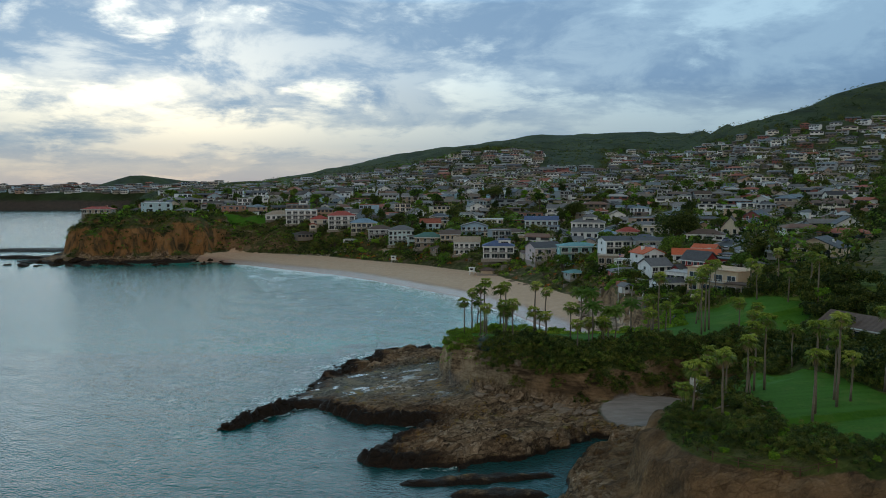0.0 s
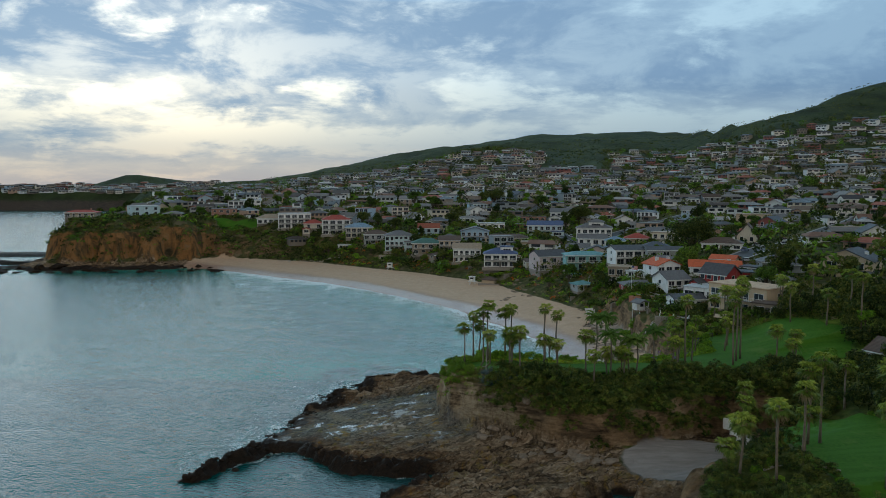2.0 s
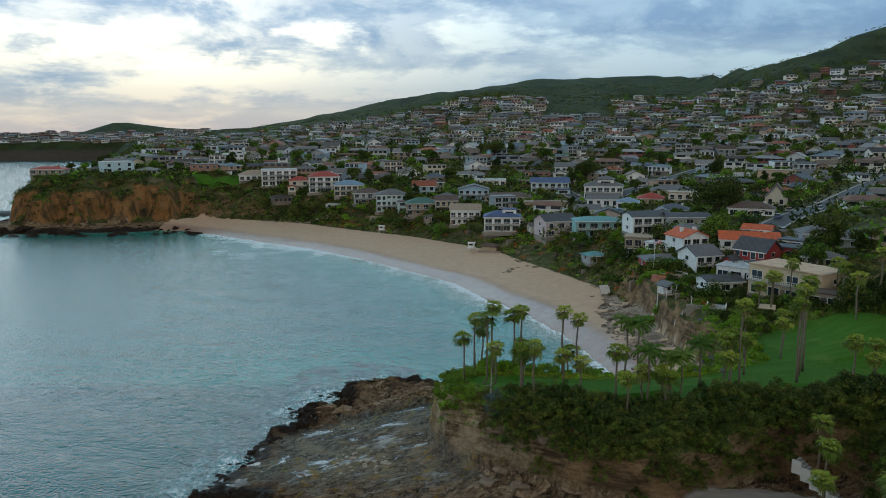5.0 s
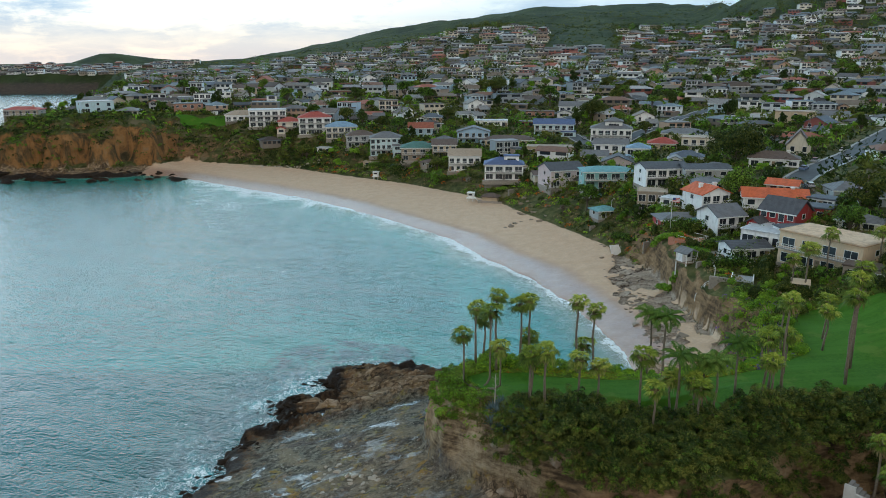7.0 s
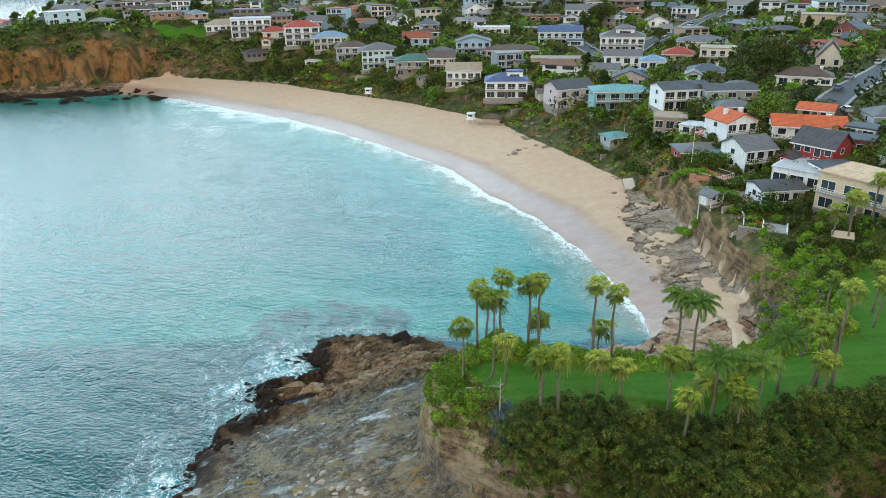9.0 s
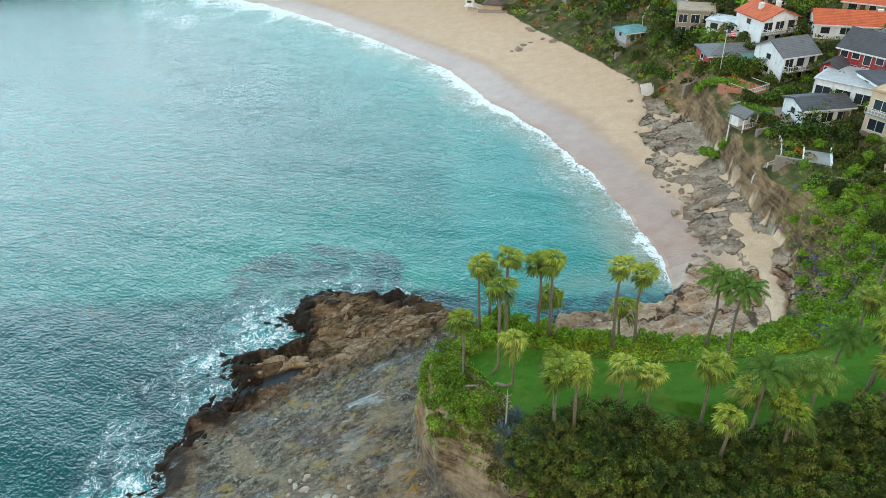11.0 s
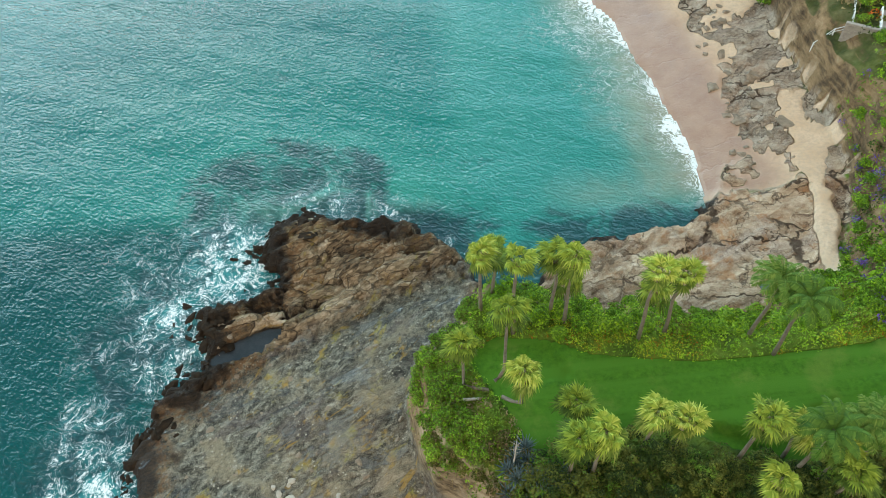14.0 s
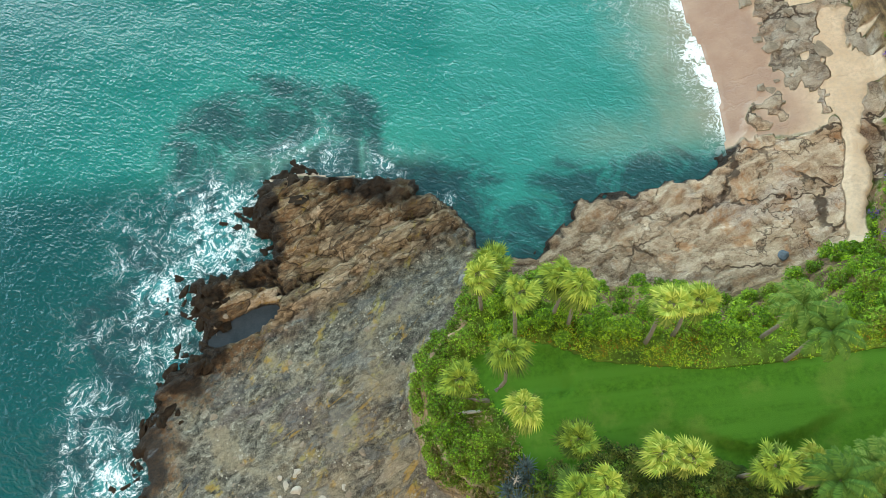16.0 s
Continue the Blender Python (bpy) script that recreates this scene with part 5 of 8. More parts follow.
def set_house(x, y, w, d, floors, roof, wall, roofm, label, turn=0.0, lift=0.0, **kw):
    """Places a house whose front foot is at x, y."""
    if floors > 1 and "upper" not in kw and roof != "flat" and random.Random(int(x * 7 + y)).random() < 0.5:
        kw["wing"] = (w * 0.36, d * 0.75, floors - 1, "flat" if random.Random(int(x + y * 3)).random() < 0.5 else "front")
    ob = build_house(w, d, floors, roof, wall, roofm, label, **kw)
    a = facing(x, y, turn)
    back = Vector((-math.sin(radians(a)), math.cos(radians(a)), 0))
    c = Vector((x, y, 0)) + back * d / 2
    ob.matrix_basis = pose(c.x, c.y, ground(x, y) + lift - 0.5, 0, 0, a)
    BUILT.append((c.x, c.y, max(w, d) * 0.62))
    return ob


# ---- plants ----
def leaf_mesh(name, mats, centres, normals, size, rng, mat_index=None, stretch=1.0):
    """Many small leaves: one pointed blade, tilted at random, at each centre."""
    n = len(centres)
    t = np.cross(normals, rng.normal(size=(n, 3)))
    t /= np.linalg.norm(t, axis=1)[:, None] + 1e-9
    b = np.cross(normals, t)
    s = (size * rng.uniform(0.6, 1.3, n))[:, None]
    fold = normals * s * 0.25
    side = b * s * 0.5 - t * s * stretch * 0.85
    v = np.stack([centres + side + fold, centres - side - 2 * t * s * stretch * 0.85 + fold, centres + t * s * stretch * 1.1], 1).reshape(-1, 3)
    tri = np.arange(n * 3).reshape(-1, 3)
    me = bpy.data.meshes.new(name)
    me.vertices.add(len(v))
    me.vertices.foreach_set("co", v.ravel())
    me.loops.add(tri.size)
    me.loops.foreach_set("vertex_index", tri.ravel())
    me.polygons.add(len(tri))
    me.polygons.foreach_set("loop_start", np.arange(0, tri.size, 3))
    if mat_index is not None:
        me.polygons.foreach_set("material_index", np.asarray(mat_index).astype(np.int32))
    for k in mats:
        me.materials.append(MAT[k])
    me.update(calc_edges=True)
    return me


def blob_points(n, blobs, rng, shell=0.75):
    """Points and outward normals over a heap of ellipsoids (x, y, z, rx, ry, rz)."""
    bl = np.array(blobs, float)
    area = (bl[:, 3] * bl[:, 4] + bl[:, 4] * bl[:, 5] + bl[:, 3] * bl[:, 5])
    pick = rng.choice(len(bl), n, p=area / area.sum())
    d = rng.normal(size=(n, 3))
    d /= np.linalg.norm(d, axis=1)[:, None]
    d[:, 2] = np.where(d[:, 2] < -0.35, -d[:, 2], d[:, 2])
    r = 1 - (1 - shell) * rng.random(n) ** 1.5
    bump_ = 1 + 0.14 * np.sin(d[:, 0] * 9 + pick) * np.sin(d[:, 1] * 8 + 2 * pick) + 0.1 * rng.normal(size=n) * 0.6
    c = bl[pick, :3] + d * bl[pick, 3:] * (r * bump_)[:, None]
    nr = d + rng.normal(size=(n, 3)) * 0.55
    nr /= np.linalg.norm(nr, axis=1)[:, None]
    return c, nr


def tree_kind(seed, height, spread_, mats, n, size, trunk_h=0.35, label="", crowns=9, flatness=0.7):
    rng = np.random.default_rng(seed)
    ob = thing("tree", label, "tree", pose(0, 0, 0))
    s = Shape()
    r0 = height * 0.028
    s.tube([(0, 0, -1.0), (0.1, 0, height * trunk_h * 0.5), (0, 0.15, height * trunk_h), (0.1, 0.1, height * 0.75)], [r0 * 1.4, r0, r0 * 0.8, r0 * 0.3], 7)
    blobs = []
    for k in range(crowns):
        a, q = rng.uniform(0, 2 * math.pi), math.sqrt(rng.random()) * spread_ * 0.33
        z = height * (trunk_h + 0.12 + 0.45 * rng.random() * (1 - 0.5 * q / spread_))
        rr = spread_ * rng.uniform(0.17, 0.28)
        x, y = q * math.cos(a), q * math.sin(a)
        blobs.append((x, y, z, rr, rr, rr * flatness))
        s.tube([(0, 0.1, height * trunk_h * 0.8), (x * 0.6, y * 0.6, z * 0.75), (x, y, z)], [r0 * 0.55, r0 * 0.35, r0 * 0.12], 5)
    part("trunk", s, ["bark"], ob, smoothed=True)
    n = int(n * 1.6)
    c, nr = blob_points(n, blobs, rng)
    part("crown", leaf_mesh("crown", mats, c, nr, size, rng, rng.integers(0, len(mats), n)), [], ob)
    return ob


def bush_kind(seed, w, h, mats, n, size, label, crowns=6, name="bush", weights=None):
    rng = np.random.default_rng(seed)
    blobs = [(0, 0, h * 0.35, w * 0.36, w * 0.36, h * 0.5)]
    for k in range(crowns):
        a, q = rng.uniform(0, 2 * math.pi), rng.uniform(0.12, 0.36) * w
        rr = w * rng.uniform(0.14, 0.24)
        blobs.append((q * math.cos(a), q * math.sin(a), h * rng.uniform(0.3, 0.68), rr, rr, h * rng.uniform(0.22, 0.36)))
    c, nr = blob_points(n, blobs, rng)
    c[:, 2] = np.maximum(c[:, 2], -0.3)
    mi = rng.choice(len(mats), n, p=weights) if weights else rng.integers(0, len(mats), n)
    ob = new(name, leaf_mesh(name, mats, c, nr, size, rng, mi))
    return tagged(ob, label, name)


def canopy_kind(seed, w, h, mats, weights, label, clumps=46, per=62, size=0.135):
    """A broad wind-shaped shrub: a dome of many leafy clumps with dark gaps between them."""
    g = np.random.default_rng(seed)
    d = g.normal(size=(clumps, 3))
    d[:, 2] = np.abs(d[:, 2]) * 1.1
    d /= np.linalg.norm(d, axis=1)[:, None]
    lump = 1 + 0.16 * np.sin(3 * np.arctan2(d[:, 1], d[:, 0]) + seed)
    c0 = d * np.array([w * 0.44, w * 0.44, h * 0.72]) * (lump * g.uniform(0.78, 1.05, clumps))[:, None] + np.array([0, 0, h * 0.14])
    r = w * g.uniform(0.07, 0.115, clumps)
    n_ = clumps * per
    q = g.normal(size=(n_, 3))
    q /= np.linalg.norm(q, axis=1)[:, None]
    q[:, 2] = np.where(q[:, 2] < -0.25, -q[:, 2], q[:, 2])
    c = np.repeat(c0, per, 0) + q * np.repeat(r, per)[:, None] * g.uniform(0.7, 1.1, n_)[:, None]
    nr = q + np.array([0, 0, 0.3]) + g.normal(size=(n_, 3)) * 0.4
    nr /= np.linalg.norm(nr, axis=1)[:, None]
    mi = np.repeat(g.choice(len(mats), clumps, p=weights), per)
    mi = np.where(g.random(n_) < 0.2, g.choice(len(mats), n_, p=weights), mi)
    c[:, 2] = np.maximum(c[:, 2], -0.4)
    return tagged(new("bush", leaf_mesh("bush", mats, c, nr, size, g, mi)), label, "bush")


def fan_crown(seed, fronds=34, reach=1.75):
    """Crown of a fan palm: stalks with a pleated fan of split blades."""
    rng = np.random.default_rng(seed)
    v, f, m = [], [], []

    def strip(p0, p1, p2, w1, side, mat):
        i = len(v)
        v.extend([p0, p1 - side * w1, p1 + side * w1, p2])
        f.extend([(i, i + 2, i + 1), (i + 1, i + 2, i + 3)])
        m.extend([mat, mat])

    for k in range(fronds + 12):
        dead = k >= fronds
        az = rng.uniform(0, 2 * math.pi) if dead else 2.399963 * k + rng.uniform(-0.3, 0.3)
        el = rng.uniform(-1.45, -0.8) if dead else radians(78 - 126 * (k / fronds) ** 0.8) + rng.uniform(-0.2, 0.2)
        out = np.array([math.cos(az) * math.cos(el), math.sin(az) * math.cos(el), math.sin(el)])
        side = np.array([-math.sin(az), math.cos(az), 0.0])
        roll_ = rng.uniform(-0.5, 0.5)
        lean = 0.9 * max(0.0, 1 - 2.5 * k / fronds)
        upv = np.cross(out, side)
        side, upv = side * math.cos(roll_) + upv * math.sin(roll_), upv * math.cos(roll_) - side * math.sin(roll_)
        far = rng.uniform(0.7, 1.15)
        L = reach * (0.35 if dead else 0.26 + 0.32 * min(1.0, 2.2 * k / fronds)) * far
        hub = out * L + np.array([0.10 * L, 0.05 * L, -0.14 * L * math.cos(el)])
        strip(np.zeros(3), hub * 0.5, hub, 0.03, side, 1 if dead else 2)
        # fronds in the lower half of the crown take the darker green
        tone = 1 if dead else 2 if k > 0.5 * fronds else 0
        blades = 13 if not dead else 6
        out = out * math.cos(lean) - upv * math.sin(lean) * (1 if upv[2] > 0 else -1)          # young fans lie open to the sky
        out = out / np.linalg.norm(out)
        for j in range(blades):
            t = -1.6 + 3.2 * j / (blades - 1)
            dr = math.cos(t) * out + math.sin(t) * side + upv * rng.uniform(-0.08, 0.08)
            bl = reach * 0.54 * far * (0.78 + 0.28 * math.cos(t)) * rng.uniform(0.85, 1.1)
            p1 = hub + dr * bl * 0.55
            p2 = hub + dr * bl + np.array([0.16 * bl, 0.06 * bl, -0.45 * bl * rng.uniform(0.5, 1.5)])
            sd = np.cross(dr, upv)
            strip(hub, p1, p2, 0.085, sd / (np.linalg.norm(sd) + 1e-9), tone)
    me = bpy.data.meshes.new("crown")
    me.from_pydata([tuple(p) for p in v], [], f)
    me.materials.append(MAT["palm_leaf"]), me.materials.append(MAT["palm_dead"]), me.materials.append(MAT["palm_leaf_dark"])
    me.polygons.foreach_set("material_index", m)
    me.update()
    return me


def feather_crown(seed, fronds=20, reach=2.9):
    """Crown of a feather palm: arching ribs hung with narrow leaflets."""
    rng = np.random.default_rng(seed)
    v, f = [], []
    for k in range(fronds):
        az, el = 2.399963 * k, radians(78 - 70 * k / fronds) + rng.uniform(-0.1, 0.1)
        fwd = np.array([math.cos(az), math.sin(az), 0.0])
        side = np.array([-math.sin(az), math.cos(az), 0.0])
        L = reach * rng.uniform(0.85, 1.1)
        rib = [np.zeros(3)]
        for j in range(1, 13):
            t = j / 12
            a = el - 1.75 * t ** 1.3
            rib.append(rib[-1] + (fwd * math.cos(a) + np.array([0, 0, math.sin(a)])) * L / 12)
        for j in range(12):
            i = len(v)
            v.extend([rib[j] - side * 0.03, rib[j] + side * 0.03, rib[j + 1] + side * 0.03, rib[j + 1] - side * 0.03])
            f.append((i, i + 1, i + 2, i + 3))
            if j < 1:
                continue
            d = rib[j + 1] - rib[j]
            for q in (0.0, 0.5):
                for sg in (-1, 1):
                    p = rib[j] + d * q
                    ln = 0.62 * math.sin(math.pi * min(0.95, (j + 1) / 13)) * rng.uniform(0.8, 1.2) + 0.12
                    tip = p + side * sg * ln * 0.8 + d * 0.9 + np.array([0, 0, -ln * 0.55])
                    i = len(v)
                    mid_ = (p + tip) / 2 + np.array([0, 0, 0.04])
                    v.extend([p, mid_ + d * 0.34, tip, mid_ - d * 0.34])
                    f.append((i, i + 1, i + 2, i + 3))
    me = bpy.data.meshes.new("crown")
    me.from_pydata([tuple(p) for p in v], [], f)
    me.materials.append(MAT["feather_leaf"])
    me.update()
    return me


FANS = [fan_crown(s, 22 + 3 * s, 1.75 + 0.08 * s) for s in range(4)]
FEATHERS = [feather_crown(s) for s in range(2)]


def palm(x, y, h, kind="fan", bow=None, size=1.0, label="", k=0, group="palms on the lawn"):
    """A palm at x, y whose crown stands h above the ground; bow: where a bent trunk first runs along the ground."""
    z = ground(x, y)
    ob = thing("palm_tree", label or ("tall fan palm with a slim grey trunk" if kind == "fan" else "feather palm with arching drooping fronds"), "palm", pose(x, y, z), group)
    rng = random.Random(int(x * 31 + y * 17))
    jx, jy = rng.uniform(-0.35, 0.35), rng.uniform(-0.35, 0.35)
    if bow:
        pts = [(bow[0], bow[1], -0.1), (bow[0] * 0.45, bow[1] * 0.45, 0.25), (0, 0, 1.0), (0, 0, h * 0.4), (0, 0, h)]
    else:
        pts = [(0, 0, -0.8), (jx * 0.3, jy * 0.3, h * 0.25), (jx, jy, h * 0.55), (jx * 0.5, jy * 0.5, h * 0.82), (0, 0, h)]
    r = 0.135 + 0.004 * h
    s = Shape().tube(pts, [r * 1.35, r * 1.05, r * 0.9, r * 0.8, r * 0.7], 8)
    part("trunk", s, ["palm_trunk"], ob, smoothed=True)
    me = FANS[(k + int(x * 7)) % 4] if kind == "fan" else FEATHERS[(k + int(x)) % 2]
    part("crown", me, [], ob, at=pose(0, 0, h - 0.1, rng.uniform(-6, 6), rng.uniform(-6, 6), rng.uniform(0, 360)) @ Matrix.Scale(size, 4))
    return ob

# ---- the lawn point: palms, shrubs, hedge and flower beds ----
LAWN_PALMS = [(7.6, 183.0, 9.6), (8.9, 184.8, 7.0), (10.6, 180.0, 12.6), (14.4, 181.8, 10.2), (15.7, 180.7, 11.2), (16.2, 183.4, 6.0), (22.6, 178.4, 11.5),
              (25.3, 179.0, 10.2), (24.2, 181.6, 6.0), (14.5, 169.2, 6.8), (13.8, 164.9, 9.2), (15.9, 165.2, 9.4), (20.8, 167.6, 7.5), (23.4, 167.2, 6.6),
              (28.8, 166.1, 9.2), (33.1, 166.4, 6.2), (35.2, 164.3, 6.6), (29.6, 162.4, 6.2), (35.5, 162.4, 6.6), (46.6, 166.6, 7.2), (53.2, 176.6, 6.6),
              (63.4, 185.1, 7.0), (51.0, 178.9, 5.6), (60.4, 172.8, 13.6)]
for i, (x, y, h) in enumerate(LAWN_PALMS):
    palm(x, y, h, k=i)
palm(9.3, 175.6, 11.9, bow=(-0.9, -0.6), label="fan palm with a leaning trunk on the lawn")
palm(5.4, 174.3, 8.7, bow=(2.3, -0.2), label="fan palm whose trunk lies bent along the lawn")
palm(10.5, 171.9, 7.4, bow=(-1.6, 1.2), label="short fan palm with a bent trunk base")
for i, (x, y, h) in enumerate([(33.3, 178.3, 10.0), (34.9, 175.9, 9.7), (33.3, 164.8, 9.6), (37.2, 165.8, 7.6), (38.4, 165.2, 8.0), (43.3, 170.0, 7.8)]):
    palm(x, y, h, "feather", k=i, size=1.05)
EAST_PALMS = [(62.4, 176.3, 15.1), (64.1, 178.3, 16.2), (67.3, 168.8, 8.6), (72.7, 172.4, 7.0), (49.4, 169.3, 14.5), (46.7, 169.2, 9.1), (48.4, 171.0, 9.2),
              (57.8, 187.4, 8.0), (65.5, 189.2, 7.2), (89.6, 215.1, 7.5), (70.0, 168.0, 6.0), (74.2, 213.0, 9.9), (71.7, 214.0, 7.6), (83.4, 196.5, 9.0),
              (88.6, 190.2, 8.0), (76.7, 217.4, 8.2), (80.2, 216.6, 9.8), (92, 204, 11), (86, 206, 9), (97, 196, 10), (94, 186, 12), (100, 210, 9)]
for i, (x, y, h) in enumerate(EAST_PALMS):
    palm(x, y, h, k=i + 1, group="palms beside the upper lawn")
SOUTH_PALMS = [(40.2, 120.3, 8.3), (39.3, 122.4, 4.6), (55.8, 156.0, 10.7), (44.2, 118.3, 10.4), (49.8, 122.8, 11.1), (56.1, 130.3, 12.9), (57.4, 116.4, 10.7),
               (58.6, 118.0, 14.2), (63.4, 120.6, 14.6), (64.7, 123.8, 10.5), (66.9, 122.9, 7.6), (53.4, 149.5, 9.2), (51.7, 147.0, 5.6), (48.3, 127.3, 7.1),
               (54.2, 130.1, 11.5), (52.0, 126.5, 6.4), (70, 132, 12), (72, 140, 9), (75, 127, 14), (69, 147, 8)]
for i, (x, y, h) in enumerate(SOUTH_PALMS):
    palm(x, y, h, k=i + 2, group="palms on the southern point")


def cleared(x, y):
    """True away from the patio, the stone terrace and the white path below the houses."""
    keep = np.ones(np.shape(x), bool)
    for cx, cy, rx, ry in ((64.5, 253.5, 4.6, 6.0), (67, 241, 6.5, 4.6), (66.5, 224, 3.4, 4.0), (59.6, 238.5, 2.2, 2.4)):
        keep &= ((np.asarray(x) - cx) / rx) ** 2 + ((np.asarray(y) - cy) / ry) ** 2 > 1
    return keep


def scatter(n, box, accept, gap, seed):
    """Random places in a box (x0, x1, y0, y1) that accept() keeps and that lie gap apart."""
    rng = np.random.default_rng(seed)
    px, py = rng.uniform(box[0], box[1], n), rng.uniform(box[2], box[3], n)
    z, sand, lawn, rock, wet, dw, df = terrain(px, py)
    ok = accept(px, py, z, lawn, df, sand)
    cells, out = {}, []
    for i in np.nonzero(ok)[0]:
        x, y = px[i], py[i]
        g = gap(x, y) if callable(gap) else gap
        c = (int(x // g), int(y // g))
        if all((x - q[0]) ** 2 + (y - q[1]) ** 2 > g * g for a in (-1, 0, 1) for b in (-1, 0, 1) for q in cells.get((c[0] + a, c[1] + b), ())):
            cells.setdefault(c, []).append((x, y))
            out.append((float(x), float(y), float(z[i])))
    return out


OLIVE = [canopy_kind(s, 4.9 + 0.3 * s, 3.7, ["leaf_olive", "leaf_dark", "leaf_mid"], [0.5, 0.4, 0.10], "broad dense olive-green coastal shrub on the slope", 44 + 4 * s) for s in range(5)]
DARK = [bush_kind(10 + s, 3.6, 2.8, ["leaf_dark", "leaf_olive"], 1700, 0.17, "dense dark green thicket covering the bank", 7, name="thicket", weights=[0.7, 0.3]) for s in range(3)]
FRESH = [bush_kind(20 + s, 2.3, 1.5, ["leaf_mid", "leaf_bright", "leaf_fresh"], 980, 0.125, "round fresh green garden shrub", 6, name="shrub", weights=[0.6, 0.25, 0.15]) for s in range(3)]
HEDGE = [bush_kind(30 + s, 2.4, 1.6, ["leaf_mid", "leaf_olive", "leaf_bright"], 1050, 0.12, "trimmed hedge shrub along the cliff edge", 6, name="hedge_plant") for s in range(3)]
FLOWERS = [bush_kind(50, 1.9, 0.9, ["flower_purple", "leaf_mid"], 320, 0.12, "purple flowering shrub on the cliff garden", 5, weights=[0.5, 0.5])]
BROWN = [bush_kind(55 + s, 2.2, 1.1, ["palm_dead", "leaf_olive"], 420, 0.16, "dry brown shrub at the cliff edge", 5, weights=[0.4, 0.6]) for s in range(2)]
USED = set()


def plant(kinds, spots, rng, lo=0.8, hi=1.25, sink=0.25):
    for x, y, z in spots:
        ob = rng.choice(kinds)
        m = pose(x, y, z - sink, rng.uniform(-6, 6), rng.uniform(-6, 6), rng.uniform(0, 360))
        sc = rng.uniform(lo, hi)
        if ob.name not in USED:
            USED.add(ob.name)
            ob.matrix_basis = m @ Matrix.Scale(sc, 4)
        else:
            c = copy_thing(ob, m)
            c.scale = (sc, sc, sc * rng.uniform(0.85, 1.15))


def lawn_south(x):
    return np.interp(x, [4, 6.3, 9.5, 11, 14, 17, 24, 30, 36, 46, 52, 60, 75], [178, 176.5, 171, 166.5, 165.8, 168.5, 169, 166.5, 165, 167, 170, 171, 168])


rng = random.Random(5)
plant(OLIVE, scatter(8000, (9, 70, 148, 172), lambda x, y, z, l, df, s: (df > 0.5) & (l < 0.05) & (y < lawn_south(x) - 1.4) & (z > 4.6) & (x > 9.5 + 0.25 * np.maximum(0, y - 160)), 2.2, 1), rng, 0.72, 1.12)
plant(OLIVE, scatter(3000, (13, 52, 148, 162), lambda x, y, z, l, df, s: (df > 0.2) & (df < 2.0) & (z > 3.4) & (y < 160), 2.3, 16), rng, 0.6, 0.85, 0.9)
plant(DARK, scatter(3000, (60, 96, 138, 172), lambda x, y, z, l, df, s: (df > 0.5) & (l < 0.05) & (z > 3), 4.2, 2), rng, 1.1, 1.8)
plant(DARK, scatter(1500, (74, 104, 92, 138), lambda x, y, z, l, df, s: (df > 3) & (l < 0.05) & (z > 5), 4.6, 14), rng, 1.3, 2.2)
plant(DARK, scatter(1500, (86, 116, 168, 214), lambda x, y, z, l, df, s: (df > 3) & (l < 0.05) & ((x - 93) ** 2 + (y - 172) ** 2 > 90), 5.0, 15), rng, 1.3, 2.3)
plant(HEDGE, scatter(3000, (-1.5, 7, 167.5, 188), lambda x, y, z, l, df, s: (df > 1.3) & (l < 0.05) & (df < 5.2) & (z > 7), 1.25, 3), rng, 0.8, 1.15)
plant(BROWN, scatter(1500, (2, 13, 161, 170), lambda x, y, z, l, df, s: (df > 1.0) & (l < 0.05) & (z > 6.5), 1.5, 4), rng, 0.8, 1.2)
plant(FRESH + FRESH + HEDGE, scatter(5000, (9, 48, 176, 192), lambda x, y, z, l, df, s: (df > 0.6) & (l < 0.02) & (z > 3.0) & (y > 179.0), 1.9, 5), rng, 0.8, 1.35)
plant(FRESH, scatter(3000, (46, 72, 180, 212), lambda x, y, z, l, df, s: (df > 1.0) & (l < 0.02) & (z > 4), 2.4, 8), rng, 0.8, 1.4)
plant(DARK + FRESH + FRESH, scatter(3500, (54, 84, 200, 276), lambda x, y, z, l, df, s: (df > 5.4) & (l < 0.02) & (s < 0.1) & (z > 5) & cleared(x, y), 3.4, 12), rng, 0.8, 1.25)
plant(FLOWERS, scatter(500, (49, 58, 188, 208), lambda x, y, z, l, df, s: (df > 0.5) & (z < 11), 2.6, 9), rng, 0.8, 1.3)
plant(OLIVE + FRESH, scatter(4000, (33, 80, 96, 142), lambda x, y, z, l, df, s: (df > 6.0) & (l < 0.03) & (z > 7.0), 2.1, 10), rng, 0.55, 0.9)


# agaves at the south-west corner of the lawn
def agave_mesh(seed, r=1.0):
    g = random.Random(seed)
    s = Shape()
    for k in range(34):
        az, el = 2.399963 * k, radians(80 - 72 * k / 34)
        L = r * g.uniform(0.85, 1.1)
        d = Vector((math.cos(az) * math.cos(el), math.sin(az) * math.cos(el), math.sin(el)))
        sd = Vector((-math.sin(az), math.cos(az), 0))
        upv = d.cross(sd)
        a, b, tip = d * 0.05, d * L * 0.45 - upv * 0.02, d * L + Vector((0, 0, -0.06 * L))
        s.face([a - sd * 0.05, a + sd * 0.05, b + sd * 0.085 , b - upv * 0.05])
        s.face([a - sd * 0.05, b - upv * 0.05, b - sd * 0.085])
        s.face([b - sd * 0.085, b - upv * 0.05, tip])
        s.face([b - upv * 0.05, b + sd * 0.085, tip])
    return s.mesh("agave", ["leaf_grey"])


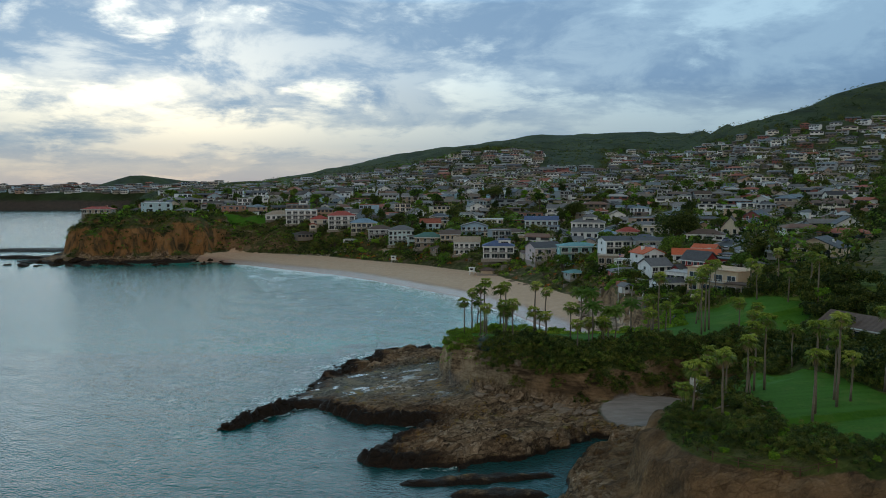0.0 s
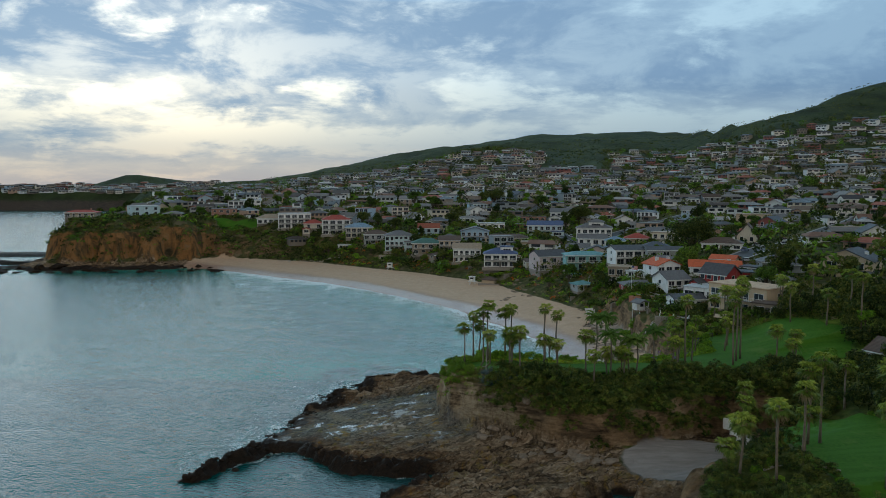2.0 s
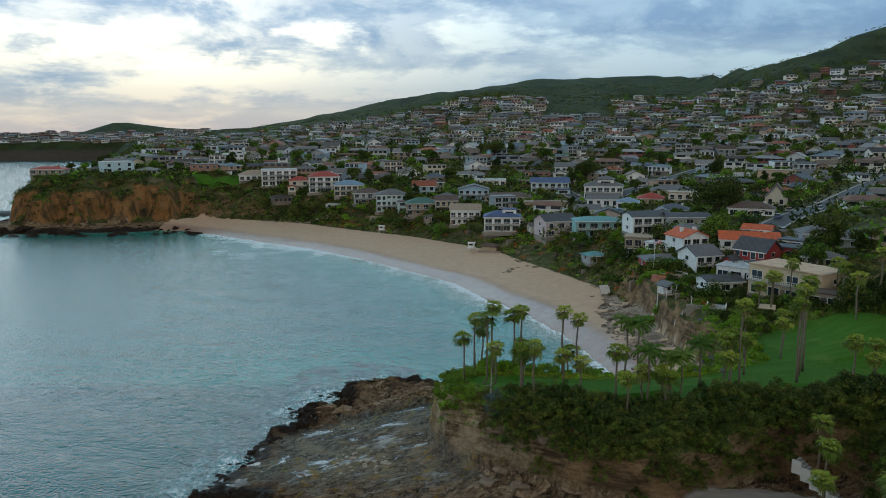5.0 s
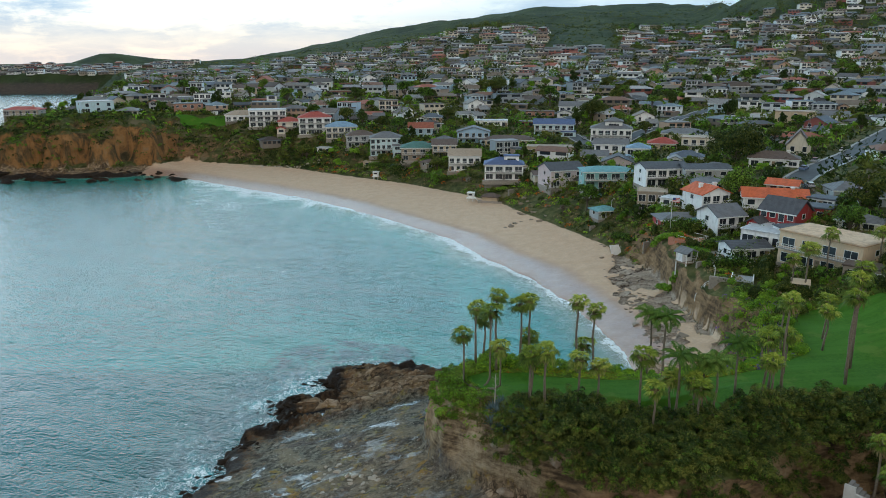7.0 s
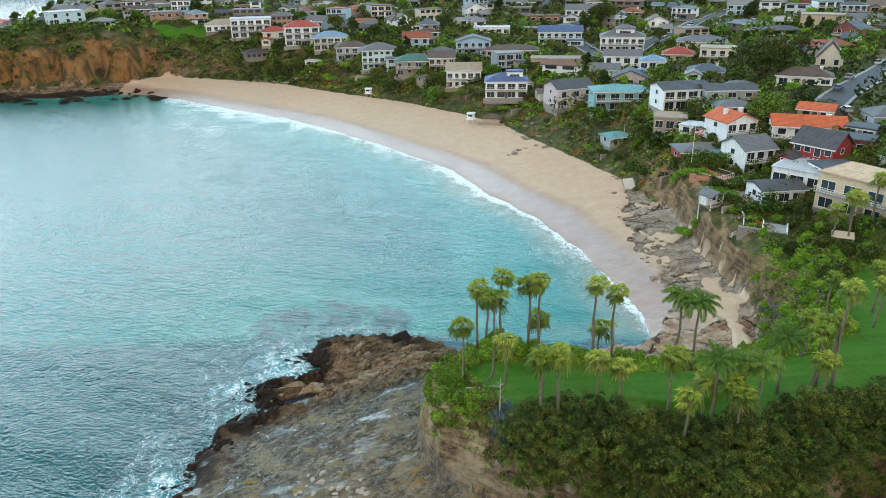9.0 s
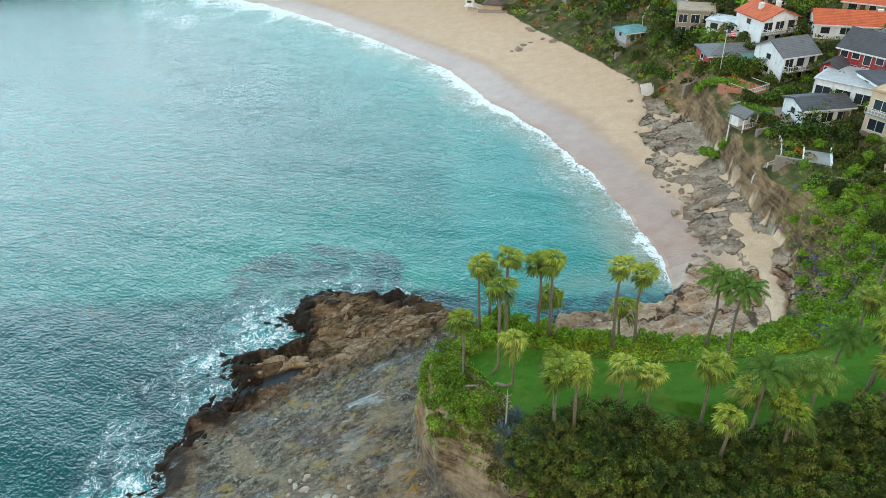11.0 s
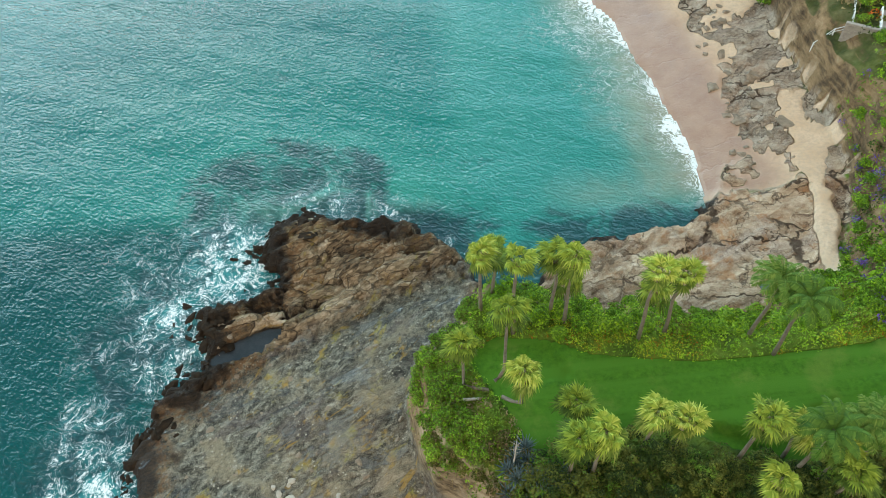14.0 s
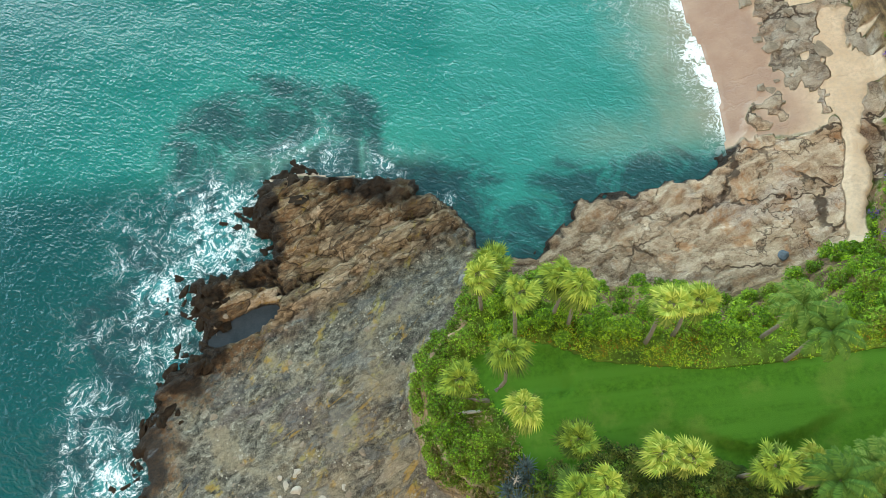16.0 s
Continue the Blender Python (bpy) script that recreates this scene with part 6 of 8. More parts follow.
AGAVES = [agave_mesh(s, 1.35 + 0.2 * s) for s in range(3)]
for i, (x, y, z) in enumerate(scatter(700, (8.5, 16, 162, 168), lambda x, y, z, l, df, s: (df > 1.5) & (l < 0.02) & (z > 8), 1.1, 11)):
    ob = tagged(new("agave", AGAVES[i % 3]), "blue-grey agave rosette with pointed leaves", "agave", "agaves on the bank")
    ob.matrix_basis = pose(x, y, z + 0.1, 0, 0, 47 * i)
stalk = thing("agave_stalk", "dead agave with a tall dry flower stalk", "agave", pose(9.3, 166.6, ground(9.3, 166.6)))
part("rosette", agave_mesh(9, 0.9), [], stalk)
s = Shape().tube([(0, 0, 0), (0.05, 0, 2.4), (0.1, 0.05, 5.2)], [0.09, 0.07, 0.03], 6)
for k in range(12):
    a, z = 2.4 * k, 2.6 + 0.2 * k
    s.tube([(0.05, 0, z), (0.05 + 0.5 * math.cos(a), 0.5 * math.sin(a), z + 0.35)], [0.025, 0.012], 4)
part("stalk", s, ["driftwood"], stalk)

# ---- houses round the bay, told apart one by one ----
H = set_house
H(-107.5, 487.2, 17, 11, 1, "hip", "wall_white", "roof_tan", "long white bungalow with a low tan roof above the bluff", bays=5, balcony=(0,), fh=3.2)
H(-91, 479.7, 20, 13, 3, "flat", "wall_white", "roof_white", "large white modern house in stepped storeys", bays=5, balcony=(1, 2), big=True, terrace=3)
H(-78, 473.5, 12, 10, 2, "hip", "wall_cream", "roof_red", "cream stucco house with a red tile roof", balcony=(1,))
H(-63, 465.9, 17, 12, 3, "hip", "wall_white", "roof_red", "white villa with red tile roof and deep terraces", bays=4, balcony=(1, 2), chimneys=2, big=True, terrace=3)
H(-48, 456.9, 16, 11, 2, "hip", "wall_cream", "roof_sky", "cream villa with pillared balconies and pale blue roof", bays=5, balcony=(1,), big=True)
H(-37, 444, 14, 10, 2, "hip", "wall_grey", "roof_brown", "grey hillside house with a brown roof and decks", bays=4, balcony=(1,), terrace=4)
H(-23, 430.6, 15.5, 12, 3, "hip", "wall_ice", "roof_grey", "pale blue-grey shingled three-storey house with grey roof", bays=6, balcony=(1,), terrace=4, fh=2.8)
H(-7, 414.9, 16, 11, 2, "hip", "wall_stone", "roof_green", "brown stone house with a green tile roof", bays=4, balcony=(1,), terrace=4, chimneys=1)
H(5, 411.5, 11, 10, 2, "side", "wall_tan", "roof_brown", "tan house with brown roof and skylight", bays=4, balcony=(1,))
H(13.7, 394, 14, 11, 2, "side", "wall_white", "roof_tan", "white two-storey beach house with balcony", bays=5, balcony=(1,), fh=3.4, terrace=3)
H(28.5, 366.8, 15.5, 11, 2, "hip", "wall_white", "roof_blue", "white beach house with blue tile roof and wide windows", bays=4, balcony=(1,), big=True, fh=3.0, terrace=5, lift=2.6, upper=(6, 5, 3, "flat"))
H(50, 343.2, 13.5, 11, 2, "side", "wall_pink", "roof_slate", "pale pink house with a dark grey gable roof", turn=28, bays=3, balcony=(0,), fh=3.0, terrace=2)
H(61, 324.5, 17.5, 10, 2, "hip", "wall_teal", "roof_teal", "turquoise house with wide glass and turquoise roofs", bays=4, balcony=(1,), big=True, turn=12, pitch=0.25)
H(58, 321.5, 9, 6, 1, "hip", "wall_white", "roof_teal", "small turquoise-roofed wing below the house", bays=3, turn=12, lift=-2.5, pitch=0.25)
H(74.5, 304, 14, 10, 2, "side", "wall_white", "roof_slate", "white modern house with glazed decks and dark roof", turn=25, bays=4, balcony=(1,), big=True, fh=2.8, pitch=0.3)
H(86, 300.5, 14, 9, 1, "side", "wall_grey", "roof_slate", "low dark-roofed house with solar panels", turn=20, lift=1.5, pitch=0.25)
H(66, 290.5, 8.5, 8, 2, "flat", "wall_stone", "roof_tan", "tan stone house with orange awnings", bays=3, big=True)
H(78.5, 273, 9, 9, 2, "front", "wall_white", "roof_orange", "white house with bright orange tile gable roof", turn=38, bays=3, balcony=(1,), chimneys=2, fh=2.8, terrace=2)
H(91.5, 265.6, 16, 9, 1, "side", "wall_white", "roof_orange", "long low white house with bright orange tile roof", turn=8, bays=4, chimneys=1, fh=2.8)
H(84.5, 249.4, 9, 8, 2, "side", "wall_red", "roof_slate", "dark red gabled house with grey roof and white windows", turn=-28, bays=4, chimneys=1, pitch=0.7, fh=2.5)
H(76.5, 256.5, 8, 9, 2, "side", "wall_white", "roof_grey", "white house with grey gable roof and corner decks", turn=38, bays=3, balcony=(1,), pitch=0.5, fh=2.6)
H(94.8, 254, 9.5, 7, 1, "flat", "wall_red", "roof_slate", "low red garage building with flat grey roof", turn=-10, bays=2)
H(69, 268.5, 13, 8, 1, "hip", "wall_red", "roof_grey", "low red-walled cottage with wide grey-green roofs", lift=-1.4, turn=20, bays=4, pitch=0.3)
H(81.6, 237.4, 21, 10, 1, "flat", "wall_white", "roof_white", "low white modern house with roof terrace", turn=-18, bays=6, big=True, fh=3.2)
H(73.5, 236.5, 9, 7, 1, "side", "wall_white", "roof_slate", "white pavilion with deck and dark gable roof", turn=30, bays=3, big=True, balcony=(0,), pitch=0.3, lift=0.6)
H(81, 222.3, 18, 11, 2, "flat", "wall_peach", "roof_peach", "tan modern house with flat roofs and tall windows", turn=-30, bays=4, balcony=(1,), big=True, fh=3.4)
H(84.2, 422.6, 19, 12, 2, "hip", "wall_white", "roof_grey", "large white house with curved decks and grey roofs", bays=6, balcony=(0, 1), fh=3.2, upper=(8, 7, 1, "hip"))
H(60.5, 444.8, 20, 11, 2, "side", "wall_ice", "roof_blue", "blue-grey shingled house with dark blue roof", bays=6, balcony=(1,), chimneys=2)
H(54.4, 405.5, 24, 9, 1, "flat", "wall_tan", "roof_tan", "long low beige flat-roofed house", bays=7, balcony=(0,), fh=3.4)
H(37, 431, 24, 10, 1, "hip", "wall_tan", "roof_brown", "long brown-roofed bungalow with white porch", bays=7, pitch=0.35)
H(19.8, 440.4, 16, 10, 2, "front", "wall_blue", "roof_grey", "light blue timber house with a grey roof", bays=5, balcony=(1,), pitch=0.3)
H(30.8, 473.6, 18, 10, 1, "flat", "wall_white", "roof_white", "low white stucco house with a flat roof", bays=5)
H(98.3, 388.1, 12, 10, 1, "hip", "wall_tan", "roof_red", "small house with a red tile roof", bays=3)
H(114.5, 409.1, 20, 11, 1, "hip", "wall_cream", "roof_grey", "wide bungalow with pale grey roof", bays=5, pitch=0.35)
H(109.3, 376.4, 13, 10, 2, "flat", "wall_cream", "roof_tan", "cream house with bay windows and decks", bays=4, balcony=(1,))
H(110.5, 310, 15, 9, 1, "hip", "wall_white", "roof_brown", "white cottage with brown roof and brick chimney", bays=4, chimneys=1)
H(133, 340, 8, 10, 2, "front", "wall_cream", "roof_brown", "steep A-frame cottage with brick chimney", bays=2, pitch=1.25, chimneys=1, fh=2.4)
H(75.4, 384.7, 14, 9, 2, "side", "wall_white", "roof_grey", "white house with grey gable roof", bays=4)
H(72.1, 358.5, 12, 9, 1, "front", "wall_pink", "roof_slate", "small pinkish house with dark gable roof", bays=3)
H(83, 369.9, 9, 8, 2, "hip", "wall_white", "roof_sky", "white cottage with pale blue roof", bays=3)
H(66.9, 377, 11, 9, 1, "side", "wall_white", "roof_grey", "white cottage with grey gable roof", bays=3)
H(-222, 474, 18, 9, 1, "hip", "wall_stone", "roof_red", "cliff-top house with red roofs and dark wood decks", bays=5, balcony=(0,), turn=-25, chimneys=1, pitch=0.3, lift=1.8)
H(-186.4, 487.7, 17, 11, 2, "flat", "wall_ice", "roof_white", "pale cyan modern cliff-top house with flat roof", bays=3, turn=15, lift=1.2)
H(-141.4, 502.6, 16, 11, 2, "flat", "wall_brick", "roof_grey", "brick and shingle house with flat grey roof", bays=4)
H(-135, 543.6, 14, 10, 2, "flat", "wall_white", "roof_white", "white stucco house with arched windows", bays=4)
H(-124, 563.8, 15, 10, 2, "side", "wall_tan", "roof_brown", "tan stucco house with a brown gable roof", bays=4)
H(123.3, 245.7, 15, 12, 2, "front", "wall_tan", "roof_slate", "tan gabled house with large gridded window", turn=-10, bays=2, big=True, chimneys=1)
H(116.4, 256, 14, 10, 1, "hip", "wall_grey", "roof_grey", "low house with broad grey roofs", turn=10)
H(112.9, 268, 9, 9, 1, "hip", "wall_grey", "roof_grey", "small grey house with a grey hip roof", turn=20)
H(188.1, 426.2, 18, 10, 1, "side", "wall_white", "roof_grey", "long white bungalow with a grey gable roof", bays=4)
H(173.9, 428.6, 18, 11, 2, "flat", "wall_tan", "roof_tan", "salmon stucco building with plain flat walls", bays=3)
H(61, 499.4, 16, 10, 1, "flat", "wall_brick", "roof_brown", "low house with rust-red flat roof", bays=4)
H(82.7, 497.6, 22, 12, 2, "side", "wall_white", "roof_grey", "white house with grey gables and warm lit windows", bays=6)
H(84, 210, 8, 5, 1, "flat", "wall_stone", "roof_brown", "small garden pavilion with wooden roof", bays=2, turn=-10)
H(92.5, 168, 16, 9, 1, "side", "wall_stone", "roof_brown", "dark wooden house with brown gable roof among palms", turn=-20, bays=4, big=True, pitch=0.5)
# cottages, garages and garden rooms tucked between the larger houses
for i, (x, y, w, d, rf, wl, rm, what) in enumerate((
        (70, 283, 8, 6, "flat", "wall_white", "roof_white", "low white garden room with a flat pale roof"), (83, 290, 9, 7, "hip", "wall_cream", "roof_grey", "cream cottage with a grey hip roof"),
        (56, 302, 7, 6, "hip", "wall_grey", "roof_teal", "small grey cottage with a turquoise roof"), (98, 277, 8, 7, "side", "wall_tan", "roof_orange", "small tan house with an orange tile roof"),
        (101, 261, 7, 6, "flat", "wall_white", "roof_slate", "white garage with a flat dark roof"), (44, 357, 9, 7, "side", "wall_cream", "roof_brown", "cream cottage with a brown gable roof"),
        (64, 340, 9, 7, "hip", "wall_white", "roof_grey", "white cottage with a grey hip roof"), (80, 318, 8, 7, "side", "wall_tan", "roof_slate", "tan cottage with a dark roof"),
        (92, 313, 9, 7, "hip", "wall_grey", "roof_grey", "grey cottage with a hip roof"), (36, 372, 7, 6, "flat", "wall_white", "roof_tan", "white garden room below the blue-roofed house"),
        (0, 404, 7, 6, "hip", "wall_stone", "roof_brown", "small brown beach cottage on the bluff"), (-30, 425, 8, 6, "flat", "wall_tan", "roof_tan", "low tan beach room under the shingled house"),
        (-56, 449, 8, 6, "flat", "wall_white", "roof_white", "low white terrace building below the villa"), (72, 262, 7, 5, "hip", "wall_white", "roof_green", "small white house with a green-grey roof"),
        (86, 238, 8, 7, "flat", "wall_white", "roof_slate", "flat-roofed white wing with dark roofing"), (99, 240, 9, 7, "hip", "wall_cream", "roof_grey", "cream house with a grey hip roof behind palms"))):
    H(x, y, w, d, 1, rf, wl, rm, what, turn=(-20, 15, 30, -10)[i % 4], bays=2, fh=2.5, pitch=0.34)

# ---- streets ----
def street(name, pts, width, label):
    """A strip of asphalt with raised kerbs, laid over the ground along a line."""
    line = []
    for (x0, y0), (x1, y1) in zip(pts[:-1], pts[1:]):
        n = max(1, int(math.hypot(x1 - x0, y1 - y0) / 4))
        line += [(x0 + (x1 - x0) * k / n, y0 + (y1 - y0) * k / n) for k in range(n)]
    line.append(pts[-1])
    s, kerb = Shape(), Shape()
    prev = None
    for i, (x, y) in enumerate(line):
        a, b = line[max(i - 1, 0)], line[min(i + 1, len(line) - 1)]
        d = Vector((b[0] - a[0], b[1] - a[1], 0)).normalized()
        nrm = Vector((-d.y, d.x, 0))
        z = max(ground(x + nrm.x * k, y + nrm.y * k) for k in (-width / 2, 0, width / 2)) + 0.22
        c = Vector((x, y, z))
        row = [c - nrm * width / 2, c + nrm * width / 2]
        k1 = [c - nrm * (width / 2 + 0.9), c - nrm * width / 2, c + nrm * width / 2, c + nrm * (width / 2 + 0.9)]
        if prev:
            s.face([prev[0][0], row[0], row[1], prev[0][1]])
            up = Vector((0, 0, 0.14))
            for a_, b_ in ((0, 1), (2, 3)):
                kerb.face([prev[1][a_] + up, k1[a_] + up, k1[b_] + up, prev[1][b_] + up])
                e = 1 if a_ == 0 else 2
                kerb.face([prev[1][e] - up, k1[e] - up, k1[e] + up, prev[1][e] + up])
        prev = (row, k1)
    rd = tagged(part("road", s, ["asphalt"]), label, "road", kind="structure")
    tagged(part("pavement", kerb, ["concrete"]), "pale concrete pavement with kerbs beside the street", "pavement", kind="structure")
    ROADS.append(line)
    return rd


ROADS = []
street("road", STREETS[0], 6.5, "grey asphalt cul-de-sac climbing from the beach houses")
street("road", STREETS[1], 7, "grey asphalt street climbing between gardens")
street("road", STREETS[2], 10, "wide grey asphalt coast road through the town")


def road_gap(x, y):
    return min(math.hypot(x - p[0], y - p[1]) for ln in ROADS for p in ln)


# ---- the town on the slope ----
KINDS = []
PLANS = [(12, 9, 1, "hip", (5, 8, 1, "front")), (11, 9, 2, "hip", (5, 8, 1, "flat")), (14, 9, 1, "side", (5, 8, 1, "front")), (10, 10, 1, "front", None), (12, 9, 2, "flat", (5, 7, 1, "flat")),
         (13, 9, 2, "side", (5, 8, 2, "front")), (10, 9, 1, "hip", (4, 7, 1, "hip")), (14, 9, 1, "flat", (6, 7, 2, "flat")), (10, 9, 2, "front", (5, 7, 1, "side")), (12, 8, 2, "side", None),
         (9, 9, 2, "hip", (5, 6, 1, "flat")), (13, 10, 1, "hip", (6, 8, 2, "hip")), (11, 8, 3, "flat", (5, 7, 2, "flat")), (12, 9, 1, "side", (6, 9, 1, "side"))]
for k, (w, d, fl, rf, wing) in enumerate(PLANS):
    KINDS.append(build_house(w, d, fl, rf, "wall_town", "roof_town", "stucco hillside house with a %s roof among trees" % ("flat" if rf == "flat" else "pitched"), "houses on the hillside",
                             bays=(3, 4, 2, 3, 3, 4, 2, 4, 2, 3, 2, 3, 3, 2)[k], side_windows=k % 2, big=k in (4, 7, 12), balcony=(1,) if k in (1, 4, 8, 12) else (), chimneys=1 if k in (0, 3, 5, 11) else 0,
                             rng=random.Random(k), fh=2.6, wing=wing, frames="dark_trim" if k % 3 == 1 else "trim", pitch=(0.42, 0.3, 0.5, 0.6, 0.4, 0.36)[k % 6]))
FAR = Shape()


def far_house(x, y, z, rng):
    """Adds one distant house to the joined far town: walls, roof and dark window openings."""
    w, d, fl = rng.uniform(9, 19), rng.uniform(7, 10), rng.choice((1, 1, 1, 2, 2))
    rf, h = rng.choice(("hip", "side", "flat", "hip", "side")), fl * 2.7
    m = pose(x, y, z - 0.6, 0, 0, facing(x, y) + rng.uniform(-30, 30))
    for shape, mat in ((wall_shape(rf, w, d, h, skirt=1.5), 0), (roof_shape(rf, w, d, h, 0.34, 0.9), 1)):
        i = len(FAR.v)
        FAR.v += [tuple(m @ Vector(p)) for p in shape.v]
        FAR.f += [tuple(i + k for k in f) for f in shape.f]
        FAR.m += [mat] * len(shape.f)
    for f in range(fl):
        n = rng.choice((2, 3, 4))
        for b in range(n):
            c, ww = -w / 2 + w * (b + 0.5) / n, w / n * 0.33
            s = Shape().box(c - ww, c + ww, -d / 2 - 0.06, -d / 2, f * 2.9 + 0.8, f * 2.9 + 2.2)
            i = len(FAR.v)
            FAR.v += [tuple(m @ Vector(p)) for p in s.v]
            FAR.f += [tuple(i + k for k in q) for q in s.f]
            FAR.m += [2] * 6


HOUSES_USED = set()


def drop_house(kinds, x, y, z, rng):
    ob = rng.choice(kinds)
    m = pose(x, y, z - 0.5, 0, 0, facing(x, y) + rng.choice((-40, -25, -10, 0, 10, 20, 30, 45)))
    if ob.name in HOUSES_USED:
        copy_thing(ob, m)
    else:
        HOUSES_USED.add(ob.name)
        ob.matrix_basis = m


def town(x, y, z, l, df, s):
    bear = x / y
    grassy = ((bear > 0.135) & (bear < 0.23) & (y > 950)) | ((y > 1290) & (bear > -0.25)) | ((bear < -0.05) & (y > 1150) & (bear > -0.28) & (z > 75))
    steep_grass = (z > np.interp(bear, [-0.1, 0.02, 0.12, 0.25, 0.4, 0.6], [62, 90, 101, 97, 112, 140])) & (y > 700)
    return (df > np.where(x < -110, 30, 14)) & (l < 0.02) & (s < 0.1) & ~grassy & ~steep_grass & (np.abs(bear) < 0.75) & (y > 200) & (x > -420)


rng = random.Random(11)
placed = 0
for x, y, z in scatter(22000, (-330, 620, 225, 880), town, lambda x, y: 14 if y < 600 else 14.5, 21):
    if road_gap(x, y) < 9 or any((x - a) ** 2 + (y - b) ** 2 < (r + 6.5) ** 2 for a, b, r in BUILT) or (x < 150 and y < 350) or (y < 215) or x > 0.62 * (y - 30):
        continue
    if rng.random() < (0.06 if x < 0.25 * y else 0.16):
        continue
    BUILT.append((x, y, 6.8))
    near_one = y < 760 and placed < 250
    drop_house(KINDS, x, y, z, rng) if near_one else far_house(x, y, z, rng)
    placed += near_one
for x, y, z in scatter(14000, (-420, 860, 880, 1300), town, 15.5, 22):
    if rng.random() < (0.08 if x < 0.2 * y else 0.22) or x > 0.63 * y:
        continue
    BUILT.append((x, y, 8))
    far_house(x, y, z, rng)
for x, y, z in scatter(3000, (-960, -430, 1318, 1450), lambda x, y, z, l, df, s: df > 27, 14, 23):
    BUILT.append((x, y, 8))
    far_house(x, y, z, rng)

tagged(part("far_houses", FAR, ["wall_far", "roof_far", "glass"]), "many distant hillside houses with pale walls and low roofs", "houses", kind="stuff")

# ---- trees among the houses ----
TREES = [tree_kind(1, 9, 8, ["leaf_dark", "leaf_olive"], 950, 0.42, label="rounded dark green tree between houses"),
         tree_kind(2, 7, 7, ["leaf_mid", "leaf_olive"], 850, 0.38, label="spreading green tree between houses"),
         tree_kind(3, 12, 9, ["leaf_dark", "leaf_mid"], 1150, 0.46, label="tall dark green tree between houses", crowns=12),
         tree_kind(4, 6, 6, ["leaf_bright", "leaf_mid"], 720, 0.34, label="small light green garden tree between houses"),
         tree_kind(5, 13, 5.5, ["leaf_dark"], 950, 0.42, 0.15, label="tall narrow dark green conifer between houses", crowns=14, flatness=1.3),
         tree_kind(6, 5, 6, ["leaf_olive", "leaf_dark"], 720, 0.34, 0.25, label="low olive-green garden tree between houses")]
BIG_TREES = [tree_kind(7, 17, 19, ["leaf_olive", "leaf_dark"], 5200, 0.42, 0.3, label="huge spreading eucalyptus tree above the roofs", crowns=22),
             tree_kind(8, 11, 9, ["leaf_dark", "leaf_mid"], 2600, 0.3, 0.15, label="dense round dark green tree beside the orange roofs", crowns=14, flatness=1.0),
             tree_kind(9, 14, 9, ["leaf_dark", "leaf_olive"], 2600, 0.34, 0.15, label="tall dark pine beside the street", crowns=18)]
for ob, (x, y) in zip(BIG_TREES, ((103, 322), (87, 278), (106, 250))):
    ob.matrix_basis = pose(x, y, ground(x, y), 0, 0, 30)
for i, (k, x, y) in enumerate(((0, 86, 478), (1, 100, 470), (1, 92, 480), (2, 112, 244), (1, 96, 238), (2, 118, 236), (1, -170, 500), (1, -158, 505), (1, -70, 505), (1, -60, 512), (0, 40, 560))):
    c = copy_thing(BIG_TREES[k], pose(x, y, ground(x, y), 0, 0, 77 * i))
    c.scale = (0.8, 0.8, 0.75)


def wooded(x, y, z, l, df, s):
    return (df > 5) & (l < 0.02) & (s < 0.1) & (np.abs(x / y) < 0.72) & ~((y > 700) & (z > 8 + np.interp(x / y, [-0.1, 0.02, 0.12, 0.25, 0.4, 0.6], [62, 90, 101, 97, 112, 140]))) & ~((y > 1250) & (x / y > -0.3)) & ~((y > 900) & (x / y > 0.135) & (x / y < 0.22))


TREE_USED = set()


def drop_tree(kinds, x, y, z, rng, lo=0.6, hi=1.1):
    ob = rng.choice(kinds)
    m, sc = pose(x, y, z, 0, 0, rng.uniform(0, 360)), rng.uniform(lo, hi)
    c = ob if ob.name not in TREE_USED else copy_thing(ob, m)
    TREE_USED.add(ob.name)
    c.matrix_basis = m @ Matrix.Scale(sc, 4)


n, FAR_TREES = 0, []
for x, y, z in scatter(26000, (-300, 760, 178, 1250), wooded, lambda x, y: 7.5 if y < 450 else 9.5 if y < 800 else 12.5, 31):
    if any((x - a) ** 2 + (y - b) ** 2 < (r + 1.0) ** 2 for a, b, r in BUILT) or road_gap(x, y) < 6 or x > 0.64 * (y - 20) or (x < 92 and y < 282) or (x < -105 and y < 508):
        continue
    if y > 620 or n >= 290:
        FAR_TREES.append((x, y, z))
        continue
    drop_tree(TREES, x, y, z, rng, 0.45 if y < 420 else 0.6, 0.85 if y < 420 else 1.15)
    n += 1


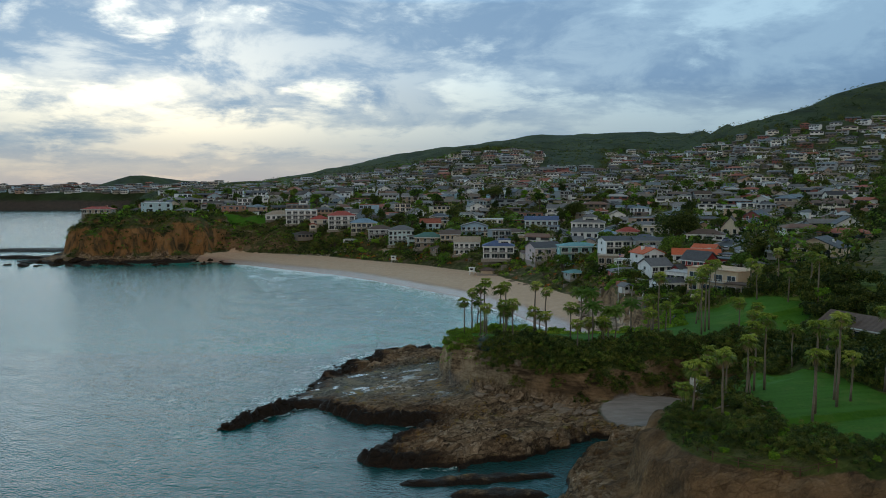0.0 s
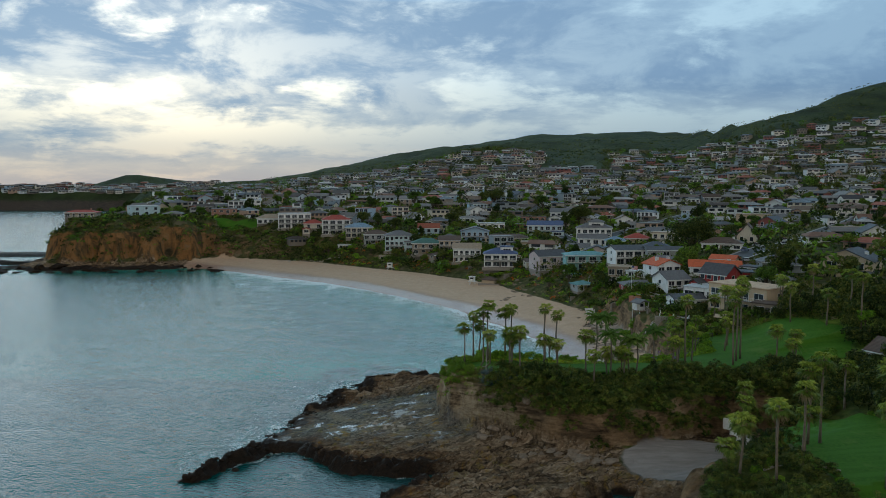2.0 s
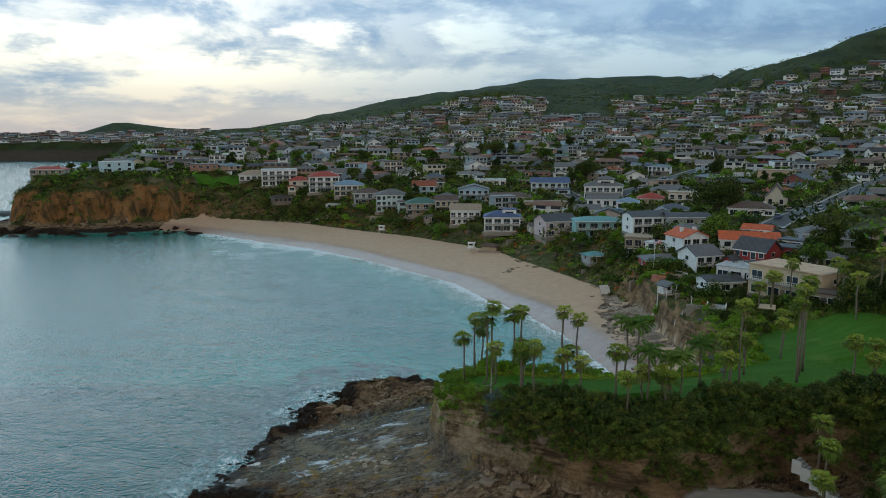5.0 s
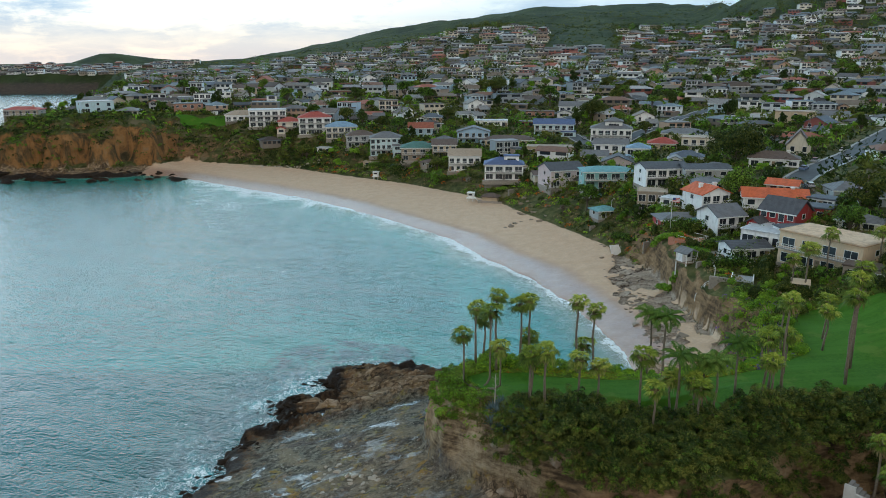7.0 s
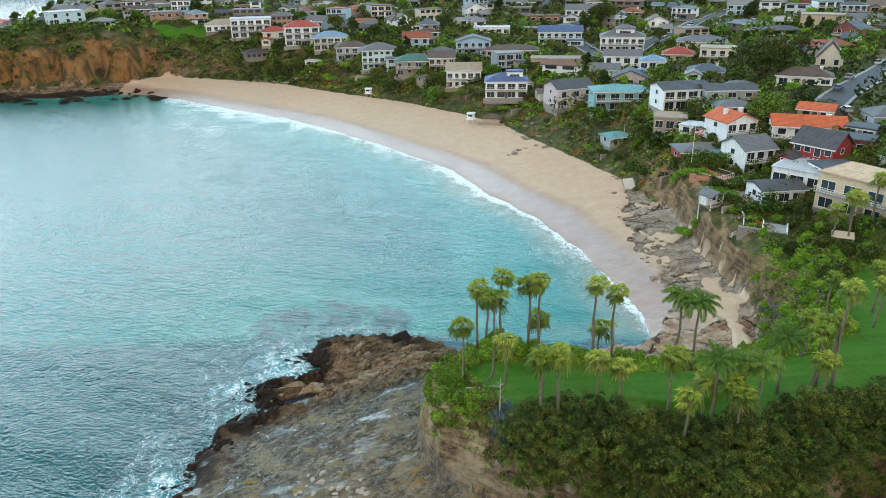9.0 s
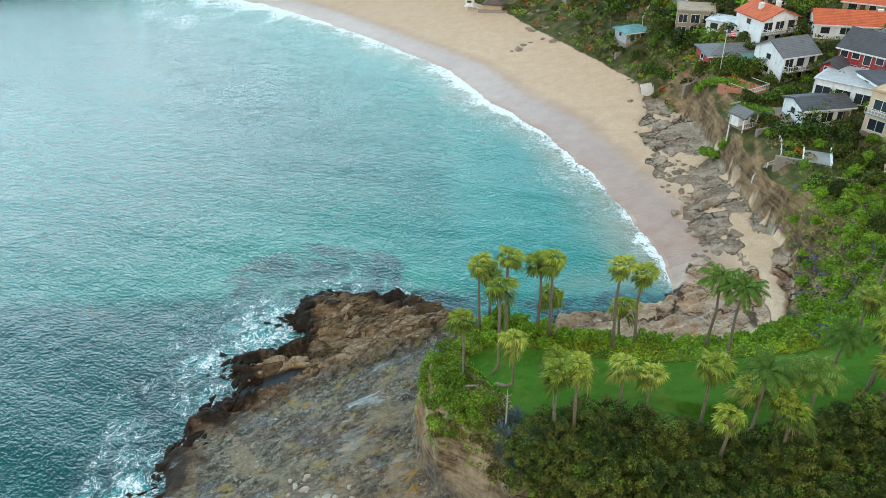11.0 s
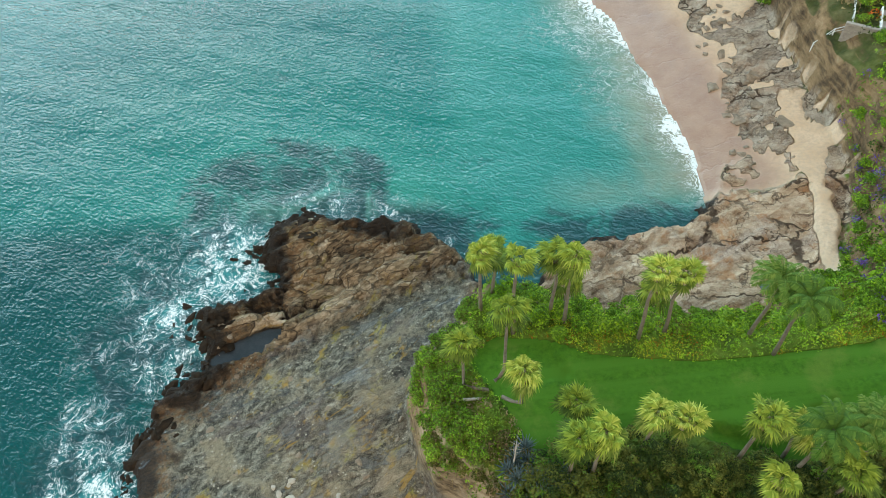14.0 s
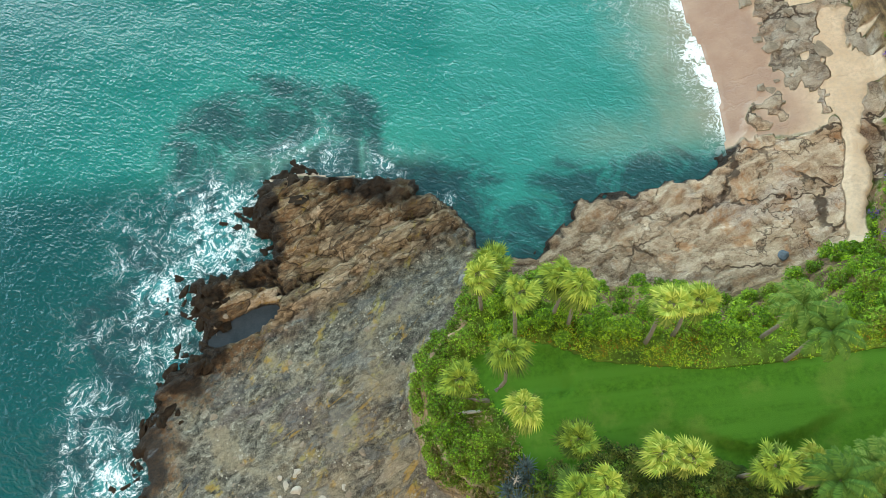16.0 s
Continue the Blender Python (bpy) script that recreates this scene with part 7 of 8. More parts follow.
# the trees farther up the slope, joined: crowns of leaf clumps, dark and light
def far_crowns():
    g = np.random.default_rng(77)
    sp = np.array(FAR_TREES)
    k = len(sp)
    size = g.uniform(2.2, 4.6, k) * np.where(g.random(k) < 0.16, 1.6, 1.0)
    base = np.repeat(np.concatenate([sp[:, :2], (sp[:, 2] + size * 0.9)[:, None]], 1), 72, 0)
    r = np.repeat(size, 72)[:, None]
    d = g.normal(size=base.shape)
    d /= np.linalg.norm(d, axis=1)[:, None]
    lob = 1 + 0.25 * np.sin(5 * d[:, :1] + np.repeat(g.uniform(0, 6, k), 72)[:, None]) * np.cos(6 * d[:, 1:2])
    c = base + d * r * lob * np.array([1, 1, 0.85])
    nr = d + g.normal(size=d.shape) * 0.5
    nr /= np.linalg.norm(nr, axis=1)[:, None]
    mats = ["leaf_dark", "leaf_olive", "leaf_olive", "leaf_mid"]
    ob = new("far_trees", leaf_mesh("far_trees", mats, c, nr, 0.95, g, np.repeat(g.integers(0, 4, k), 72)))
    tagged(ob, "many distant dark green trees between hillside houses", "trees", kind="stuff")


far_crowns()


# brush on the bluffs and between the gardens: uncounted small leaves in clumps
ROAD_PTS = np.array([p for ln in ROADS for p in ln])


def off_road(x, y, gap=7.0):
    keep = np.ones(len(x), bool)
    for q in ROAD_PTS:
        keep &= (x - q[0]) ** 2 + (y - q[1]) ** 2 > gap * gap
    return keep


def brush(name, n, box, accept, seed, mats, clump, leaf, label, per=26):
    spots = box if accept is None else scatter(n, box, accept, clump * 0.75, seed)
    g = np.random.default_rng(seed)
    if not spots:
        return None
    base = np.repeat(np.array(spots), per, 0)
    d = g.normal(size=base.shape)
    d /= np.linalg.norm(d, axis=1)[:, None]
    d[:, 2] = np.abs(d[:, 2])
    big = np.repeat(g.uniform(0.6, 1.5, len(spots)), per)[:, None]
    c = base + d * np.array([clump * 0.62, clump * 0.62, clump * 0.5]) * big
    nr = d + g.normal(size=d.shape) * 0.5
    nr /= np.linalg.norm(nr, axis=1)[:, None]
    mi = np.repeat(g.integers(0, len(mats), len(spots)), per)
    return tagged(new(name, leaf_mesh(name, mats, c, nr, leaf, g, mi)), label, "brush", kind="stuff")


def on_bluff(x, y, z, l, df, s):
    return (df > 0.2) & (df < 48) & (l < 0.05) & (s < 0.1)


def bare(x, y):
    return fbm(x / 9, y / 9, 101) > 0.08


brush("bluff_brush", 30000, (-60, 66, 222, 470), lambda x, y, z, l, df, s: on_bluff(x, y, z, l, df, s) & ~bare(x, y) & ~((x > 50) & (y < 266) & (df < 4.8)), 41, ["leaf_dark", "leaf_olive", "leaf_mid", "leaf_olive", "leaf_dark", "leaf_bright", "palm_dead", "leaf_olive", "leaf_mid", "flower_red", "leaf_fresh", "palm_dead"], 1.6, 0.30, "mixed green and dry brush covering the bluff")
brush("bluff_brush", 22000, (-250, -50, 435, 505), lambda x, y, z, l, df, s: on_bluff(x, y, z, l, df, s) & ((z > 7 + 30 * fbm(x / 9, y / 9, 103)) | (x > -118 + 20 * fbm(x / 20, y / 20, 104))) & ~(bare(x, y) & (x < -100)), 42, ["leaf_dark", "leaf_olive", "leaf_mid", "leaf_olive", "leaf_dark"], 2.0, 0.5, "dark green brush over the cliff top")
brush("garden_brush", 26000, (-250, 420, 236, 700), lambda x, y, z, l, df, s: (df > 16) & (l < 0.05) & (y > 288) & (x < 0.66 * (y - 20)) & off_road(x, y), 43, ["leaf_dark", "leaf_mid", "leaf_olive", "leaf_dark", "leaf_olive", "leaf_dark", "leaf_olive", "leaf_bright"], 3.6, 0.85, "hedges and shrubs between the gardens", 15)
brush("hill_brush", 7000, (-500, 950, 760, 1700), lambda x, y, z, l, df, s: (df > 24) & (np.abs(x / y) < 0.68), 44, ["leaf_dark", "leaf_olive"], 4.2, 1.0, "dark scrub scattered over the hills", 10)
brush("bank_brush", 14000, (50, 110, 192, 292), lambda x, y, z, l, df, s: (df > np.where(y > 209, 4.9, 0.8)) & (l < 0.05) & (s < 0.1) & cleared(x, y), 45, ["leaf_mid", "leaf_olive", "leaf_dark", "leaf_dark", "leaf_olive", "palm_dead"], 1.7, 0.21, "garden shrubs on the bank below the houses", 46)

# flower beds and low cover beside the lawn
brush("flower_bed", 9000, (6, 62, 174, 188), lambda x, y, z, l, df, s: (df > 1.2) & (l < 0.02) & (y > 174.5) & (z > 6), 46, ["leaf_bright", "leaf_mid", "leaf_bright", "leaf_mid", "leaf_bright", "leaf_fresh", "leaf_bright", "leaf_fresh"], 0.62, 0.12, "bright green groundcover with yellow and orange flowers", 24)
brush("bank_cover", 16000, (0, 14, 160, 178), lambda x, y, z, l, df, s: (df > 0.7) & (l < 0.02) & (z > 5.5), 47, ["leaf_bright", "leaf_mid", "leaf_olive", "leaf_mid", "palm_dead"], 0.62, 0.14, "low green and dry cover on the cliff edge", 22)
brush("bank_cover", 24000, (46, 72, 178, 216), lambda x, y, z, l, df, s: (df > 0.6) & (l < 0.02) & (z > 3.6), 48, ["leaf_bright", "leaf_mid", "leaf_fresh", "leaf_fresh", "leaf_mid", "leaf_bright", "leaf_fresh", "leaf_mid", "leaf_bright", "leaf_fresh", "leaf_olive", "flower_purple"], 0.8, 0.16, "bright green ice plant and shrubs on the garden bank", 22)

brush("bed_flowers", 5000, (8, 50, 175, 181.5), lambda x, y, z, l, df, s: (df > 1.2) & (l < 0.02) & (z > 6) & (fbm(x / 3, y / 3, 111) > 0.0), 50, ["flower_yellow", "flower_yellow", "flower_yellow", "flower_red"], 0.55, 0.055, "small yellow and orange flowers in the bed", 26)

# planting close round the houses of the bay
def house_planting():
    g = random.Random(91)
    spots = []
    for a, b, r in BUILT:
        if b > 620:
            continue
        for k in range(12 if b < 480 else 8):
            ang = g.uniform(0, 2 * math.pi)
            q = r * g.uniform(0.95, 1.6)
            x, y = a + q * math.cos(ang), b + q * math.sin(ang)
            if all((x - c) ** 2 + (y - d) ** 2 > (e * 0.72) ** 2 for c, d, e in BUILT if abs(c - x) < 14) and road_gap(x, y) > 6 and cleared(x, y):
                spots.append((x, y, ground(x, y) + g.uniform(-0.3, 1.6)))
    return spots


brush("house_planting", 0, house_planting(), None, 49, ["leaf_dark", "leaf_mid", "leaf_olive", "leaf_dark", "leaf_dark", "leaf_olive", "leaf_mid", "leaf_bright", "leaf_olive", "leaf_dark"], 2.7, 0.46, "hedges, shrubs and small trees close around the houses", 40)

# ---- rocks, beach furniture and garden details ----
def boulder_mesh(seed, flat_=0.6):
    g = np.random.default_rng(seed)
    bm = bmesh.new()
    bmesh.ops.create_icosphere(bm, subdivisions=2, radius=1.0)
    cuts = g.normal(size=(9, 3))
    cuts /= np.linalg.norm(cuts, axis=1)[:, None]
    lim = g.uniform(0.45, 0.8, 9)
    for v in bm.verts:
        p = np.array(v.co)
        for c, q in zip(cuts, lim):          # flat faces as of broken stone
            over = p @ c - q
            if over > 0:
                p = p - c * over * 0.9
        q_ = Vector(p) * 2.3 + Vector((seed, 0, 0))
        p = p * (1 + 0.34 * noise.noise(q_) + 0.26 * noise.noise(q_ * 2.7))
        v.co = (p[0], p[1], p[2] * flat_)
    me = bpy.data.meshes.new("boulder")
    bm.to_mesh(me)
    bm.free()
    return me


def boulders(name, label, group, mat, spots, seed, flat_=0.6):
    kinds = []
    for k in range(4):
        me = boulder_mesh(seed + k, flat_)
        me.materials.append(MAT[mat])
        kinds.append(me)
    g = random.Random(seed)
    for i, (x, y, r) in enumerate(spots):
        ob = tagged(new(name, kinds[i % 4]), label, "rock", group)
        ob.matrix_basis = pose(x, y, max(ground(x, y), -0.15) - 0.05 * r, g.uniform(-12, 12), g.uniform(-12, 12), g.uniform(0, 360)) @ Matrix.Diagonal((r * g.uniform(0.8, 1.5), r * g.uniform(0.7, 1.1), r * g.uniform(0.7, 1.1), 1))


g_ = random.Random(3)
edge_line = WATERLINE[1][12:] + WATERLINE[2][:4]
spots = []
for (x0, y0), (x1, y1) in zip(edge_line[:-1], edge_line[1:]):
    n_ = max(2, int(math.hypot(x1 - x0, y1 - y0) / 1.1))
    for k in range(n_):
        t = k / n_
        spots.append((x0 + (x1 - x0) * t + g_.uniform(-1.3, 1.3), y0 + (y1 - y0) * t + g_.uniform(-1.3, 1.3), g_.choice((0.4, 0.6, 0.8, 1.1))))
for cx, cy, cr, cn in ((-24.5, 190.5, 4.0, 46), (-20.5, 200.5, 3.4, 34), (-25.5, 184, 3.0, 26), (-14, 205.0, 3.4, 22), (-31, 170, 2.8, 24), (-33, 163, 2.8, 18), (-35, 156, 2.6, 22), (-39, 149, 2.6, 24), (-41.5, 144, 2.0, 12), (-22, 152.5, 2.0, 10), (-29, 176, 2.6, 16)):
    spots += [(cx + g_.gauss(0, 0.45) * cr, cy + g_.gauss(0, 0.45) * cr, g_.choice((0.3, 0.45, 0.65, 0.95))) for _ in range(cn)]
boulders("shore_rock", "dark wet rock in the surf at the shelf edge", "wet rocks at the shelf edge", "wet_boulder", spots, 100, 0.42)
spots = [(g_.uniform(-24, -1), g_.uniform(160, 190), g_.choice((0.16, 0.22, 0.3, 0.4))) for _ in range(70)]
boulders("loose_stone", "loose grey stone lying on the rock shelf", "loose stones on the shelf", "boulder", spots, 120)
spots = [(g_.uniform(-16, -6), g_.uniform(162.5, 170), g_.choice((0.3, 0.4, 0.55))) for _ in range(26)]
boulders("pale_stone", "pale broken stone fallen below the cliff", "pale stones below the cliff", "pale_boulder", spots, 130)
spots = [(x + g_.uniform(-2.5, 2.5), y + g_.uniform(-1.5, 1.5), g_.choice((0.5, 0.8, 1.2))) for x, y in ((14, 157), (19, 152), (22, 150), (26, 148), (10, 160), (17, 150), (29, 147)) for _ in range(6)]
boulders("fallen_rock", "brown rock fallen at the cliff foot", "rocks at the cliff foot", "boulder", spots, 140)
spots = [(44.4, 212.6, 0.8), (45.4, 212.0, 0.6), (42.9, 210.2, 0.35), (46.2, 213, 0.5), (26.6, 316.7, 1.6), (28.6, 319.5, 1.1), (24.6, 315.8, 0.9), (30.5, 321, 0.6)]
boulders("beach_rock", "low brown rock half buried in beach sand", "rocks on the beach", "boulder", spots, 150, 0.5)
boulders("blue_stone", "rounded blue-grey boulder on the sand", "", "slate_stone", [(41.4, 189.9, 0.65)], 160, 0.8)
spots = [(-160 + 5 * k * 0.55 + g_.uniform(-3, 3), 447 + g_.uniform(-3, 3), g_.choice((1.2, 1.8))) for k in range(10)]
spots += [(-252 + 5.2 * k + g_.uniform(-3, 3), 430 + 0.12 * k + g_.uniform(-9, 7), g_.choice((2.2, 3.5, 5.0))) for k in range(26)]
boulders("headland_rock", "dark rock at the foot of the far headland", "rocks below the headland", "wet_boulder", spots, 170, 0.45)
spots = [(-96 + 1.7 * k + g_.uniform(-1, 1), 453 - 0.55 * k + g_.uniform(-1, 1), g_.choice((0.6, 0.9, 1.2))) for k in range(24)]
boulders("riprap_stone", "pale brown boulder at the back of the beach", "boulders behind the beach", "pale_boulder", spots, 180, 0.7)
spots = [(g_.uniform(44, 52.5), g_.uniform(212, 292), g_.choice((0.4, 0.6, 0.9, 1.2))) for _ in range(70)]
spots = [(x + max(0, (y - 262) * 0.1), y, r) for x, y, r in spots if x > 45 + 0.08 * max(0, y - 258)]
boulders("ledge_rock", "grey layered rock between beach and bluff", "rock ledges behind the beach", "boulder", spots, 190, 0.4)
spots = [(g_.uniform(30, 46), g_.uniform(318, 352), g_.choice((0.6, 0.9, 1.4))) for _ in range(26)]
boulders("bluff_rock", "grey rock on the slope behind the beach", "rocks on the bluff", "boulder", spots, 200, 0.6)


def lifeguard_tower(x, y, turn):
    ob = thing("lifeguard_tower", "white wooden lifeguard tower standing on the beach", "lifeguard tower", pose(x, y, ground(x, y), 0, 0, turn), "lifeguard towers")
    for sx in (-0.9, 0.9):
        for sy in (-0.9, 0.9):
            part("leg", Shape().tube([(sx * 1.15, sy * 1.15, -0.3), (sx, sy, 1.3)], [0.09, 0.08], 6), ["trim"], ob)
    part("deck", Shape().box(-1.6, 1.6, -1.7, 1.3, 1.3, 1.45), ["trim"], ob)
    part("cabin", Shape().hull([(-1.1, -0.9, 1.45), (1.1, -0.9, 1.45), (1.1, 1.1, 1.45), (-1.1, 1.1, 1.45)], [(-1.25, -1.1, 3.4), (1.25, -1.1, 3.4), (1.25, 1.2, 3.4), (-1.25, 1.2, 3.4)]), ["wall_white"], ob)
    part("window", window_mesh(1.7, 0.9), [], ob, at=pose(0, -1.05, 2.75, 5))
    part("roof", Shape().box(-1.5, 1.5, -1.5, 1.45, 3.4, 3.55), ["trim"], ob)
    s = Shape()
    for k in range(6):
        s.box(1.6 + 0.28 * k, 1.95 + 0.28 * k, -0.5, 0.5, 1.15 - 0.23 * k, 1.21 - 0.23 * k)
    s.box(1.6, 1.66, -0.55, -0.49, 0, 1.4).box(3.2, 3.28, -0.55, -0.49, -0.1, 0.1)
    part("steps", s, ["trim"], ob)
    return ob


lifeguard_tower(-26.5, 407.7, -10)
lifeguard_tower(14.9, 357.7, -15)

hut = thing("beach_hut", "small wooden beach hut with a brown roof", "hut", pose(22.5, 354.5, ground(22.5, 354.5), 0, 0, -20))
part("wall", Shape().box(-3, 3, -2, 2, -1, 2.3), ["wall_tan"], hut)
part("roof", roof_shape("hip", 6, 4, 2.3, 0.5), ["roof_brown"], hut)
part("stone_base", Shape().box(-4.5, 5, -2.8, -2.1, -1.2, 0.7), ["stone_wall"], hut, "rough grey stone wall")

# white deck shelter leaning at the end of the beach
shelter = thing("shade_wall", "white canvas shelter propped against the bluff", "shelter", pose(53.2, 277.5, ground(53.2, 277.5), 0, 0, 20))
part("canvas", Shape().hull([(-1.6, -0.1, 0), (1.6, -0.1, 0), (1.6, 0.1, 0), (-1.6, 0.1, 0)], [(-2.2, 0.7, 2.8), (0.9, 0.7, 2.8), (0.9, 0.85, 2.8), (-2.2, 0.85, 2.8)]), ["wall_white"], shelter)
for sx in (-1.7, 1.4):
    part("post", Shape().tube([(sx, 0.1, -0.3), (sx, 0.4, 2.5)], [0.07, 0.06], 6), ["trim"], shelter)
stair = thing("beach_stairs", "grey wooden stairs going down the bluff to the sand", "stairs", pose(56.5, 272.5, ground(54, 271), 0, 0, -65))
for k in range(16):
    part("step", Shape().box(-0.8, 0.8, 0.30 * k, 0.30 * k + 0.32, 0.18 * k * 1.6, 0.18 * k * 1.6 + 0.06), ["driftwood"], stair)
for sx in (-0.85, 0.85):
    part("handrail", Shape().tube([(sx, 0, 1.0), (sx, 4.9, 5.6)], [0.05, 0.05], 6), ["driftwood"], stair)
    for k in range(4):
        part("post", Shape().box(sx - 0.06, sx + 0.06, 1.5 * k, 1.5 * k + 0.12, -1.5, 1.0 + 1.45 * k), ["driftwood"], stair)

# little lookout on the bluff
gz = thing("gazebo", "small white lookout hut with a grey roof on posts", "gazebo", pose(59.4, 238.5, ground(60.5, 239) + 0.2, 0, 0, 25))
part("floor", Shape().box(-1.8, 1.8, -1.8, 1.8, -0.2, 0), ["wood"], gz)
for sx in (-1.6, 1.6):
    for sy in (-1.6, 1.6):
        part("post", Shape().box(sx - 0.09, sx + 0.09, sy - 0.09, sy + 0.09, -3.5, 2.3), ["trim"], gz)
part("wall", Shape().box(-1.5, 1.5, -0.2, 1.5, 0, 2.2), ["wall_white"], gz)
part("window", window_mesh(1.6, 1.1), [], gz, at=pose(0.2, -0.23, 1.4))
part("railing", railing_shape(3.4, 1.75), ["trim"], gz)
part("roof", roof_shape("front", 3.6, 3.6, 2.3, 0.5, 0.3), ["roof_grey"], gz)


def fence(pts, h, label, mat="trim", gap=1.6):
    x0, y0 = pts[0]
    ob = thing("fence", label, "fence", pose(x0, y0, ground(x0, y0)))
    z0 = ground(x0, y0)
    line = []
    for (a, b), (c, d) in zip(pts[:-1], pts[1:]):
        n_ = max(1, int(math.hypot(c - a, d - b) / gap))
        line += [(a + (c - a) * k / n_, b + (d - b) * k / n_) for k in range(n_)]
    line.append(pts[-1])
    loc = [(x - x0, y - y0, ground(x, y) - z0) for x, y in line]
    for x, y, z in loc:
        part("post", Shape().box(x - 0.06, x + 0.06, y - 0.06, y + 0.06, z - 0.6, z + h), [mat], ob)
    for q in (0.92, 0.5):
        part("rail", Shape().tube([(x, y, z + h * q) for x, y, z in loc], [0.045] * len(loc), 5), [mat], ob)
    return ob


fence([(52.5, 309), (54, 305), (57, 303), (58.5, 309), (61, 313)], 1.2, "white garden fence curving down the bluff")
fence([(57.5, 226), (60.5, 224), (62.5, 229), (63.5, 233)], 1.1, "white fence beside a garden path")
fence([(46, 184.5), (51, 186.5), (56, 190), (60, 194), (66, 199)], 1.0, "dark wire fence along the garden bank", "dark_trim", 2.0)

fence([(35, 109), (37, 103), (43, 100.5), (52, 99.5)], 1.2, "rusty wire fence with thin posts along the cliff edge", "rust", 2.2)

# terraces and paths under the houses
deck = thing("patio", "red paved patio with white railings below the cottage", "patio", pose(64.5, 254.5, ground(65, 255) + 0.3, 0, 0, 30))
part("paving", Shape().box(-3, 3, -4.5, 3, -2.5, 0), ["paving_red"], deck)
part("railing", railing_shape(6, 4.4), ["trim"], deck)
part("lawn_patch", Shape().box(-1.2, 1.2, -1.5, 2.5, 0.0, 0.08), ["leaf_mid"], deck, "small square of lawn")
part("steps", Shape().box(-0.9, 0.9, -6.2, -4.5, -2.0, -0.6).box(-0.9, 0.9, -7.6, -6.2, -2.6, -1.2), ["trim"], deck)
yard = thing("terrace", "sandy stone terrace with garden paving", "terrace", pose(67, 241, ground(68, 242) + 0.1, 0, 0, 15))
part("paving", Shape().box(-5, 6, -3, 4, -2.5, 0), ["stone_wall"], yard)
for k, (x, y, mat, r) in enumerate(((-2.4, 1.4, "teal_cover", 0.9), (3.2, -0.8, "teal_cover", 0.5), (0.6, -1.6, "wood", 0.5))):
    s = Shape().tube([(x, y, 0.0), (x, y, 0.42), (x, y, 0.5)], [r, r, r * 0.85], 14)
    part("tub" if k < 2 else "table", s, [mat], yard)
ramp_ = thing("garden_path", "white concrete path and landing below the tan house", "path", pose(66.5, 224, ground(67, 224) + 0.15, 0, 0, -25))
part("landing", Shape().box(-2, 2, -2.6, 2.2, -2, 0), ["concrete"], ramp_)
part("low_wall", Shape().box(2.0, 2.25, -3.4, 3.2, -2, 0.7), ["wall_white"], ramp_)
part("low_wall", Shape().box(-2.2, -2.0, -2.6, 2.2, -2, 0.5), ["wall_white"], ramp_)
awning = solid("shade_sail", Shape().hull([(-1.8, -1, 2.2), (1.8, -1, 2.2), (1.8, 1, 2.8), (-1.8, 1, 2.8)], [(-1.8, -1, 2.28), (1.8, -1, 2.28), (1.8, 1, 2.88), (-1.8, 1, 2.88)]).box(-1.7, -1.6, -0.9, -0.8, -1, 2.2).box(1.6, 1.7, -0.9, -0.8, -1, 2.2), ["wall_tan"], "yellow shade sail beside the tan house", "awning", pose(73.5, 213.5, ground(73.5, 213.5), 0, 0, -25))

pole = thing("flagpole", "white flagpole with a striped flag by the cottage", "flagpole", pose(62.8, 262.0, ground(62.8, 262)))
part("pole", Shape().tube([(0, 0, -0.5), (0, 0, 9.5)], [0.08, 0.05], 8), ["trim"], pole)
s = Shape()
for k in range(7):
    s.face([(0.05, 0.02, 9.2 - 0.17 * k), (1.0, 0.14, 9.12 - 0.17 * k), (1.9, 0.0, 9.0 - 0.17 * k), (1.9, 0.0, 8.83 - 0.17 * k), (1.0, 0.14, 8.95 - 0.17 * k), (0.05, 0.02, 9.03 - 0.17 * k)], k % 2)
s.face([(0.05, -0.01, 9.21), (0.85, 0.10, 9.14), (0.85, 0.10, 8.5), (0.05, -0.01, 8.57)], 2)
part("flag", s, ["flag_red", "trim", "flag_blue"], pole)

# pale stairs with stepped walls down to the small cove
cs = thing("cove_stairs", "pale concrete stairs with stepped side walls", "stairs", pose(57.5, 152.5, ground(57.5, 152.5) + 0.1, 0, 0, 222))
for k in range(14):
    part("step", Shape().box(-0.9, 0.9, -0.45 * k - 0.45, -0.45 * k, 0.30 * k - 0.6, 0.30 * (k + 1)), ["concrete"], cs)
for k in range(5):
    part("side_wall", Shape().box(0.9, 1.15, -1.3 * k - 1.3, -1.3 * k, 0.8 * k - 0.8, 0.9 + 0.87 * k), ["trim"], cs)
for i, (x, y, a) in enumerate(((45.6, 122.5, 25), (52.4, 121.5, -35), (5.2, 173, 8))):
    log = Shape().tube([(-1.6, 0, 0.1), (0, 0.12, 0.16), (1.7, -0.1, 0.12)], [0.2, 0.18, 0.14], 8)
    solid("palm_log", log, ["driftwood"], "pale fallen palm trunk lying on the lawn", "log", pose(x, y, ground(x, y) + 0.05, 0, 0, a), "fallen trunks", True)


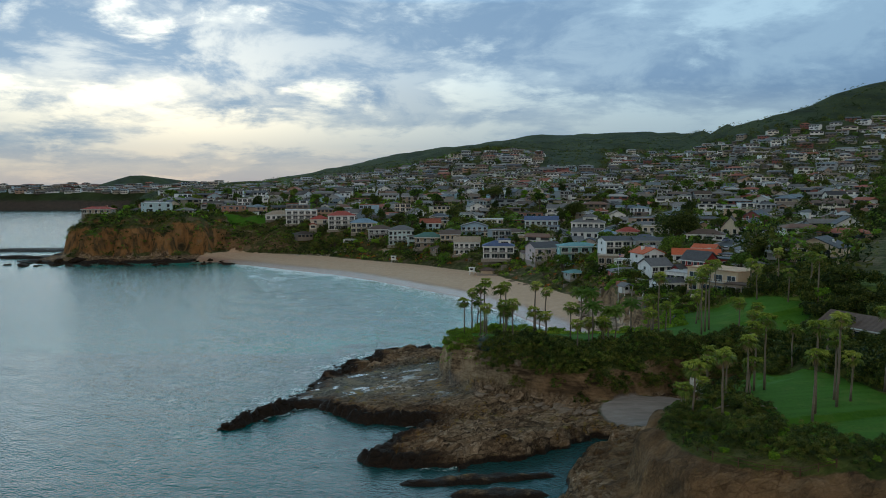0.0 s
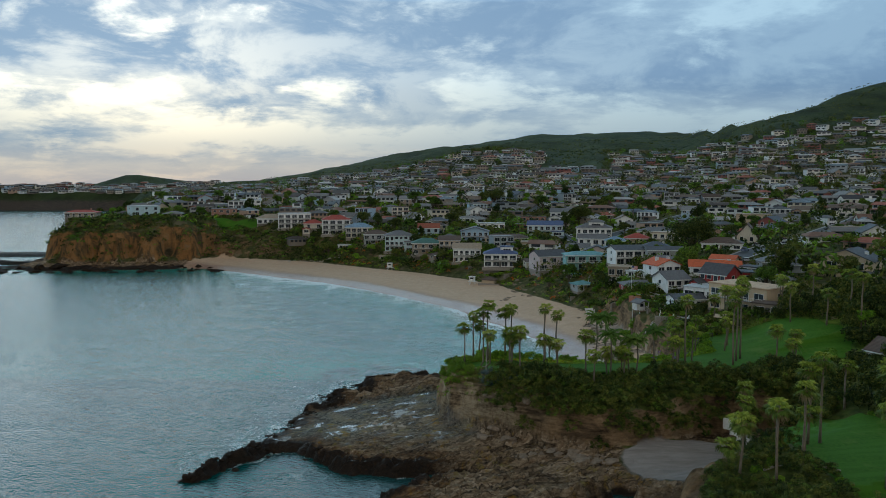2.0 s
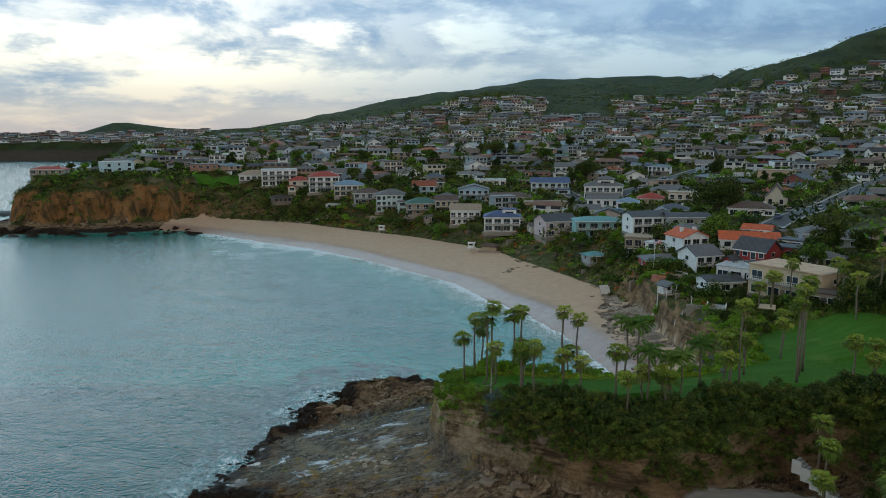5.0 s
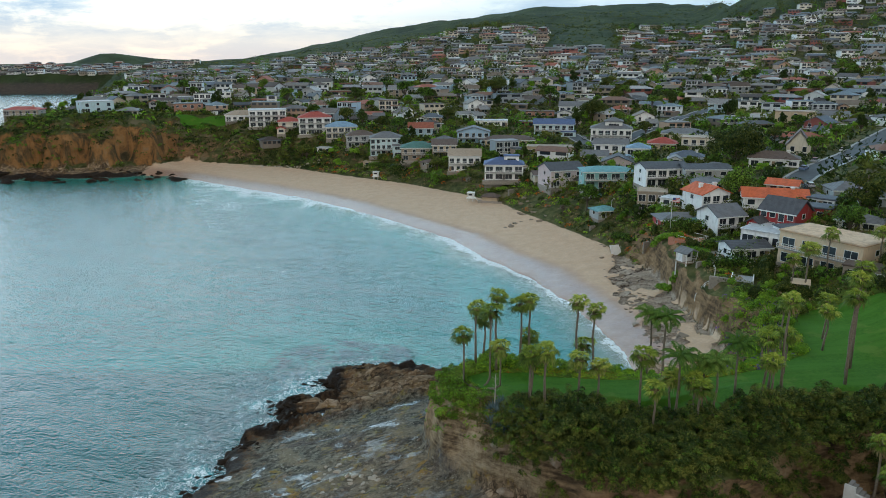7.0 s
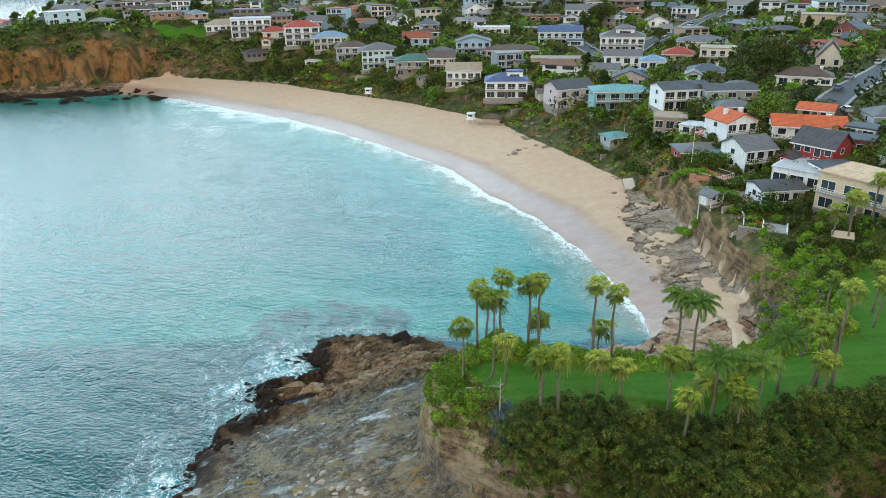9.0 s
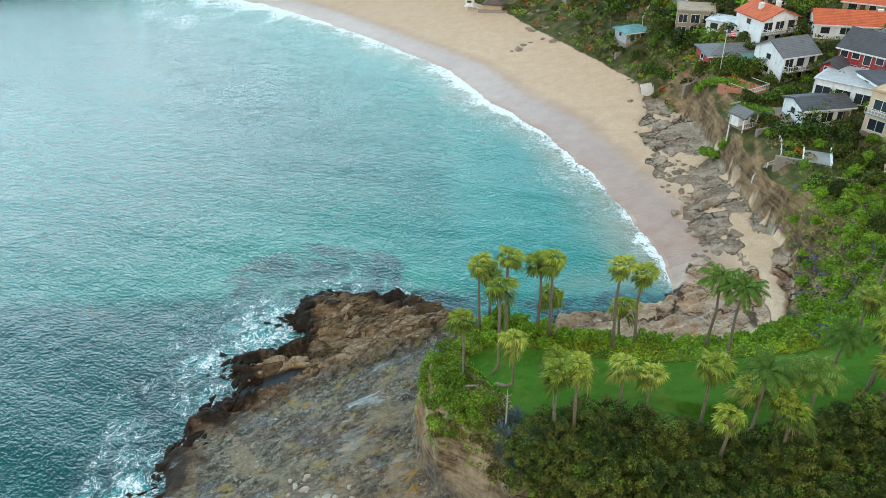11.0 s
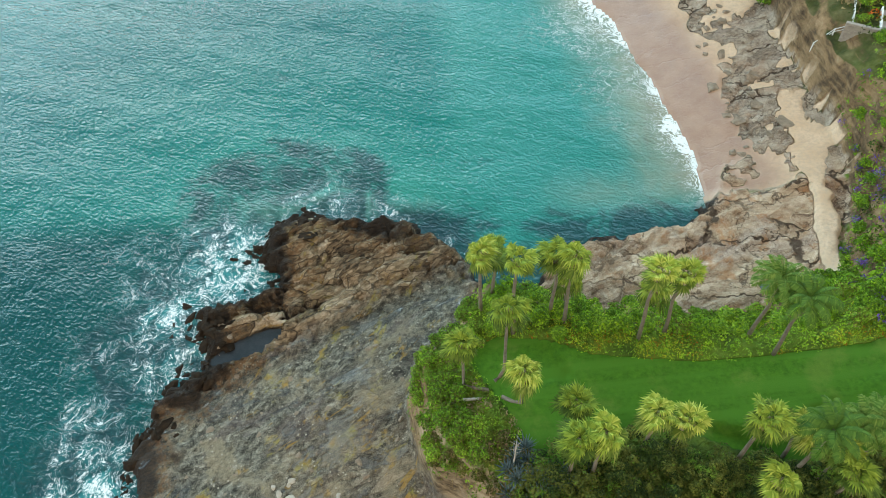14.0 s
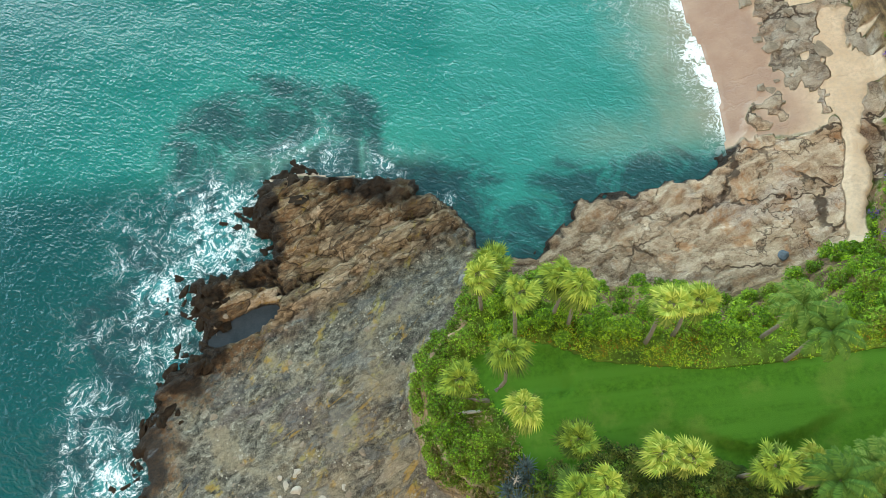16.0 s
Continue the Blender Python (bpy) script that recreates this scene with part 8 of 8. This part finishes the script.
# cars along the streets
def car_kind():
    ob = thing("car", "parked car beside the street", "car", pose(0, 0, 0), "parked cars")
    low = [(-2.2, -0.88), (2.2, -0.88), (2.2, 0.88), (-2.2, 0.88)]
    s = Shape().hull([(x, y, 0.3) for x, y in low], [(x * 0.98, y, 0.82) for x, y in low])
    part("body", s, ["car_paint"], ob)
    part("cabin", Shape().hull([(-1.7, -0.8, 0.82), (1.05, -0.8, 0.82), (1.05, 0.8, 0.82), (-1.7, 0.8, 0.82)], [(-1.3, -0.66, 1.38), (0.35, -0.66, 1.38), (0.35, 0.66, 1.38), (-1.3, 0.66, 1.38)]), ["glass"], ob)
    part("roof", Shape().box(-1.3, 0.35, -0.66, 0.66, 1.38, 1.43), ["car_paint"], ob)
    for x in (-1.35, 1.35):
        for y in (-0.85, 0.85):
            part("wheel", Shape().tube([(x, y - 0.1, 0.32), (x, y + 0.1, 0.32)], [0.32, 0.32], 12), ["tyre"], ob)
    return ob


CAR = car_kind()
first = True
for x, y, a in ((86, 408, 60), (92, 421, 62), (108, 443, 50), (128, 465, 45), (73, 430, 88), (116, 301, 48), (126, 314, 50), (140, 320, 50), (107, 279, 80), (99, 271, 100), (150, 341, 50), (60, 517, -12), (20, 529, -12), (-20, 531, -14), (100, 494, -20), (160, 468, -30), (190, 447, -32)):
    m = pose(x, y, max(ground(x + i_, y + j_) for i_ in (-3, 0, 3) for j_ in (-3, 0, 3)) + 0.32, 0, 0, a)
    if first:
        CAR.matrix_basis, first = m, False
    else:
        copy_thing(CAR, m)

# the tide pool's still water
s = Shape()
ring_ = []
for k in range(28):
    a = 2 * math.pi * k / 28
    u, v = 5.6 * math.cos(a), 2.1 * math.sin(a)
    ring_.append((-19.3 + 0.9 * u - 0.44 * v, 186.4 + 0.44 * u + 0.9 * v))
s.hull([(x, y, 0.40) for x, y in ring_], [(x, y, 0.72) for x, y in ring_])
tagged(part("tide_pool", s, ["pool_water"]), "still dark tide pool between the rock beds", "tide pool")


# clipped hedges and round shrubs in the gardens of the bay
def hedge(pts, w, h, mats, label, seed):
    x0, y0 = pts[0]
    z0 = ground(x0, y0)
    g = np.random.default_rng(seed)
    blobs = []
    for (a, b), (c, d) in zip(pts[:-1], pts[1:]):
        n_ = max(2, int(math.hypot(c - a, d - b) / (w * 0.55)))
        for k in range(n_ + 1):
            x, y = a + (c - a) * k / n_, b + (d - b) * k / n_
            blobs.append((x - x0, y - y0, ground(x, y) - z0 + h * 0.45, w * 0.55 * g.uniform(0.9, 1.15), w * 0.55, h * 0.62 * g.uniform(0.9, 1.1)))
    n_ = int(len(blobs) * 260)
    c, nr = blob_points(n_, blobs, g, 0.85)
    ob = tagged(new("hedge", leaf_mesh("hedge", mats, c, nr, 0.24, g, g.integers(0, len(mats), n_))), label, "hedge", "garden hedges")
    ob.matrix_basis = pose(x0, y0, z0)


GREEN_MIX, DEEP_MIX = ["leaf_mid", "leaf_bright", "leaf_mid"], ["leaf_dark", "leaf_mid", "leaf_dark"]
for i, (pts, w, h, mx_) in enumerate((
        ([(62, 312), (70, 318), (77, 322)], 1.8, 2.4, GREEN_MIX), ([(58, 296), (64, 300)], 1.6, 1.8, GREEN_MIX), ([(60, 284), (66, 287)], 1.6, 1.6, DEEP_MIX),
        ([(66, 246), (73, 250)], 2.6, 2.2, DEEP_MIX), ([(70, 236), (76, 240), (80, 247)], 3.2, 3.4, DEEP_MIX), ([(60, 244), (64, 240)], 2.6, 2.0, GREEN_MIX),
        ([(63, 232), (70, 231)], 3.0, 2.6, DEEP_MIX), ([(69, 217), (74, 222)], 1.6, 1.5, GREEN_MIX), ([(62, 214), (65, 212)], 2.4, 1.8, DEEP_MIX),
        ([(56, 246), (58, 240)], 1.8, 1.4, GREEN_MIX), ([(59, 262), (63, 255)], 2.0, 1.6, GREEN_MIX), ([(55, 288), (57, 280)], 2.2, 2.0, DEEP_MIX), ([(62.5, 263.5), (67, 260.5), (73, 261)], 3.0, 3.2, DEEP_MIX), ([(28, 362), (22, 368)], 3.0, 1.2, GREEN_MIX),
        ([(8, 388), (2, 393), (-6, 399)], 3.2, 1.6, DEEP_MIX), ([(-16, 412), (-24, 418), (-32, 424)], 3.4, 1.8, DEEP_MIX), ([(40, 352), (47, 348)], 2.2, 1.4, GREEN_MIX))):
    hedge(pts, w, h, mx_, "clipped green garden hedge on the slope" if mx_ is GREEN_MIX else "dense dark green garden hedge on the slope", 300 + i)

# retaining walls of pale stone stepping down the garden bluff
for x, y, w, h, a in ((62.5, 246.5, 7, 2.2, 25), (64, 235, 8, 2.4, 15), (61.5, 222.5, 5, 2.0, -30), (66, 216, 6, 1.8, -20), (60, 268, 6, 1.8, 30), (52, 300, 6, 1.5, 35), (33, 358, 9, 1.6, 35), (17, 384, 8, 1.6, 40)):
    s = Shape()
    for j in range(int(h / 0.4)):
        k, px_ = 0, -w / 2
        while px_ < w / 2 - 0.2:
            q_ = min(g_.uniform(0.5, 1.0), w / 2 - px_)
            s.box(px_ + 0.02, px_ + q_ - 0.02, -0.2 - g_.uniform(0, 0.06), 0.25, -1.0 + 0.4 * j + 0.02, -0.62 + 0.4 * j)
            px_ += q_
    s.box(-w / 2, w / 2, -0.16, 0.3, -2.6, -1.0 + 0.4 * int(h / 0.4))
    solid("retaining_wall", s, ["stone_wall"], "low retaining wall of pale rough stone on the bluff", "wall", pose(x, y, ground(x, y) - 0.2, 0, 0, a), "garden retaining walls")
